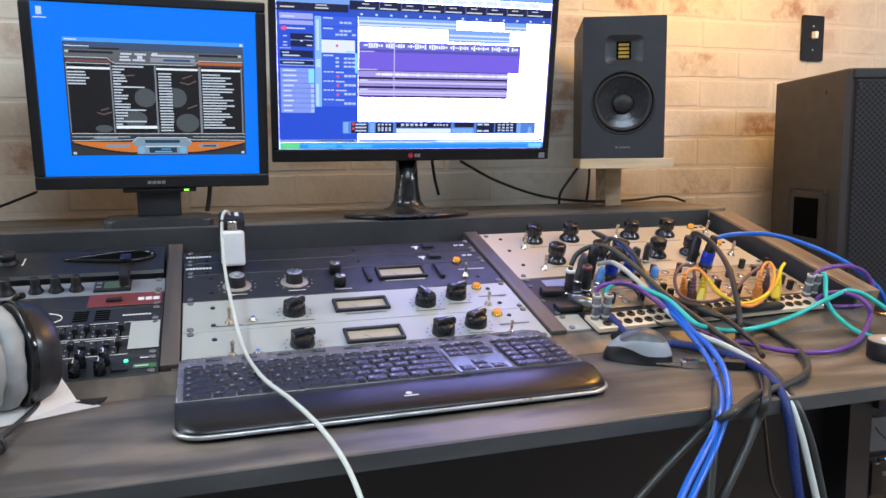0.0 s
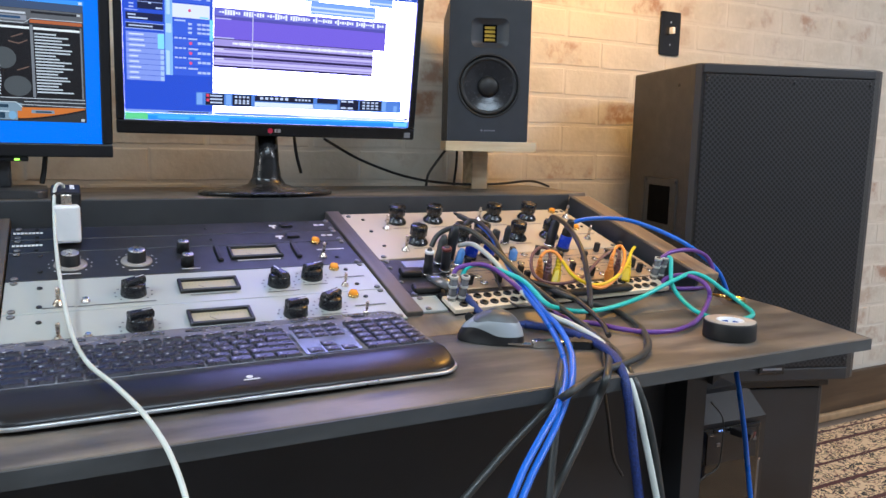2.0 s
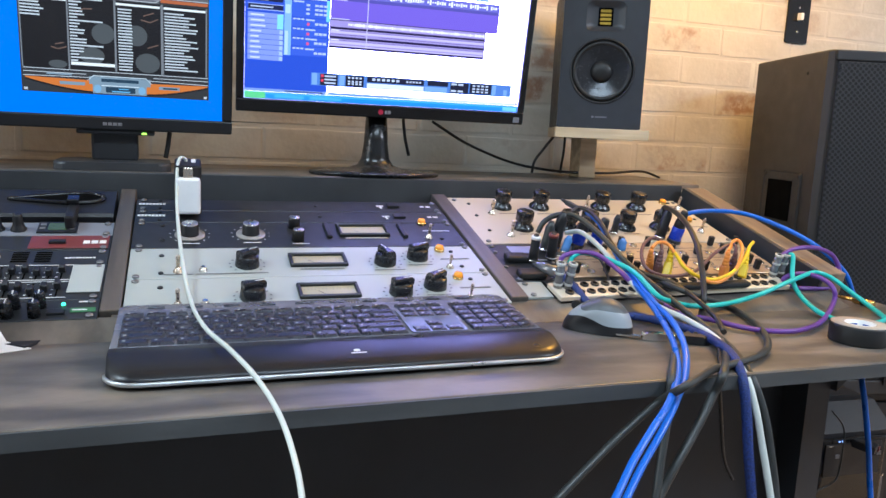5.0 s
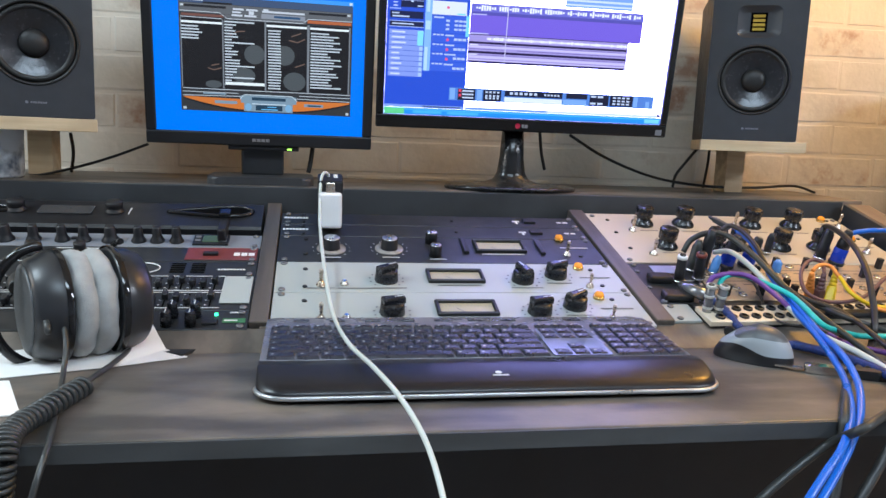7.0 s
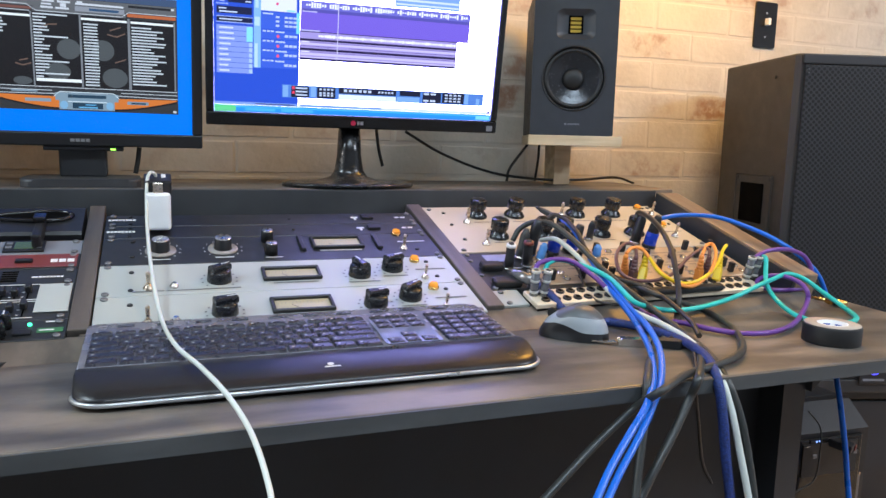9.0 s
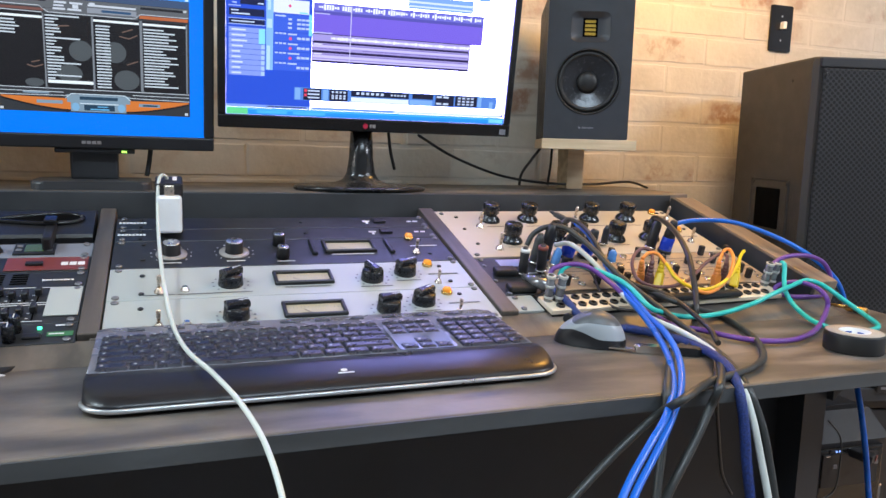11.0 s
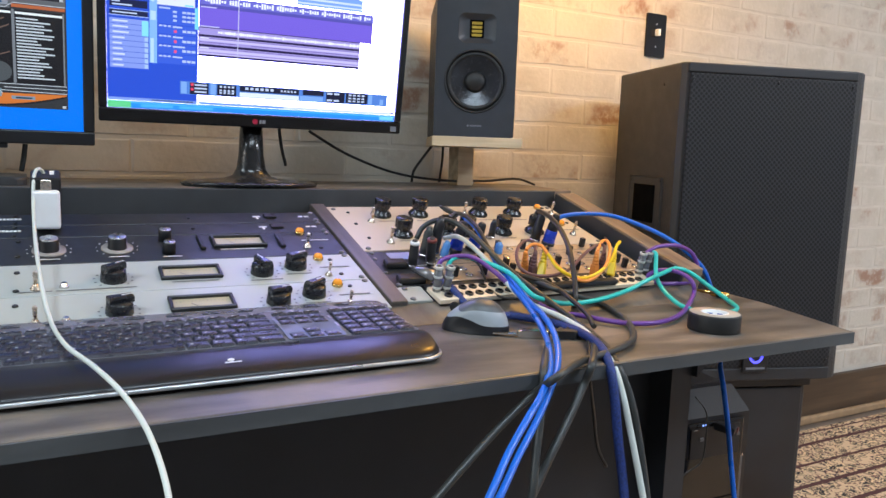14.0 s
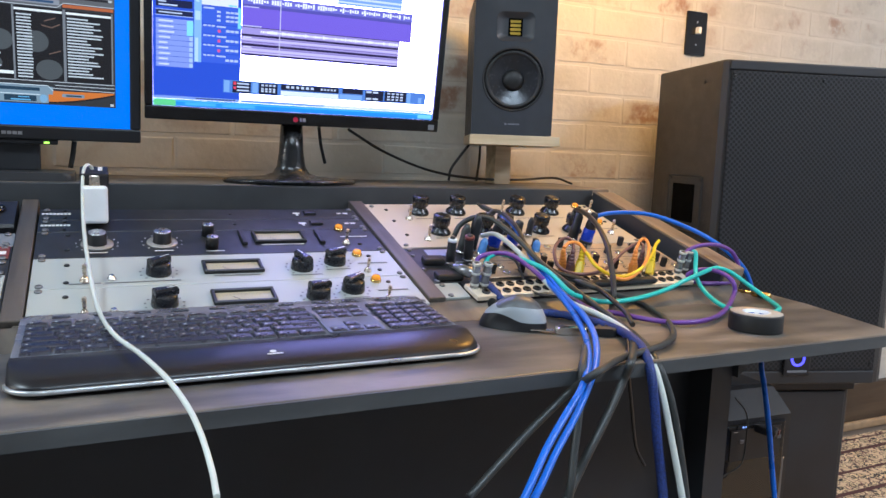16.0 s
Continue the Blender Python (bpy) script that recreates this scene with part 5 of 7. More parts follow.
def nearfield(x, y, z, toe, label):
    """A small monitor loudspeaker; x, z: its lower left front corner."""
    W, H, DEEP = 0.179, 0.306, 0.285
    WZ, TZ = 0.121, 0.2345
    ob = thing("nearfield_speaker", pose(x, y, z, 0, 0, toe) @ Matrix.Scale(0.89, 4), label, "loudspeaker", "nearfield speakers")
    part("cabinet", bm_box(0, W, 0.0142, DEEP, 0, H, 0.003), M_PA, ob)
    ring = [(W / 2 + 0.0672 * math.cos(2 * math.pi * k / 48), WZ + 0.0672 * math.sin(2 * math.pi * k / 48)) for k in range(48)]
    guide = [(a + W / 2, b + TZ) for a, b in rounded(-0.041, 0.041, -0.031, 0.031, 0.014)]
    b = part("baffle", bm_holed(rounded(0, W, 0, H, 0.004), [ring, guide], -0.014, 0.0), M_BAFFLE, ob, "slate black front baffle")
    b.matrix_local = pose(0, 0, 0, 90)
    sur = part("woofer", bm_lathe([(0.0690, -0.0010), (0.0695, 0.0012), (0.0672, 0.0016), (0.0650, 0.0002), (0.0640, -0.0040), (0.0690, -0.0045)], 48, caps=False), M_RUBBER, ob, "black woofer with a rubber surround")
    sur.matrix_local = pose(W / 2, 0, WZ, 90)
    part("surround", bm_lathe([(0.0642, -0.0042), (0.0615, 0.0000), (0.0575, 0.0008), (0.0540, -0.0030)], 48, caps=False), M_RUBBER, sur)
    cone = bm_lathe([(0.0542, -0.0030), (0.0400, -0.0075), (0.0215, -0.0125)], 40, caps=False)
    for f in cone.faces:
        f.smooth = False
    part("cone", cone, M_CONE, sur, "sheeny dark cone")
    part("dust_cap", bm_lathe([(0.0232, -0.0115), (0.0215, -0.0060), (0.015, -0.0020), (0.007, 0.0), (0.001, 0.0003)], 28), M_RUBBER, sur)
    wave = bmesh.new()
    loops = []
    for wide, high, r, dz in ((0.0415, 0.0315, 0.0143, 0.0006), (0.0405, 0.0305, 0.0138, -0.0004), (0.0300, 0.0230, 0.010, -0.0060), (0.0165, 0.0195, 0.003, -0.0110)):
        loops.append([wave.verts.new((a, b, dz)) for a, b in rounded(-wide, wide, -high, high, r)])
    for p, q in zip(loops, loops[1:]):
        for k in range(len(p)):
            wave.faces.new((p[k], p[(k + 1) % len(p)], q[(k + 1) % len(p)], q[k])).smooth = True
    wave.faces.new(loops[-1])
    wave = part("tweeter", wave, M_BAFFLE, ob, "recessed tweeter guide")
    wave.matrix_local = pose(W / 2, 0, TZ, 90)
    part("tweeter_mouth", bm_box(-0.0155, 0.0155, -0.019, 0.019, -0.0108, -0.0100), M_HOLE, wave)
    fold = bmesh.new()
    for k in range(4):
        bm_box(-0.0115, 0.0115, -0.0165 + 0.0085 * k, -0.0105 + 0.0085 * k, -0.0098, -0.0084, 0.0008, 1, bm=fold)
    part("ribbon", fold, M_FOLD, wave, "gold folded ribbon")
    bm = bmesh.new()
    for k in range(7):
        bm_box(-0.008 + 0.0036 * k, -0.0053 + 0.0036 * k, -0.0016, 0.0016, 0.0002, 0.0006, bm=bm)
    bm_lathe([(0.0025, 0.0002), (0.0025, 0.0006)], 12, pose(-0.0135, 0, 0), bm=bm)
    mark = part("maker_mark", bm, M_FXGREY, ob)
    mark.matrix_local = pose(W / 2, 0, 0.024, 90)
    return ob


nearfield(0.7505, 1.258, 1.0105, -24, "black nearfield loudspeaker with a gold ribbon tweeter")
nearfield(-0.435, 1.163, 1.0025, 18, "black nearfield loudspeaker with a gold ribbon tweeter")


def speaker_shelf(m, width, deep, post_x, post_y, z):
    ob = thing("speaker_shelf", m, "raw pine wall shelf under a loudspeaker", "shelf", "speaker shelves")
    part("board", bm_box(0, width, 0.0, deep, -0.02, -0.0005, 0.001), M_PINE, ob)
    p = part("post", bm_box(0, 0.040, 0, 0.045, 0.9055 - z, -0.0205, 0.001), M_PINE, ob, "square pine post")
    p.matrix_world = pose(post_x, post_y, z)


speaker_shelf(pose(0.7485, 1.258, 1.0105, 0, 0, -24), 0.180, 0.25, 0.885, 1.395, 1.0105)
speaker_shelf(pose(-0.435, 1.163, 1.0025, 0, 0, 18) @ pose(-0.05, 0, 0), 0.212, 0.27, -0.44, 1.375, 1.0025)

# ---- light switch ----
sw = thing("light_switch", pose(1.562, WALL_Y - 0.0005, 1.315), "black wall plate with a white toggle switch", "light switch")
plate = part("plate", bm_prism([(a, b) for a, b in rounded(-0.035, 0.035, -0.0575, 0.0575, 0.003)], 0.0005, 0.006, 0.002), M_GLOSS, sw)
plate.matrix_local = pose(0, 0, 0, 90)
part("toggle", bm_box(-0.005, 0.005, -0.020, -0.006, -0.002, 0.016, 0.002), M_WHITE, sw, "white toggle")
for z in (0.030, -0.030):
    s = part("screw", bm_lathe([(0.003, 0), (0.0026, 0.001)], 10), M_CHROME, sw)
    s.matrix_local = pose(0, -0.006, z, 90)

# ---- full-range loudspeaker on a subwoofer ----
def grille_material():
    m = mat("perforated_steel_grille", (0.028, 0.028, 0.031), 0.55, vary=0.1, spec=0.3)
    nt = m.node_tree
    b = nt.nodes["Principled BSDF"]
    src = b.inputs["Base Color"].links[0].from_socket
    co, mp = nt.nodes.new("ShaderNodeTexCoord"), nt.nodes.new("ShaderNodeMapping")
    mp.inputs["Rotation"].default_value = (0, radians(45), 0)
    nt.links.new(co.outputs["Object"], mp.inputs["Vector"])
    v = nt.nodes.new("ShaderNodeTexVoronoi")
    v.inputs["Scale"].default_value, v.inputs["Randomness"].default_value = 125, 0
    nt.links.new(mp.outputs["Vector"], v.inputs["Vector"])
    r = nt.nodes.new("ShaderNodeMapRange")
    r.inputs["From Min"].default_value, r.inputs["From Max"].default_value = 0.40, 0.52
    nt.links.new(v.outputs["Distance"], r.inputs["Value"])
    mix = nt.nodes.new("ShaderNodeMix")
    mix.data_type = "RGBA"
    nt.links.new(r.outputs["Result"], mix.inputs["Factor"])
    mix.inputs["A"].default_value = (0.008, 0.008, 0.009, 1)
    nt.links.new(src, mix.inputs["B"])
    nt.links.new(mix.outputs["Result"], b.inputs["Base Color"])
    bp = nt.nodes.new("ShaderNodeBump")
    bp.inputs["Strength"].default_value, bp.inputs["Distance"].default_value = 0.25, 0.001
    nt.links.new(r.outputs["Result"], bp.inputs["Height"])
    nt.links.new(bp.outputs["Normal"], b.inputs["Normal"])
    return m


M_GRILLE = grille_material()
M_LIP = mat("black_moulded_lip", (0.022, 0.023, 0.026), 0.5, bump=0.1, bump_scale=500)
PW, PH, PD = 0.444, 0.680, 0.305
pa = thing("stage_speaker", pose(1.236, 1.088, 0.500, 0, 0, -17), "large black stage loudspeaker with a perforated steel grille", "loudspeaker")
plan = [(0, 0.010), (0.008, 0.0), (PW - 0.045, 0.0), (PW - 0.022, 0.004), (PW - 0.008, 0.014), (PW, 0.032), (PW, PD), (PW - 0.09, PD + 0.10), (0.09, PD + 0.10), (0, PD)]
part("cabinet", bm_prism(plan, 0.0, PH, 0.004), M_PA, pa)
part("grille", bm_box(0.014, PW - 0.040, -0.006, -0.0005, 0.030, PH - 0.022, 0.002), M_GRILLE, pa, "black perforated steel grille")
part("bottom_lip", bm_box(0.008, PW - 0.038, -0.007, -0.0005, 0.0, 0.029, 0.003), M_LIP, pa)
part("top_lip", bm_box(0.008, PW - 0.038, -0.006, -0.0005, PH - 0.021, PH - 0.001, 0.003), M_LIP, pa)
cup = part("handle_cup", bm_box(-0.003, -0.0004, 0.055, 0.212, 0.318, 0.440, 0.004), M_PA, pa, "recessed side handle")
part("handle_opening", bm_box(-0.0042, -0.0032, 0.085, 0.185, 0.338, 0.422, 0.002), M_HOLE, cup)
for y, z in ((0.063, 0.326), (0.204, 0.326), (0.063, 0.432), (0.204, 0.432), (0.075, 0.640)):
    s = part("screw", bm_lathe([(0.004, 0), (0.003, 0.002)], 10), M_BLACK, pa)
    s.matrix_local = pose(-0.003, y, z, 0, -90)
for x in (0.02, 0.216, 0.412):
    for z in (0.045, PH - 0.034):
        s = part("screw", bm_lathe([(0.004, 0), (0.003, 0.002)], 10), M_BLACK, pa)
        s.matrix_local = pose(min(x, PW - 0.05), -0.006, z, 90)
plate = part("maker_plate", bm_box(0.185, 0.247, -0.0125, -0.0085, 0.020, 0.084, 0.002), M_BLACK, pa, "small black badge with a lit blue emblem")
em = part("emblem", bm_lathe([(0.0115, 0), (0.0115, 0.001), (0.017, 0.001), (0.017, 0)], 28, caps=False), glow("blue_emblem", (0.09, 0.08, 1.0), 2.2), plate, "lit blue emblem")
em.matrix_local = pose(0.216, -0.0126, 0.058, 90)
part("badge_letters", bm_box(0.193, 0.239, -0.0132, -0.0126, 0.028, 0.0325), M_FXGREY, plate)

subw = thing("subwoofer", pose(1.236, 1.088, FLOOR_Z, 0, 0, -17) @ pose(0.02, 0.03, 0), "black subwoofer cabinet standing on the floor", "loudspeaker")
part("cabinet", bm_prism(rounded(-0.02, 0.362, 0.0, 0.32, 0.012), 0.0, 0.40, 0.004), M_DARK, subw)
part("grille", bm_box(0.0, 0.342, -0.012, -0.0005, 0.02, 0.375, 0.003), M_DARK, subw, "black cloth grille")
part("rim", bm_box(-0.02, 0.362, -0.014, -0.0005, 0.378, 0.398, 0.004), M_DARK, subw)

# ---- computer under the desk ----
pc = thing("desktop_computer", pose(0.940, 0.755, FLOOR_Z, 0, 0, -3) @ Matrix.Diagonal((0.90, 1, 1, 1)), "black tower computer standing beside the desk panel", "computer")
part("case", bm_box(0, 0.175, 0.0605, 0.45, 0, 0.503, 0.003), M_DARK, pc)
front = part("front_bezel", bm_prism([(0, 0), (0, 0.470), (0.042, 0.503), (0.060, 0.503), (0.060, 0)], 0, 0.175), M_BLACK, pc, "black bezel with a sloping top")
front.matrix_local = Matrix(((0, 0, 1, 0), (1, 0, 0, 0), (0, 1, 0, 0), (0, 0, 0, 1)))
part("front_door", bm_box(0.018, 0.157, -0.006, -0.0005, 0.225, 0.464, 0.003), M_GLOSS, pc, "glossy drive door")
for z in (0.262, 0.330):
    part("drive_line", bm_box(0.022, 0.153, -0.0072, -0.0062, z, z + 0.0015), M_HOLE, pc)
part("port_panel", bm_box(0.030, 0.145, -0.0075, -0.0062, 0.405, 0.456), M_BLACK, pc)
part("power_mark", bm_box(0.034, 0.043, -0.0085, -0.0076, 0.4530, 0.4545), M_CHROME, pc)
for x in (0.050, 0.136):
    part("socket", bm_box(x, x + 0.009, -0.0085, -0.0076, 0.434, 0.440, 0.001), M_SCREW, pc)
for x, c in ((0.054, (0.25, 0.4, 1.0)), (0.0605, (0.25, 0.4, 1.0))):
    part("led", bm_box(x, x + 0.0025, -0.0085, -0.0076, 0.4590, 0.4615), glow("blue_led", c, 2.0), pc)
for x, z in ((0.013, 0.345), (0.160, 0.395), (0.013, 0.235), (0.160, 0.290)):
    part("hinge_pin", bm_box(x, x + 0.003, -0.004, -0.0005, z, z + 0.004), M_CHROME, pc)
for x in (0.0125, 0.1595):
    part("door_rib", bm_box(x, x + 0.004, -0.003, -0.0005, 0.237, 0.455 if x < 0.1 else 0.393), M_SCREW, pc)
part("trim_line", bm_box(0.018, 0.157, -0.007, -0.0005, 0.217, 0.222), M_FXGREY, pc)
stick = thing("memory_stick", pose(1.024, 0.748, 0.556, 8, 0, 28), "small black and red memory stick in the computer", "memory stick")
part("body", bm_box(-0.012, 0.012, -0.030, 0.004, -0.006, 0.006, 0.002), M_BLACK, stick)
part("cap", bm_box(0.004, 0.012, -0.032, -0.0305, -0.004, 0.004), M_RED, stick)

# ---- keyboard ----
kb = thing("keyboard", pose(-0.0015, 0.634, 0.7505, 2.2) @ Matrix.Diagonal((1, 0.86, 1, 1)), "black computer keyboard with a glossy palm rest and silver edge", "keyboard")
KW, KD, KC = 0.462, 0.248, 0.032


def kb_front(x):
    """The front edge, drawn back at the round corners."""
    d = min(x, KW - x)
    return 0.0 if d > KC else KC - math.sqrt(max(KC * KC - (KC - d) ** 2, 0))


def loft(stations, profile, material, name, label=""):
    bm = bmesh.new()
    rings = []
    for x in stations:
        rings.append([bm.verts.new((x, y, z)) for y, z in profile(x)])
    n = len(rings[0])
    for a, b in zip(rings, rings[1:]):
        for k in range(n):
            f = bm.faces.new((a[k], a[(k + 1) % n], b[(k + 1) % n], b[k]))
            f.smooth = True
    bm.faces.new(rings[0])
    bm.faces.new(list(reversed(rings[-1])))
    return part(name, bm, material, kb, label)


ends = [0.0, 0.001, 0.003, 0.006, 0.010, 0.016, 0.023, KC]
stations = ends + [KW * k / 10 for k in range(1, 10)] + [KW - e for e in reversed(ends)]
M_PALM = mat("glossy_palm_rest", (0.011, 0.011, 0.014), 0.34, vary=0.2, scale=15, spec=0.42)


def rest(x):
    f = kb_front(x)
    return [(f + 0.002, 0.003), (f, 0.006), (f + 0.004, 0.0105), (f + 0.016, 0.0150), (0.060, 0.0185), (0.082, 0.0175), (0.0855, 0.0155), (0.0855, 0.003)]


def deck(x):
    d = min(x, KW - x)
    back = KD if d > 0.014 else KD - (0.014 - math.sqrt(max(0.014 ** 2 - (0.014 - d) ** 2, 0)))
    return [(0.0857, 0.003), (0.0857, 0.0155), (0.150, 0.0175), (0.215, 0.0205), (back - 0.006, 0.0215), (back, 0.018), (back, 0.003)]


# black deck; the monitor's reflection is put into its pale violet-grey colour
M_DECK = mat("key_deck_painted_sheen", (0.15, 0.15, 0.19), 0.26, spec=0.75)
loft(stations, rest, M_PALM, "palm_rest", "glossy black palm rest")
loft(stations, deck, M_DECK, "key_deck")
edge = [(x, kb_front(x) - 0.0008, 0.0058) for x in stations]
M_TRIM = mat("dull_silver_trim", (0.52, 0.54, 0.56), 0.34, metal=0.8)
part("edge_trim", bm_tube(edge, 0.0023, 8, 1), M_TRIM, kb, "shiny silver edge trim")
# lilac base colour imitates the screen mirrored in the glossy plate
M_LILAC = mat("plate_painted_sheen", (0.15, 0.16, 0.24), 0.13, vary=0.05, spec=0.8)
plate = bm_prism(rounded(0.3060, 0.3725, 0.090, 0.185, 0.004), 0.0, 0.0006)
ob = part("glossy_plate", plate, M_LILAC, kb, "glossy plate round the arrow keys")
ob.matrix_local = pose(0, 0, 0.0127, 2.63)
# black keys, tinted slightly violet to imitate screen reflection
M_KEY = mat("black_key_violet_sheen", (0.020, 0.020, 0.034), 0.30, vary=0.1, scale=60, spec=0.75)
M_LEGEND = mat("pale_grey_key_print", (0.66, 0.67, 0.70), 0.6, vary=0.05)
KEYMESH = {}


def key(x, y, w, h=0.0172, legend=True):
    """One key, its front left corner at x, y."""
    z = 0.0158 + (y - 0.0857) * 0.046
    name = (round(w, 4), round(h, 4))
    if name not in KEYMESH:
        bm = bm_box(0, w, 0, h, 0, 0.0030)
        for v in bm.verts:
            if v.co.z > 0.0015:
                v.co.x = w / 2 + (v.co.x - w / 2) * (1 - 0.0022 / w)
                v.co.y = h / 2 + 0.0006 + (v.co.y - h / 2) * (1 - 0.0026 / h)
        bmesh.ops.recalc_face_normals(bm, faces=bm.faces)
        bmesh.ops.bevel(bm, geom=[e for e in bm.edges if e.verts[0].co.z > 0.002 and e.verts[1].co.z > 0.002], offset=0.0009, segments=1, affect="EDGES")
        me = bpy.data.meshes.new("key")
        bm.to_mesh(me)
        bm.free()
        me.materials.append(M_KEY)
        mark = bm_box(-0.0013, 0.0013, -0.0010, 0.0010, 0.00302, 0.0032)
        lm = bpy.data.meshes.new("legend")
        mark.to_mesh(lm)
        mark.free()
        lm.materials.append(M_LEGEND)
        KEYMESH[name] = (me, lm)
    ob = new("key", KEYMESH[name][0])
    ob.parent = kb
    ob.matrix_local = pose(x, y, z, 1.5)
    if legend:
        m = new("legend", KEYMESH[name][1])
        m.parent = ob
        m.matrix_local = pose(min(0.0055, w / 2), h * 0.58, 0)


for x in (0.05, KW - 0.08):
    part("tilt_foot", bm_box(x, x + 0.03, 0.215, 0.228, -0.0080, 0.0035, 0.001), M_BLACK, kb, "folded-out tilt foot")
PITCH, X0 = 0.0198, 0.0060
ROWS_OF_KEYS = (
    (0.0905, (1.5, 1.25, 1.25, 5.75, 1.25, 1.25, 1.25, 1.5)),
    (0.1093, (2.25,) + (1,) * 10 + (2.75,)),
    (0.1281, (1.75,) + (1,) * 11 + (2.25,)),
    (0.1469, (1.5,) + (1,) * 12 + (1.5,)),
    (0.1657, (1,) * 13 + (2,)),
)
for y, widths in ROWS_OF_KEYS:
    x = X0
    for wd in widths:
        key(x + 0.0006, y, wd * PITCH - 0.0017, legend=wd < 5)
        x += wd * PITCH
for k in range(13):
    key(X0 + 0.0006 + k * 0.0229, 0.190, 0.0205, 0.0095)
for k in range(3):
    for y in (0.1469, 0.1657):
        key(0.3100 + k * PITCH, y, 0.0182)
    key(0.3100 + k * PITCH, 0.0920, 0.0182)
    key(0.3100 + k * PITCH, 0.190, 0.0182, 0.0095)
key(0.3100 + PITCH, 0.1108, 0.0182)
for r in range(5):
    for c in range(4):
        if not (c == 1 and r == 0):
            key(0.3790 + c * PITCH, 0.0905 + r * 0.0188, (2 * PITCH - 0.0014) if (r == 0 and c == 0) else 0.0182)
for k in range(4):
    key(0.3790 + k * PITCH, 0.190, 0.0182, 0.0095)
for k in range(10):
    ob = part("media_key", bm_box(0, 0.018, 0, 0.005, 0, 0.002, 0.0006, 1), M_KEY, kb)
    ob.matrix_local = pose(0.03 + 0.041 * k, 0.224, 0.0205, 1.5)
bm = bm_lathe([(0.0035, 0), (0.0034, 0.0004)], 14)
bm_box(-0.007, 0.009, -0.0085, -0.0060, 0, 0.0004, bm=bm)
ob = part("maker_mark", bm, M_INK, kb)
ob.matrix_local = pose(0.233, 0.035, 0.0168, 4.5)

# ---- mouse ----
mouse = thing("computer_mouse", pose(0.563, 0.752, 0.7505, 0, 0, 50), "black and silver computer mouse on the worktop", "mouse")
M_MSILVER = mat("satin_silver_plastic", (0.33, 0.36, 0.39), 0.38, vary=0.04)
M_MGREY = mat("dark_grey_plastic", (0.085, 0.092, 0.10), 0.42, vary=0.05)


def mouse_point(a, s):
    """A point of the shell: a turns about it from the front (0), s goes from the base (0) to the crown (1)."""
    d = math.sin(s * math.pi / 2)
    q = max(math.cos(s * math.pi / 2) ** 0.62, 0.0)
    flank = 1 - 0.16 * math.exp(-((abs(a) - 1.35) / 0.55) ** 2) * math.exp(-((s - 0.16) / 0.22) ** 2)
    x = 0.0285 * math.sin(a) * q * flank * (1 + 0.06 * math.cos(a + math.pi))
    y = 0.0445 * math.cos(a) * q
    rise = 0.0425 - 0.30 * y - 2.4 * y * y if y > 0 else 0.0425 - 4.0 * y * y
    return (x, y - 0.004 * (1 - q), max(rise, 0.010) * d)


def mouse_zones(a):
    """Where the silver band begins and ends at that turn."""
    turn = min(max((abs(a) - 0.9) / 1.1, 0.0), 1.0)
    back = min(max((abs(a) - 0.3) / 0.9, 0.0), 1.0)
    return 0.40 - 0.22 * turn * turn * (3 - 2 * turn), 0.76 - 0.25 * back * back * (3 - 2 * back)


zones = {"base": bmesh.new(), "side_band": bmesh.new(), "top_shell": bmesh.new()}
NA = 72
for i in range(NA):
    a0, a1 = 2 * math.pi * i / NA - math.pi, 2 * math.pi * (i + 1) / NA - math.pi
    (l0, h0), (l1, h1) = mouse_zones(a0), mouse_zones(a1)
    for name, p0, p1, q0, q1 in (("base", 0.0, 0.0, l0, l1), ("side_band", l0, l1, h0, h1), ("top_shell", h0, h1, 1.0, 1.0)):
        bm, n = zones[name], 8
        for k in range(n):
            f, g = k / n, (k + 1) / n
            corners = [mouse_point(a0, p0 + (q0 - p0) * f), mouse_point(a1, p1 + (q1 - p1) * f), mouse_point(a1, p1 + (q1 - p1) * g), mouse_point(a0, p0 + (q0 - p0) * g)]
            bm.faces.new([bm.verts.new(c) for c in corners]).smooth = True
for name, material, label in (("base", M_BLACK, "black lower shell"), ("side_band", M_MSILVER, "silver band round the shell"), ("top_shell", M_MGREY, "dark grey top shell")):
    bmesh.ops.remove_doubles(zones[name], verts=zones[name].verts, dist=0.00005)
    part(name, zones[name], material, mouse, label)
wheel = part("wheel", bm_lathe([(0.006, -0.003), (0.007, 0), (0.006, 0.003)], 18), M_RUBBER, mouse)
wheel.matrix_local = pose(0, 0.028, 0.0285, 0, 90)

# ---- tape roll, plug, pliers ----
tape = thing("tape_roll", pose(0.878, 0.643, 0.7505) @ Matrix.Diagonal((0.71, 0.71, 0.82, 1)), "roll of black gaffer tape lying on the worktop", "tape")
M_CARD = mat("grey_cardboard", (0.42, 0.38, 0.33), 0.7)
part("tape_band", bm_lathe([(0.026, 0), (0.0485, 0), (0.0490, 0.002), (0.0490, 0.026), (0.0480, 0.0285), (0.026, 0.0285), (0.026, 0)], 48, caps=False), M_RUBBER, tape)
part("tape_side", bm_lathe([(0.0262, 0.0287), (0.0470, 0.0287), (0.0470, 0.0291), (0.0262, 0.0291)], 48, caps=False), M_CARD, tape, "dusty grey top side")
core = part("core", bm_lathe([(0.0236, 0.0003), (0.0258, 0.0003), (0.0258, 0.0295), (0.0236, 0.0295), (0.0236, 0.0003)], 40, caps=False), M_WHITE, tape, "white printed card core")
bm = bmesh.new()
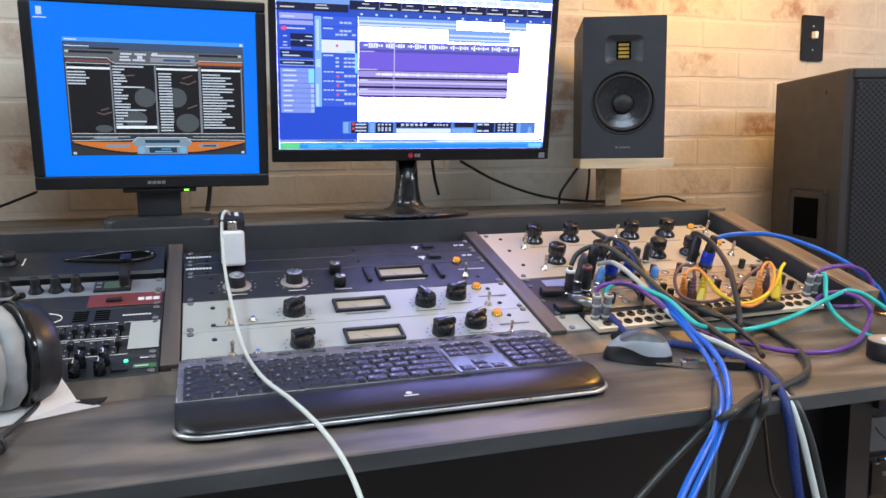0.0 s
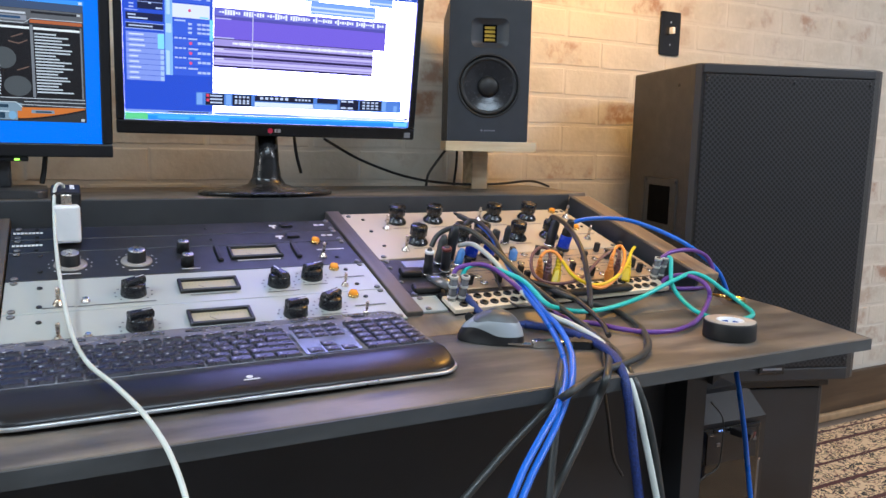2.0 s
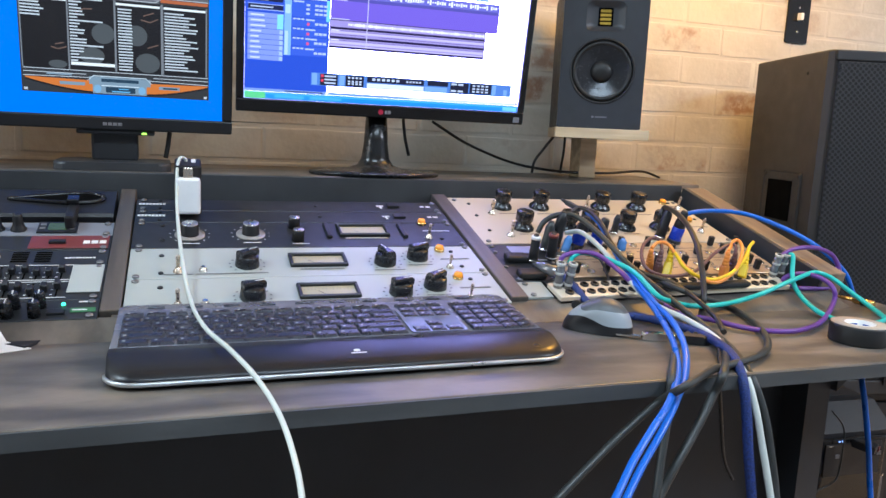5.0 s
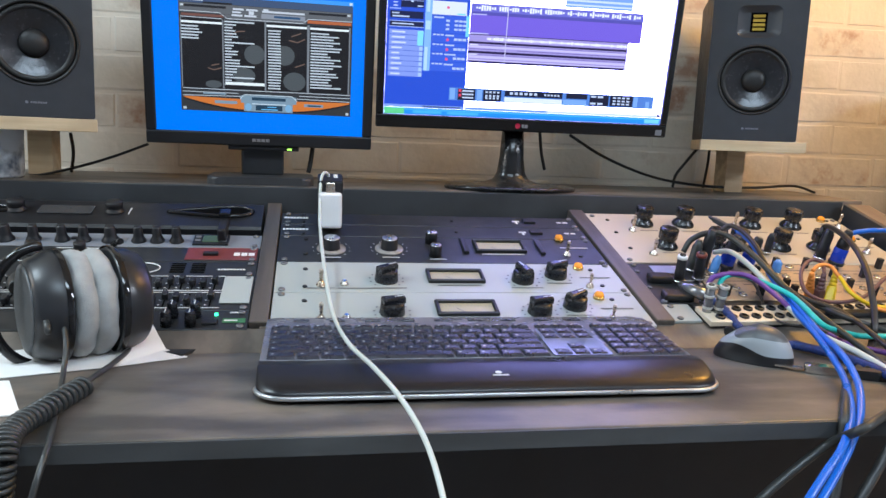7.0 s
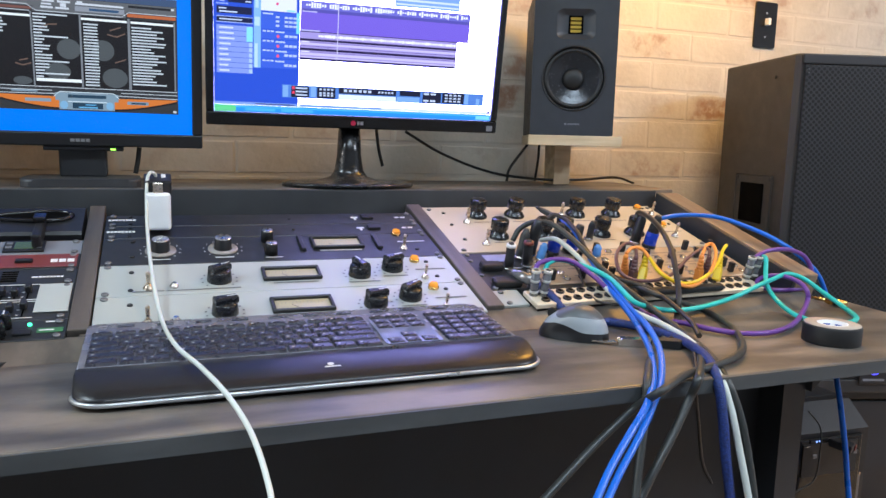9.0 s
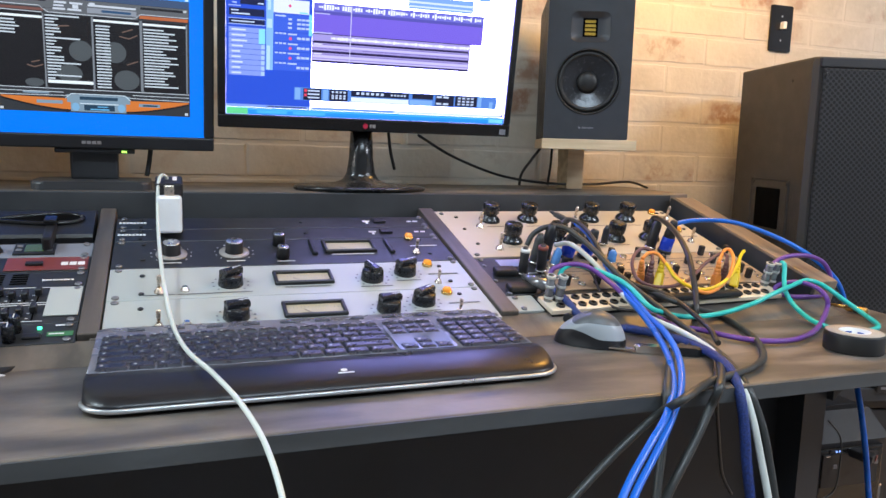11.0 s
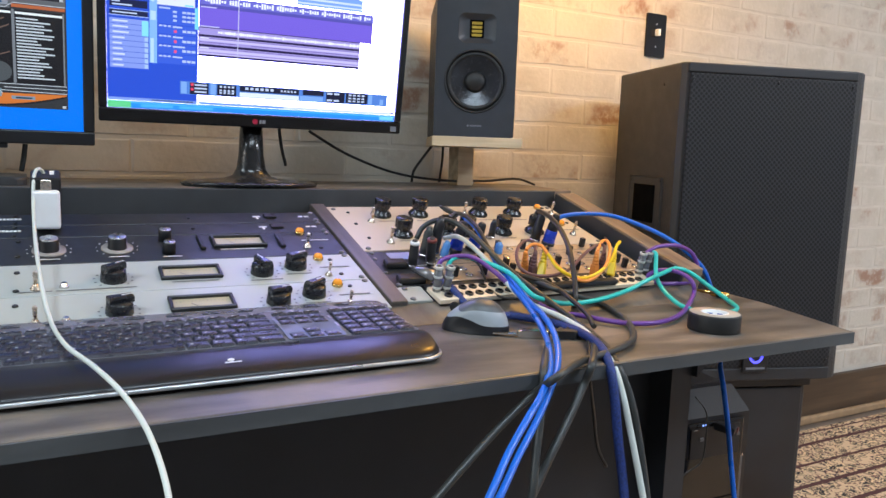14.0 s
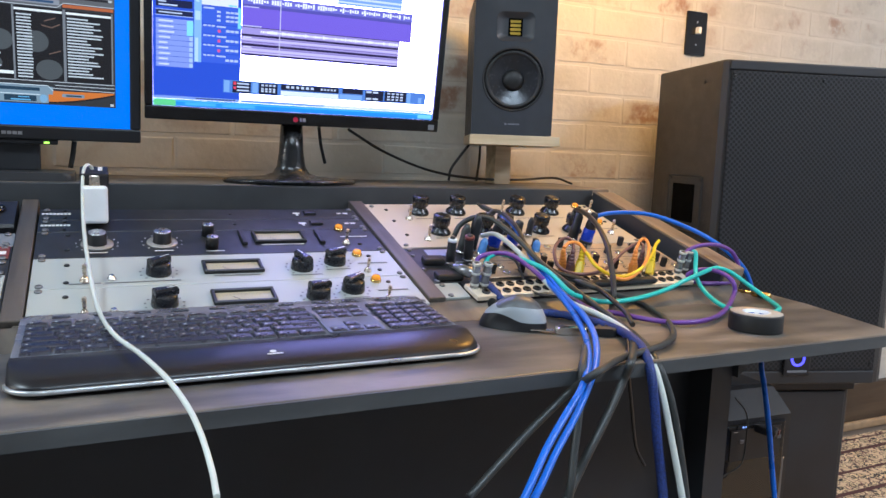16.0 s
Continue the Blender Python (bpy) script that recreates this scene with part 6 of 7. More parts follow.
for k in range(7):
    a = 2 * math.pi * k / 7
    bm_prism([(0.0232 * math.cos(a + d), 0.0232 * math.sin(a + d)) for d in (0, 0.25, 0.5)] + [(0.0226 * math.cos(a + d), 0.0226 * math.sin(a + d)) for d in (0.5, 0.25, 0)], 0.006, 0.024, bm=bm)
part("core_print", bm, mat("blue_print", (0.06, 0.12, 0.45), 0.5), core)

plug = thing("audio_plug", look((1.070, 0.808, 0.757), (1.075, 0.77, 0.757)), "gold-plated audio plug lying on the worktop", "plug")
part("shell", bm_lathe([(0.0035, -0.020), (0.0055, -0.018), (0.0058, 0.010), (0.0045, 0.014)], 16), M_BRASS, plug)
part("tip", bm_lathe([(0.0030, 0.0142), (0.0030, 0.034), (0.0018, 0.036), (0.0028, 0.039), (0.0006, 0.043)], 14), M_BRASS, plug)
part("collar", bm_lathe([(0.0061, -0.006), (0.0061, 0.0)], 16, caps=True), M_BLACK, plug)

tool = thing("pocket_knife", pose(0.622, 0.690, 0.7508, 0, 0, -28), "small folded metal pocket tool on the worktop", "tool")
part("handle", bm_prism(rounded(-0.030, 0.012, -0.007, 0.007, 0.006), 0, 0.009, 0.002), M_CHROME, tool, "shiny metal handle")
part("grip", bm_prism(rounded(0.013, 0.048, -0.008, 0.008, 0.006), 0, 0.010, 0.003), M_BLACK, tool, "black grip")
part("blade", bm_prism([(-0.060, -0.002), (-0.031, -0.006), (-0.031, 0.005), (-0.052, 0.004)], 0.002, 0.004), M_CHROME, tool)

# ---- charger and its cable ----
adapter = thing("power_adapter", bay(0.073, 0.306, 0.0005), "black plug adapter standing in the power conditioner", "adapter")
part("body", bm_box(-0.018, 0.020, -0.012, 0.026, 0, 0.072, 0.003), M_BLACK, adapter)
part("printed_label", bm_box(0.006, 0.012, 0.004, 0.020, 0.0721, 0.0726), M_INK, adapter)
charger = thing("usb_charger", pose(0.0735, 1.112, 0.8535, 0, 0, 2), "white cube phone charger plugged into the black adapter", "charger")
part("body", bm_box(-0.0172, 0.0172, -0.018, 0.010, 0, 0.0535, 0.004), M_WHITE, charger)
part("usb_plug", bm_box(-0.0065, 0.0070, -0.011, -0.003, 0.0536, 0.068, 0.001), M_TOGGLE, charger)
M_CABLE_WHITE = mat("white_cable_rubber", (0.60, 0.64, 0.60), 0.4, vary=0.04)

# ---- cables ----
M_BLUE = mat("blue_cable_rubber", (0.010, 0.125, 0.60), 0.32, vary=0.06)
M_BRAID = mat("dark_blue_braid", (0.015, 0.035, 0.17), 0.6, vary=0.5, scale=420, bump=0.6, bump_scale=500)
M_CGREY = mat("dark_grey_cable_rubber", (0.035, 0.037, 0.036), 0.4)
M_CBLACK = mat("black_brown_cable_rubber", (0.026, 0.021, 0.018), 0.4)
M_TEAL = mat("turquoise_cable_rubber", (0.04, 0.50, 0.46), 0.35)
M_PURPLE = mat("purple_cable_rubber", (0.13, 0.045, 0.27), 0.38)
M_ORANGE = mat("orange_plastic", (0.78, 0.28, 0.05), 0.38)
M_BROWN = mat("plum_brown_plastic", (0.12, 0.055, 0.06), 0.4)
M_YELLOW = mat("yellow_plastic", (0.78, 0.55, 0.005), 0.38)
M_CLEAR = mat("clear_smoky_plastic", (0.26, 0.26, 0.27), 0.14, vary=0.3, scale=120, metal=0.7)


def cable(name, points, r, material, label):
    ob = thing(name, pose(*points[0]), label, "cable", "cables")
    c = part("lead", bm_tube(points, r, 10, 8), material, ob)
    c.matrix_world = Matrix()
    return ob


cable("patch_cable", [(0.716, 1.060, 0.865), (0.700, 1.000, 0.860), (0.692, 0.930, 0.826), (0.680, 0.860, 0.802), (0.648, 0.760, 0.784), (0.619, 0.680, 0.780), (0.594, 0.620, 0.768), (0.564, 0.575, 0.752), (0.528, 0.540, 0.735), (0.498, 0.520, 0.713), (0.466, 0.500, 0.693), (0.437, 0.480, 0.673), (0.412, 0.460, 0.665)], 0.0037, M_BLUE, "bright blue audio cable hanging over the desk edge")
cable("patch_cable", [(0.716, 1.050, 0.863), (0.706, 1.000, 0.853), (0.696, 0.930, 0.817), (0.677, 0.860, 0.795), (0.647, 0.770, 0.783), (0.616, 0.690, 0.774), (0.590, 0.630, 0.762), (0.550, 0.570, 0.752), (0.512, 0.530, 0.740), (0.481, 0.510, 0.724), (0.449, 0.490, 0.705), (0.421, 0.470, 0.685), (0.405, 0.460, 0.671)], 0.0037, M_BLUE, "bright blue audio cable hanging over the desk edge")
cable("patch_cable", [(0.875, 1.030, 0.832), (0.880, 1.030, 0.854), (0.901, 1.030, 0.869), (0.944, 1.020, 0.875), (0.992, 1.000, 0.873), (1.033, 0.970, 0.859), (1.064, 0.930, 0.839), (1.090, 0.900, 0.814), (1.122, 0.890, 0.783), (1.145, 0.885, 0.740), (1.135, 0.840, 0.700), (1.009, 0.740, 0.671), (0.986, 0.710, 0.637), (0.992, 0.700, 0.577), (1.007, 0.700, 0.511), (1.011, 0.690, 0.450)], 0.0040, M_BLUE, "bright blue audio cable arching over the rack edge")
cable("audio_cable", [(0.657, 0.694, 0.756), (0.607, 0.649, 0.756), (0.542, 0.569, 0.756), (0.531, 0.555, 0.736), (0.519, 0.540, 0.706), (0.509, 0.530, 0.675), (0.500, 0.520, 0.645), (0.497, 0.520, 0.621)], 0.0042, M_CGREY, "dark grey audio cable hanging over the desk edge")
cable("audio_cable", [(0.676, 0.653, 0.757), (0.638, 0.603, 0.757), (0.591, 0.550, 0.757), (0.586, 0.555, 0.734), (0.560, 0.545, 0.702), (0.533, 0.535, 0.673), (0.514, 0.530, 0.647), (0.494, 0.520, 0.628)], 0.0046, M_CGREY, "dark grey audio cable hanging over the desk edge")
cable("audio_cable", [(0.716, 0.860, 0.792), (0.735, 0.800, 0.783), (0.819, 0.811, 0.757), (0.782, 0.714, 0.757), (0.729, 0.637, 0.757), (0.683, 0.600, 0.757), (0.633, 0.579, 0.757), (0.589, 0.564, 0.757), (0.528, 0.527, 0.757), (0.522, 0.560, 0.728), (0.482, 0.560, 0.698), (0.437, 0.550, 0.669), (0.395, 0.540, 0.641)], 0.0042, M_CGREY, "dark grey audio cable looping on the worktop")
cable("braided_cable", [(0.638, 0.788, 0.757), (0.661, 0.749, 0.757), (0.673, 0.692, 0.757), (0.648, 0.612, 0.760), (0.628, 0.565, 0.749), (0.626, 0.550, 0.715), (0.630, 0.545, 0.671), (0.636, 0.540, 0.626), (0.635, 0.530, 0.591)], 0.0055, M_BRAID, "dark blue braided cable running off the worktop")
cable("audio_cable", [(0.639, 0.990, 0.841), (0.657, 0.970, 0.844), (0.669, 0.920, 0.822), (0.670, 0.860, 0.796), (0.662, 0.780, 0.776), (0.676, 0.720, 0.766), (0.675, 0.660, 0.757), (0.639, 0.575, 0.749), (0.636, 0.550, 0.721), (0.643, 0.540, 0.678), (0.649, 0.530, 0.635), (0.654, 0.520, 0.593)], 0.0038, M_CABLE_WHITE, "pale grey audio cable hanging over the desk edge")
cable("audio_cable", [(0.590, 0.990, 0.841), (0.601, 0.990, 0.859), (0.620, 0.980, 0.871), (0.646, 0.970, 0.869), (0.665, 0.930, 0.847), (0.681, 0.870, 0.811), (0.685, 0.800, 0.789), (0.694, 0.720, 0.763), (0.676, 0.640, 0.754), (0.644, 0.570, 0.747), (0.649, 0.550, 0.713), (0.656, 0.540, 0.669), (0.659, 0.530, 0.627), (0.659, 0.520, 0.592)], 0.0042, M_CGREY, "black audio cable hanging over the desk edge")
cable("audio_cable", [(0.665, 1.020, 0.870), (0.678, 1.020, 0.878), (0.689, 1.000, 0.872), (0.688, 0.960, 0.855), (0.686, 0.920, 0.828), (0.697, 0.870, 0.802), (0.729, 0.820, 0.790), (0.729, 0.740, 0.768), (0.709, 0.691, 0.757)], 0.0036, M_CBLACK, "black audio cable plugged into the synthesizer")
cable("audio_cable", [(0.842, 1.028, 0.868), (0.846, 1.022, 0.880)] + [(0.822, 0.953, 0.875), (0.8, 0.893, 0.86), (0.786, 0.853, 0.838), (0.774, 0.827, 0.816), (0.766, 0.809, 0.796), (0.755, 0.791, 0.774), (0.753, 0.791, 0.755), (0.699, 0.728, 0.755), (0.665, 0.689, 0.755)], 0.0042, M_CBLACK, "thick brown-black cable arching from a plug")
cable("thin_cable", [(0.657, 0.930, 0.814), (0.660, 0.910, 0.808), (0.653, 0.870, 0.784), (0.648, 0.830, 0.775), (0.676, 0.800, 0.773), (0.732, 0.793, 0.757), (0.694, 0.695, 0.757), (0.635, 0.609, 0.757), (0.600, 0.565, 0.745), (0.639, 0.600, 0.684), (0.667, 0.620, 0.624), (0.683, 0.620, 0.596)], 0.002, M_CBLACK, "thin black cable trailing off the worktop")
cable("patch_cable", [(0.599, 0.900, 0.809), (0.606, 0.900, 0.820), (0.624, 0.900, 0.824), (0.653, 0.890, 0.817), (0.675, 0.850, 0.805), (0.659, 0.769, 0.790), (0.681, 0.773, 0.780), (0.727, 0.787, 0.768), (0.769, 0.789, 0.766), (0.820, 0.799, 0.768), (0.878, 0.815, 0.774), (0.917, 0.820, 0.785), (0.962, 0.830, 0.794), (1.002, 0.840, 0.799), (1.025, 0.830, 0.792), (1.039, 0.805, 0.775), (1.048, 0.771, 0.757), (1.005, 0.713, 0.757), (0.963, 0.693, 0.757), (0.929, 0.696, 0.756), (0.928, 0.744, 0.757), (0.944, 0.786, 0.760), (0.950, 0.815, 0.771), (0.951, 0.830, 0.785), (0.961, 0.845, 0.800), (0.972, 0.858, 0.821), (0.972, 0.866, 0.823), (0.971, 0.868, 0.816)], 0.0036, M_TEAL, "turquoise patch cable looping on the worktop")
cable("patch_cable", [(0.583, 0.900, 0.809), (0.590, 0.900, 0.820), (0.614, 0.900, 0.825), (0.638, 0.890, 0.823), (0.661, 0.870, 0.805), (0.676, 0.820, 0.780), (0.714, 0.783, 0.757), (0.733, 0.756, 0.757), (0.749, 0.714, 0.757), (0.774, 0.686, 0.757), (0.820, 0.681, 0.757), (0.892, 0.715, 0.757), (0.992, 0.790, 0.762), (1.001, 0.800, 0.780), (0.999, 0.820, 0.792), (0.984, 0.840, 0.797), (0.965, 0.852, 0.793), (0.956, 0.856, 0.784), (0.973, 0.850, 0.774), (1.011, 0.845, 0.772), (1.048, 0.848, 0.774), (1.073, 0.860, 0.789), (1.075, 0.866, 0.805), (1.059, 0.868, 0.823), (1.027, 0.868, 0.833), (0.988, 0.868, 0.833), (0.964, 0.868, 0.825), (0.954, 0.867, 0.814)], 0.0036, M_PURPLE, "purple patch cable looping on the worktop")
cable("thin_cable", [(0.959, 0.738, 0.614), (0.985, 0.737, 0.585), (0.988, 0.736, 0.541), (0.980, 0.735, 0.505), (0.946, 0.734, 0.492), (0.934, 0.733, 0.478), (0.930, 0.733, 0.460)], 0.0012, M_CGREY, "thin grey cable hanging in front of the computer")
ORANGE_RUN = [(0.731, 0.056, 0.046), (0.745, 0.063, 0.052), (0.762, 0.061, 0.050), (0.766, 0.042, 0.042), (0.772, 0.020, 0.032), (0.784, -0.001, 0.025), (0.802, -0.013, 0.022), (0.830, -0.004, 0.024), (0.856, 0.009, 0.036), (0.881, 0.035, 0.050), (0.895, 0.062, 0.054), (0.887, 0.065, 0.052), (0.864, 0.045, 0.044)]
YELLOW_RUN = [(0.768, 0.057, 0.044), (0.765, 0.038, 0.042), (0.766, 0.018, 0.034), (0.779, 0.002, 0.027), (0.799, -0.006, 0.024), (0.826, -0.003, 0.026), (0.854, 0.007, 0.034), (0.886, 0.030, 0.042), (0.906, 0.049, 0.050), (0.919, 0.058, 0.054)]
BROWN_RUN = [(0.746, 0.050, 0.044), (0.754, 0.070, 0.052), (0.745, 0.080, 0.052), (0.725, 0.068, 0.048), (0.710, 0.048, 0.040), (0.706, 0.025, 0.030), (0.723, 0.012, 0.024), (0.755, 0.008, 0.024), (0.794, 0.019, 0.028), (0.844, 0.051, 0.038), (0.877, 0.062, 0.048), (0.881, 0.051, 0.050), (0.874, 0.040, 0.044)]
for run, material, word in ((ORANGE_RUN, M_ORANGE, "orange"), (YELLOW_RUN, M_YELLOW, "yellow"), (BROWN_RUN, M_BROWN, "plum brown")):
    cable("jumper_cable", [tuple(bay(*q).translation) for q in run], 0.0027, material, "thin " + word + " jumper cable between sockets")
cable("charging_cable", [(0.073, 1.135, 0.921), (0.070, 1.130, 0.933), (0.063, 1.120, 0.934), (0.059, 1.110, 0.916), (0.059, 1.060, 0.862), (0.064, 0.950, 0.823), (0.073, 0.855, 0.785), (0.086, 0.735, 0.781), (0.107, 0.650, 0.780), (0.124, 0.590, 0.774), (0.136, 0.545, 0.763), (0.142, 0.510, 0.752), (0.146, 0.480, 0.735), (0.144, 0.440, 0.731)], 0.0024, M_CABLE_WHITE, "white phone charging cable draped over the keyboard")
cable("power_cable", [(0.512, 1.300, 1.008), (0.605, 1.350, 0.968), (0.728, 1.400, 0.932), (0.837, 1.400, 0.917), (0.954, 1.400, 0.916), (1.059, 1.420, 0.921), (1.112, 1.420, 0.908)], 0.0028, M_RUBBER, "thin black cable behind the monitor")
cable("power_cable", [(0.460, 1.320, 1.011), (0.465, 1.320, 0.975), (0.476, 1.330, 0.943)], 0.003, M_RUBBER, "short black cable under the monitor")
cable("power_cable", [(0.846, 1.450, 0.991), (0.825, 1.450, 0.965), (0.803, 1.450, 0.935), (0.798, 1.450, 0.909)], 0.003, M_RUBBER, "black cable below the loudspeaker shelf")
cable("power_cable", [(0.875, 1.450, 0.992), (0.879, 1.460, 0.956), (0.873, 1.460, 0.909)], 0.0028, M_RUBBER, "black cable below the loudspeaker shelf")
cable("power_cable", [(-0.230, 1.320, 0.965), (-0.292, 1.340, 0.941), (-0.359, 1.350, 0.919), (-0.426, 1.360, 0.903), (-0.524, 1.380, 0.886), (-0.596, 1.380, 0.909)], 0.0024, M_RUBBER, "black cable sagging behind the square monitor")
cable("power_cable", [(0.046, 1.330, 0.968), (0.043, 1.330, 0.945), (0.039, 1.330, 0.924)], 0.004, M_RUBBER, "black cable hanging behind the square monitor")
cable("power_cable", [(-0.392, 1.450, 0.978), (-0.388, 1.450, 0.942), (-0.396, 1.460, 0.904)], 0.003, M_RUBBER, "black cable below the loudspeaker shelf")


def plug_in(u, v, r, h, material, label, lean=(0, 0), ring=None, boot=None):
    """A plug that stands in a socket of the rack plane; boot: the material of its upper half, where it differs."""
    ob = thing("audio_plug", bay(u, v, 0.0026) @ pose(0, 0, 0, *lean), label, "plug", "plugs")
    if boot:
        part("barrel", bm_lathe([(r * 0.9, 0), (r, 0.002), (r, h * 0.46), (r * 0.94, h * 0.48)], 18), material, ob)
        part("boot", bm_lathe([(r * 0.92, h * 0.482), (r * 0.9, h * 0.62), (r * 0.6, h * 0.95), (r * 0.45, h)], 16), boot, ob, "black cable boot")
    else:
        part("barrel", bm_lathe([(r, 0), (r, h * 0.40), (r * 0.93, h * 0.42), (r * 0.93, h * 0.80), (r * 0.72, h * 0.86), (r * 0.5, h)], 18), material, ob)
    part("collar", bm_lathe([(r * 1.12, 0.0004), (r * 1.12, h * 0.10)], 16), M_CHROME if not boot else M_BLACK, ob)
    if ring:
        part("marker_ring", bm_lathe([(r * 1.0, h * 0.84), (r * 0.96, h * 0.93), (r * 0.6, h * 0.95)], 16), ring, ob)
    return ob


def clear_plug(u, v, h, label, lean=(0, 0)):
    """A see-through plug shell with its metal pin and white bands showing."""
    ob = thing("audio_plug", bay(u, v, 0.0062) @ pose(0, 0, 0, *lean), label, "plug", "plugs")
    part("barrel", bm_lathe([(0.0052, 0), (0.0064, 0.001), (0.0064, h * 0.30), (0.0060, h * 0.32), (0.0060, h * 0.9), (0.0046, h * 0.93), (0.0040, h)], 20), M_CLEAR, ob)
    for q in (0.16, 0.56, 0.90):
        part("band", bm_lathe([(0.0066, h * q), (0.0067, h * (q + 0.02)), (0.0067, h * (q + 0.08)), (0.0064, h * (q + 0.09))], 20), M_BAND, ob, "pale band round the shell")
    return ob


M_BAND = mat("pale_clear_band", (0.45, 0.45, 0.42), 0.2, vary=0.1, scale=150)
M_SKY = mat("pale_blue_plastic", (0.10, 0.26, 0.62), 0.22, vary=0.1)
M_DEEPBLUE = mat("royal_blue_plastic", (0.012, 0.045, 0.46), 0.28, vary=0.1)
plug_in(0.5645, 0.106, 0.0074, 0.044, M_BLACK, "black audio plug with a white ring", (0, -3), M_WHITE)
plug_in(0.599, 0.114, 0.0080, 0.045, M_BLACK, "black audio plug with a red ring", (2, -6), M_RED)
plug_in(0.600, 0.142, 0.0080, 0.050, M_CGREY, "dark grey audio plug in a socket", (0, 4))
plug_in(0.620, 0.150, 0.0092, 0.064, M_BLACK, "tall plain black audio plug", (2, 4))
plug_in(0.632, 0.135, 0.0068, 0.028, M_SKY, "pale blue audio plug in a socket", (0, 8))
plug_in(0.6646, 0.158, 0.0110, 0.052, M_DEEPBLUE, "thick royal blue plug with a black boot", (0, 10), None, M_BLACK)
plug_in(0.6974, 0.158, 0.0110, 0.050, M_DEEPBLUE, "thick royal blue plug with a black boot", (0, 14), None, M_BLACK)
plug_in(0.738, 0.140, 0.0070, 0.020, M_SKY, "short pale blue plug in a socket")
plug_in(0.764, 0.208, 0.0060, 0.034, M_BLACK, "slim black plug in a socket")
plug_in(0.842, 0.186, 0.0088, 0.056, M_BLACK, "tall plain black audio plug", (0, 4))
plug_in(0.860, 0.170, 0.0106, 0.058, M_DEEPBLUE, "thick royal blue plug with a black boot", (0, 6), None, M_BLACK)
clear_plug(0.560, 0.0125, 0.041, "clear audio plug with pale bands on a purple cable", (0, -4))
clear_plug(0.5735, 0.0100, 0.041, "clear audio plug with pale bands on a turquoise cable", (0, 2))
clear_plug(0.950, 0.029, 0.040, "clear audio plug with pale bands on a purple cable", (0, 0))
clear_plug(0.965, 0.031, 0.040, "clear audio plug with pale bands on a turquoise cable", (0, 2))
jack = thing("audio_plug", look(tuple(bay(0.672, 0.228, 0.050).translation), tuple(bay(0.690, 0.175, 0.048).translation)), "dark moulded plug held up by its thin cable", "plug", "plugs")
part("barrel", bm_prism(rounded(-0.0045, 0.0045, -0.004, 0.004, 0.002), -0.030, 0.0, 0.0015), M_CGREY, jack)
part("boot", bm_lathe([(0.0034, 0.0002), (0.0026, 0.008), (0.0018, 0.012)], 12), M_BLACK, jack)
for foot, top, m, word in (((0.739, 0.058), (0.728, 0.052), M_ORANGE, "orange"), ((0.744, 0.044), (0.745, 0.050), M_BROWN, "plum brown"), ((0.752, 0.032), (0.769, 0.058), M_YELLOW, "yellow"),
                           ((0.862, 0.037), (0.863, 0.044), M_ORANGE, "orange"), ((0.879, 0.042), (0.8735, 0.039), M_BROWN, "plum brown"), ((0.878, 0.015), (0.900, 0.044), M_YELLOW, "yellow")):
    ob = thing("jumper_plug", look(tuple(bay(*top, 0.046).translation), tuple(bay(*foot, 0.0026).translation)) @ pose(0, 0, -0.0455), word + " jumper plug in a synthesizer socket", "plug", "jumper plugs")
    part("barrel", bm_box(-0.0060, 0.0060, -0.0052, 0.0052, 0, 0.022, 0.0018), m, ob)
    ribs = [(0.0050, 0.0221)]
    for k in range(4):
        w0, z = 0.0056 - 0.0006 * k, 0.0226 + 0.0056 * k
        ribs += [(w0, z), (w0, z + 0.0036), (w0 * 0.76, z + 0.0040), (w0 * 0.76, z + 0.0052)]
    part("ribbed_grip", bm_lathe(ribs + [(0.0026, 0.0450)], 12), m, ob)
sleeve = thing("audio_plug", look((0.552, 0.920, 0.806), (0.590, 0.840, 0.790)), "grey metal audio plug on a blue-grey cable", "plug", "plugs")
part("barrel", bm_lathe([(0.0045, -0.045), (0.0085, -0.043), (0.0085, -0.018), (0.0065, -0.012), (0.0055, 0.0)], 16), M_CLEAR, sleeve)
cable("audio_cable", [(0.570, 0.880, 0.798), (0.582, 0.850, 0.785), (0.590, 0.825, 0.768), (0.604, 0.800, 0.758), (0.640, 0.785, 0.757)], 0.0052, M_BRAID, "dark blue braided cable behind the mouse")

# ---- headphones on papers ----
M_PAPER = mat("white_paper", (0.80, 0.79, 0.77), 0.8, vary=0.03)
sheet = thing("paper_sheet", pose(0, 0, 0.7504), "white sheet of paper under the headphones", "paper", "papers")
bm = bmesh.new()
crease = [(-0.250, 0.722, 0.0), (-0.150, 0.752, 0.001), (-0.082, 0.786, 0.0), (-0.108, 0.806, 0.003), (-0.132, 0.845, 0.026), (-0.160, 0.835, 0.010), (-0.300, 0.800, 0.0)]
low = [bm.verts.new(c) for c in crease]
high = [bm.verts.new((x, y, z + 0.0008)) for x, y, z in crease]
for ring in (low, high):
    for a, b, c in ((0, 1, 5), (1, 4, 5), (1, 3, 4), (1, 2, 3), (0, 5, 6)):
        bm.faces.new((ring[a], ring[b], ring[c]))
for k in range(7):
    bm.faces.new((low[k], low[(k + 1) % 7], high[(k + 1) % 7], high[k]))
part("sheet", bm, M_PAPER, sheet)
sheet = thing("paper_sheet", pose(0, 0, 0.7504), "white sheet of paper near the desk edge", "paper", "papers")
part("sheet", bm_prism([(-0.330, 0.600), (-0.191, 0.625), (-0.233, 0.715), (-0.370, 0.700)], 0, 0.0010), M_PAPER, sheet)
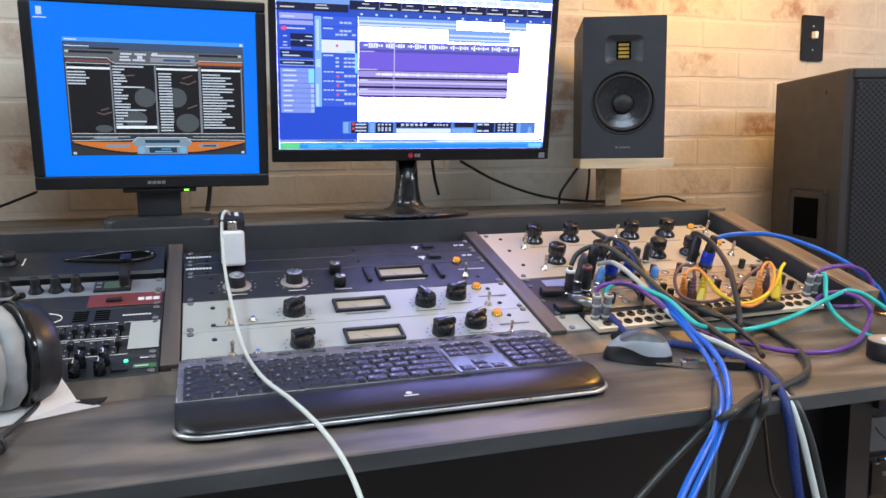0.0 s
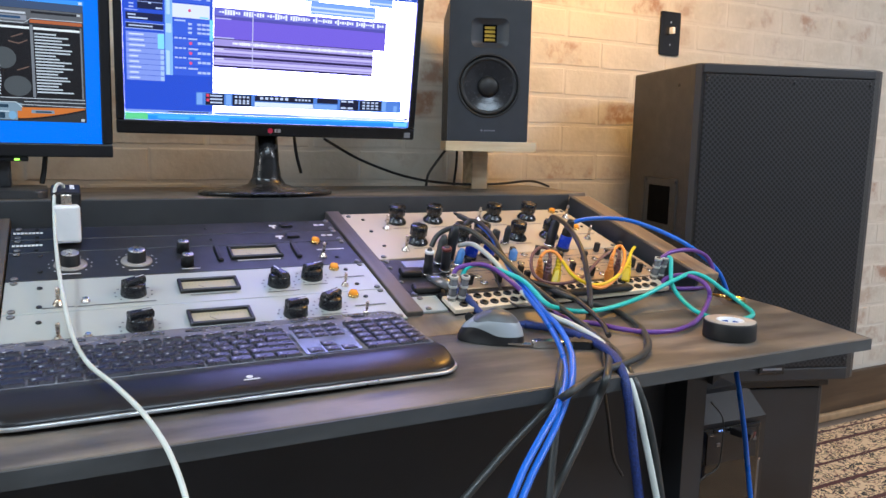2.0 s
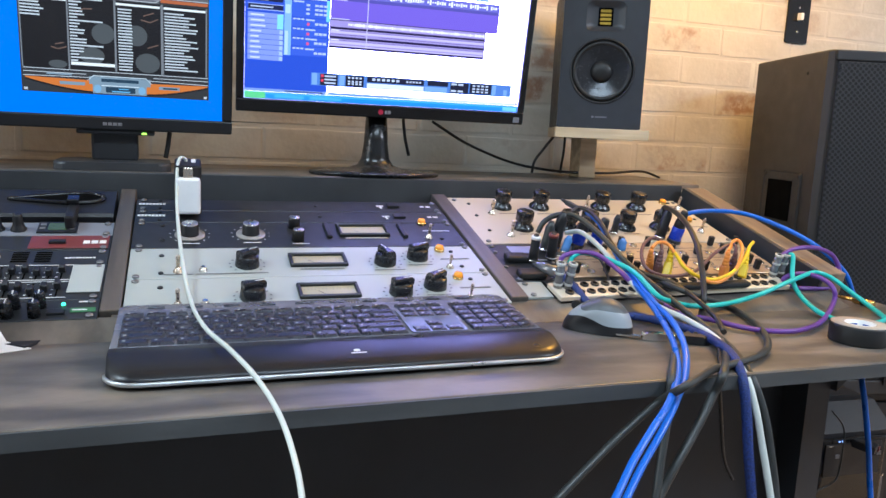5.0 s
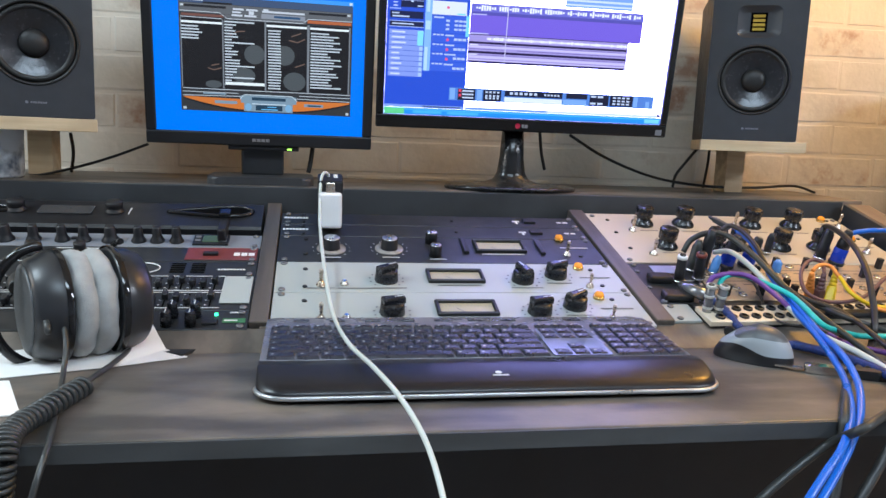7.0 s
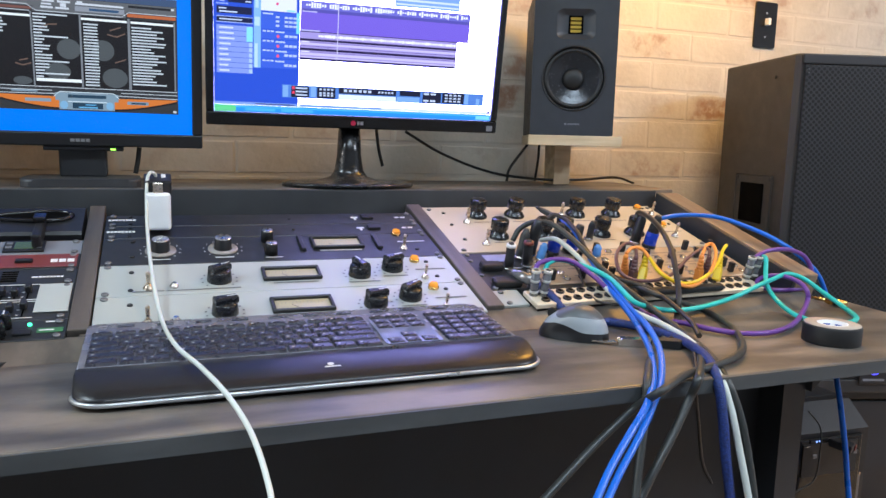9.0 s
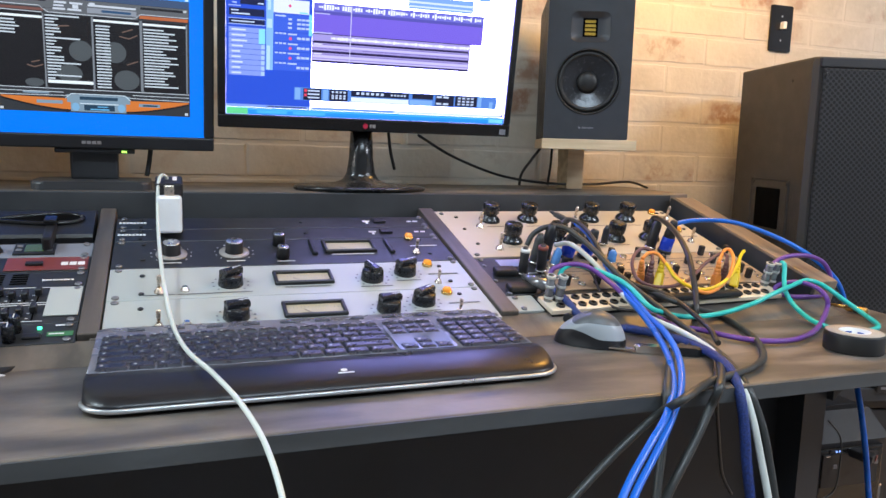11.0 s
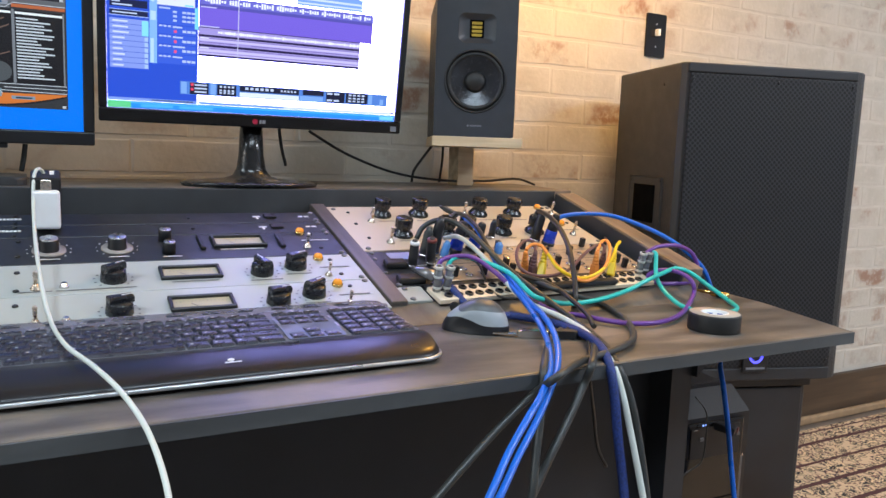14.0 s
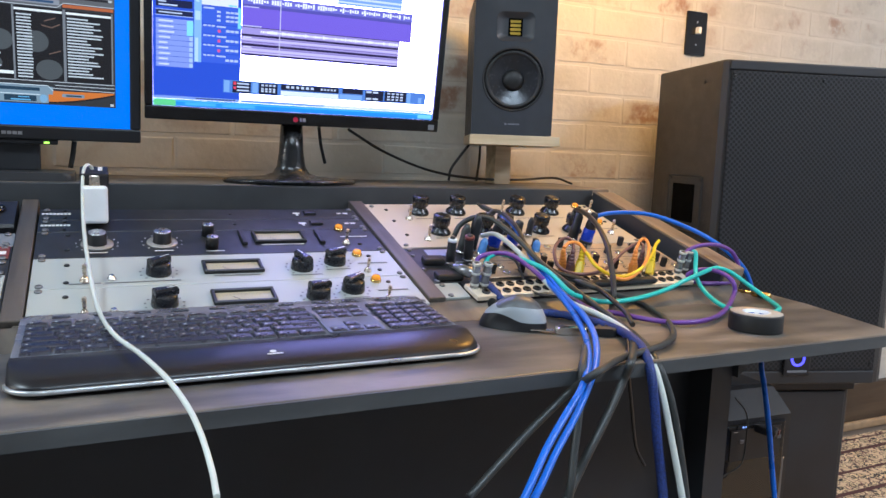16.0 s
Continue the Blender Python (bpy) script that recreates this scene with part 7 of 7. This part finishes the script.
card = thing("dark_card", pose(-0.078, 0.838, 0.7506, 0, 0, -28), "dark card leaning by the rack bay", "card")
part("board", bm_box(-0.030, 0.016, -0.050, 0.050, 0, 0.003), M_DARK, card)

M_VELOUR = mat("grey_velour", (0.35, 0.355, 0.35), 0.95, vary=0.12, scale=60, bump=0.3, bump_scale=500)
M_CUPGREY = mat("dark_grey_cup", (0.020, 0.021, 0.024), 0.34, vary=0.1)
M_CUPFACE = mat("grey_cup_mesh", (0.10, 0.105, 0.11), 0.45, metal=0.4, vary=0.2, scale=300)
phones = thing("headphones", pose(-0.187, 0.795, 0.809, 0, 0, 31), "black studio headphones with grey velour pads, lying on their side", "headphones")


def cup(sign, x):
    m = pose(x, 0, 0, 0, 90 * sign)
    c = part("ear_cup", bm_lathe([(0.056, 0.0), (0.0575, 0.006), (0.056, 0.016), (0.050, 0.030), (0.046, 0.034)], 40), M_CUPGREY, phones, "dark grey ear cup")
    c.matrix_local = m
    part("cup_face", bm_lathe([(0.0455, 0.0341), (0.040, 0.0355), (0.010, 0.037), (0.001, 0.037)], 32), M_CUPFACE, c, "grey mesh cup face")
    part("cup_ring", bm_lathe([(0.0585, 0.001), (0.0592, 0.004), (0.0585, 0.007)], 40, caps=False), M_GLOSS, c)
    prof = [(0.028, -0.002)] + [(0.0445 + 0.0125 * math.cos(a), -0.0125 + 0.0125 * math.sin(a)) for a in np.linspace(0.9, -2.6, 12)]
    pad = part("ear_pad", bm_lathe(prof, 44, caps=False), M_VELOUR, c, "soft grey velour ear pad")
    for v in pad.data.vertices:
        v.co.z += 0.0012 * math.sin(5 * math.atan2(v.co.y, v.co.x)) + 0.0008 * math.sin(11 * math.atan2(v.co.y, v.co.x))
    return c


cup(-1, -0.0225)
cup(1, 0.0225)
bow = [(-0.036 - 0.050 * math.cos(a), 0.004, 0.063 * math.sin(a)) for a in np.linspace(radians(-88), radians(88), 15)]
part("yoke", bm_tube(bow, 0.0052, 10, 2), M_GLOSS, phones, "black metal yoke bowed round the ear cup")
arc = [(0.040, 0.062 * math.cos(a), 0.062 * math.sin(a)) for a in np.linspace(radians(-85), radians(85), 14)]
part("yoke", bm_tube(arc, 0.0035, 8, 2), M_GLOSS, phones, "black metal yoke")
band = [(0.050 * math.cos(a) * 1.0, 0.060 + 0.085 * math.sin(a), 0.010) for a in np.linspace(0, math.pi, 15)]
part("headband", bm_tube(band, 0.0085, 12, 2), M_RUBBER, phones, "padded black headband")
part("slider", bm_box(-0.052, -0.042, 0.055, 0.085, 0.000, 0.013, 0.001), M_CHROME, phones, "metal slider")
boot = part("cable_boot", bm_lathe([(0.0032, -0.004), (0.0032, 0.006), (0.002, 0.010)], 10), M_CGREY, phones)
boot.matrix_local = pose(-0.048, -0.052, -0.006, 150)
cable("headphone_cable", [(-0.192, 0.740, 0.808), (-0.183, 0.720, 0.785), (-0.180, 0.700, 0.763), (-0.167, 0.640, 0.752), (-0.146, 0.555, 0.754), (-0.145, 0.530, 0.741), (-0.149, 0.520, 0.720)], 0.0026, M_CGREY, "grey headphone cable hanging over the desk edge")
cable("headphone_cable", [(-0.145, 0.860, 0.761), (-0.139, 0.815, 0.760), (-0.147, 0.753, 0.757), (-0.155, 0.703, 0.757), (-0.157, 0.667, 0.760)], 0.0028, M_CGREY, "grey headphone cable lying on the worktop")
line = smooth_path([(-0.151, 0.666, 0.762), (-0.160, 0.633, 0.762), (-0.167, 0.600, 0.762), (-0.173, 0.574, 0.762), (-0.176, 0.560, 0.758), (-0.174, 0.545, 0.748), (-0.175, 0.540, 0.729), (-0.178, 0.540, 0.702)], 10)
coil, turns = [], 30
total = len(line) - 1
for k in range(turns * 12 + 1):
    s = k / (turns * 12) * total
    i = min(int(s), total - 1)
    c = line[i].lerp(line[i + 1], s - i)
    way = (line[i + 1] - line[i]).normalized()
    side = way.cross(Vector((0, 0, 1)) if abs(way.z) < 0.9 else Vector((0, 1, 0))).normalized()
    up = way.cross(side)
    a = 2 * math.pi * k / 12
    coil.append(c + 0.0078 * (math.cos(a) * side + math.sin(a) * up))
ob = thing("coiled_cable", pose(-0.151, 0.666, 0.757), "dark coiled headphone cable falling over the desk edge", "cable", "cables")
c = part("coil", bm_tube(coil, 0.0025, 6, 1), M_CGREY, ob)
c.matrix_world = Matrix()

# ---- mug ----
mug = thing("mug", pose(-0.452, 1.275, 0.9056), "white china mug with a dark blue picture", "mug")
M_CHINA = mat("printed_china", (0.62, 0.68, 0.72), 0.15, vary=0.05, stain=(0.03, 0.05, 0.08), stain_scale=26, stain_amount=0.95)
part("body", bm_lathe([(0.036, 0), (0.040, 0.004), (0.041, 0.092), (0.0395, 0.095), (0.038, 0.092), (0.037, 0.010), (0.001, 0.008)], 36), M_CHINA, mug)
part("handle", bm_tube([(-0.040, 0, 0.075), (-0.062, 0, 0.072), (-0.066, 0, 0.045), (-0.055, 0, 0.022), (-0.040, 0, 0.018)], 0.005, 10, 5), M_WHITE, mug)

# ---- bricks of the wall, joints recessed ----
M_BRICK = brick_material()
COURSE, BRICK = 0.0725, 0.222
random.seed(21)
shapes = []
for k in range(8):
    w, h = BRICK - 0.008 + random.uniform(-0.003, 0.003), COURSE - 0.0062 + random.uniform(-0.002, 0.002)
    bm = bm_box(-w / 2, w / 2, -0.0013, 0.0, -h / 2, h / 2)
    bmesh.ops.subdivide_edges(bm, edges=[e for e in bm.edges if abs(e.verts[0].co.x - e.verts[1].co.x) > 0.1], cuts=3)
    for v in bm.verts:
        v.co.x += random.uniform(-0.0018, 0.0018)
        v.co.z += random.uniform(-0.0016, 0.0016)
        if v.co.y < -0.0006:
            v.co.y += random.uniform(-0.0006, 0.0005)
            v.co.x *= 0.972
            v.co.z *= 0.915
    bmesh.ops.recalc_face_normals(bm, faces=bm.faces)
    lay = bm.loops.layers.uv.new("UVMap")
    for fc in bm.faces:
        for lp in fc.loops:
            lp[lay].uv = (lp.vert.co.x / (w / 2) * 0.98, lp.vert.co.z / (h / 2))
    me = bpy.data.meshes.new("brick")
    bm.to_mesh(me)
    bm.free()
    me.materials.append(M_BRICK)
    shapes.append(me)
rest_bm = bmesh.new()
near = 0
for r in range(int(2.2 / COURSE)):
    z = 0.262 + COURSE * (r + 0.5)
    if z > 2.46:
        break
    for c in range(-8, 17):
        x = c * BRICK + (BRICK / 2 if r % 2 else 0) + random.uniform(-0.003, 0.003)
        me = random.choice(shapes)
        seen = (-0.75 < x < 1.75 and 0.86 < z < 1.55) or (1.75 <= x < 3.0 and z < 1.55)
        if seen and near < 300:
            near += 1
            ob = new("brick", me)
            ob.parent = wall_north
            ob.matrix_local = pose(x, WALL_Y + random.choice((0.0, 0.0, 0.0002, 0.0004)), z, 0, random.uniform(-0.4, 0.4))
        elif z > 0.7 or x > 1.2:
            n0 = len(rest_bm.verts)
            rest_bm.from_mesh(me)
            rest_bm.verts.ensure_lookup_table()
            for v in rest_bm.verts[n0:]:
                v.co += Vector((x, WALL_Y, z))
tagged(part("brickwork", rest_bm, M_BRICK, wall_north), "whitewashed bricks", kind="stuff")
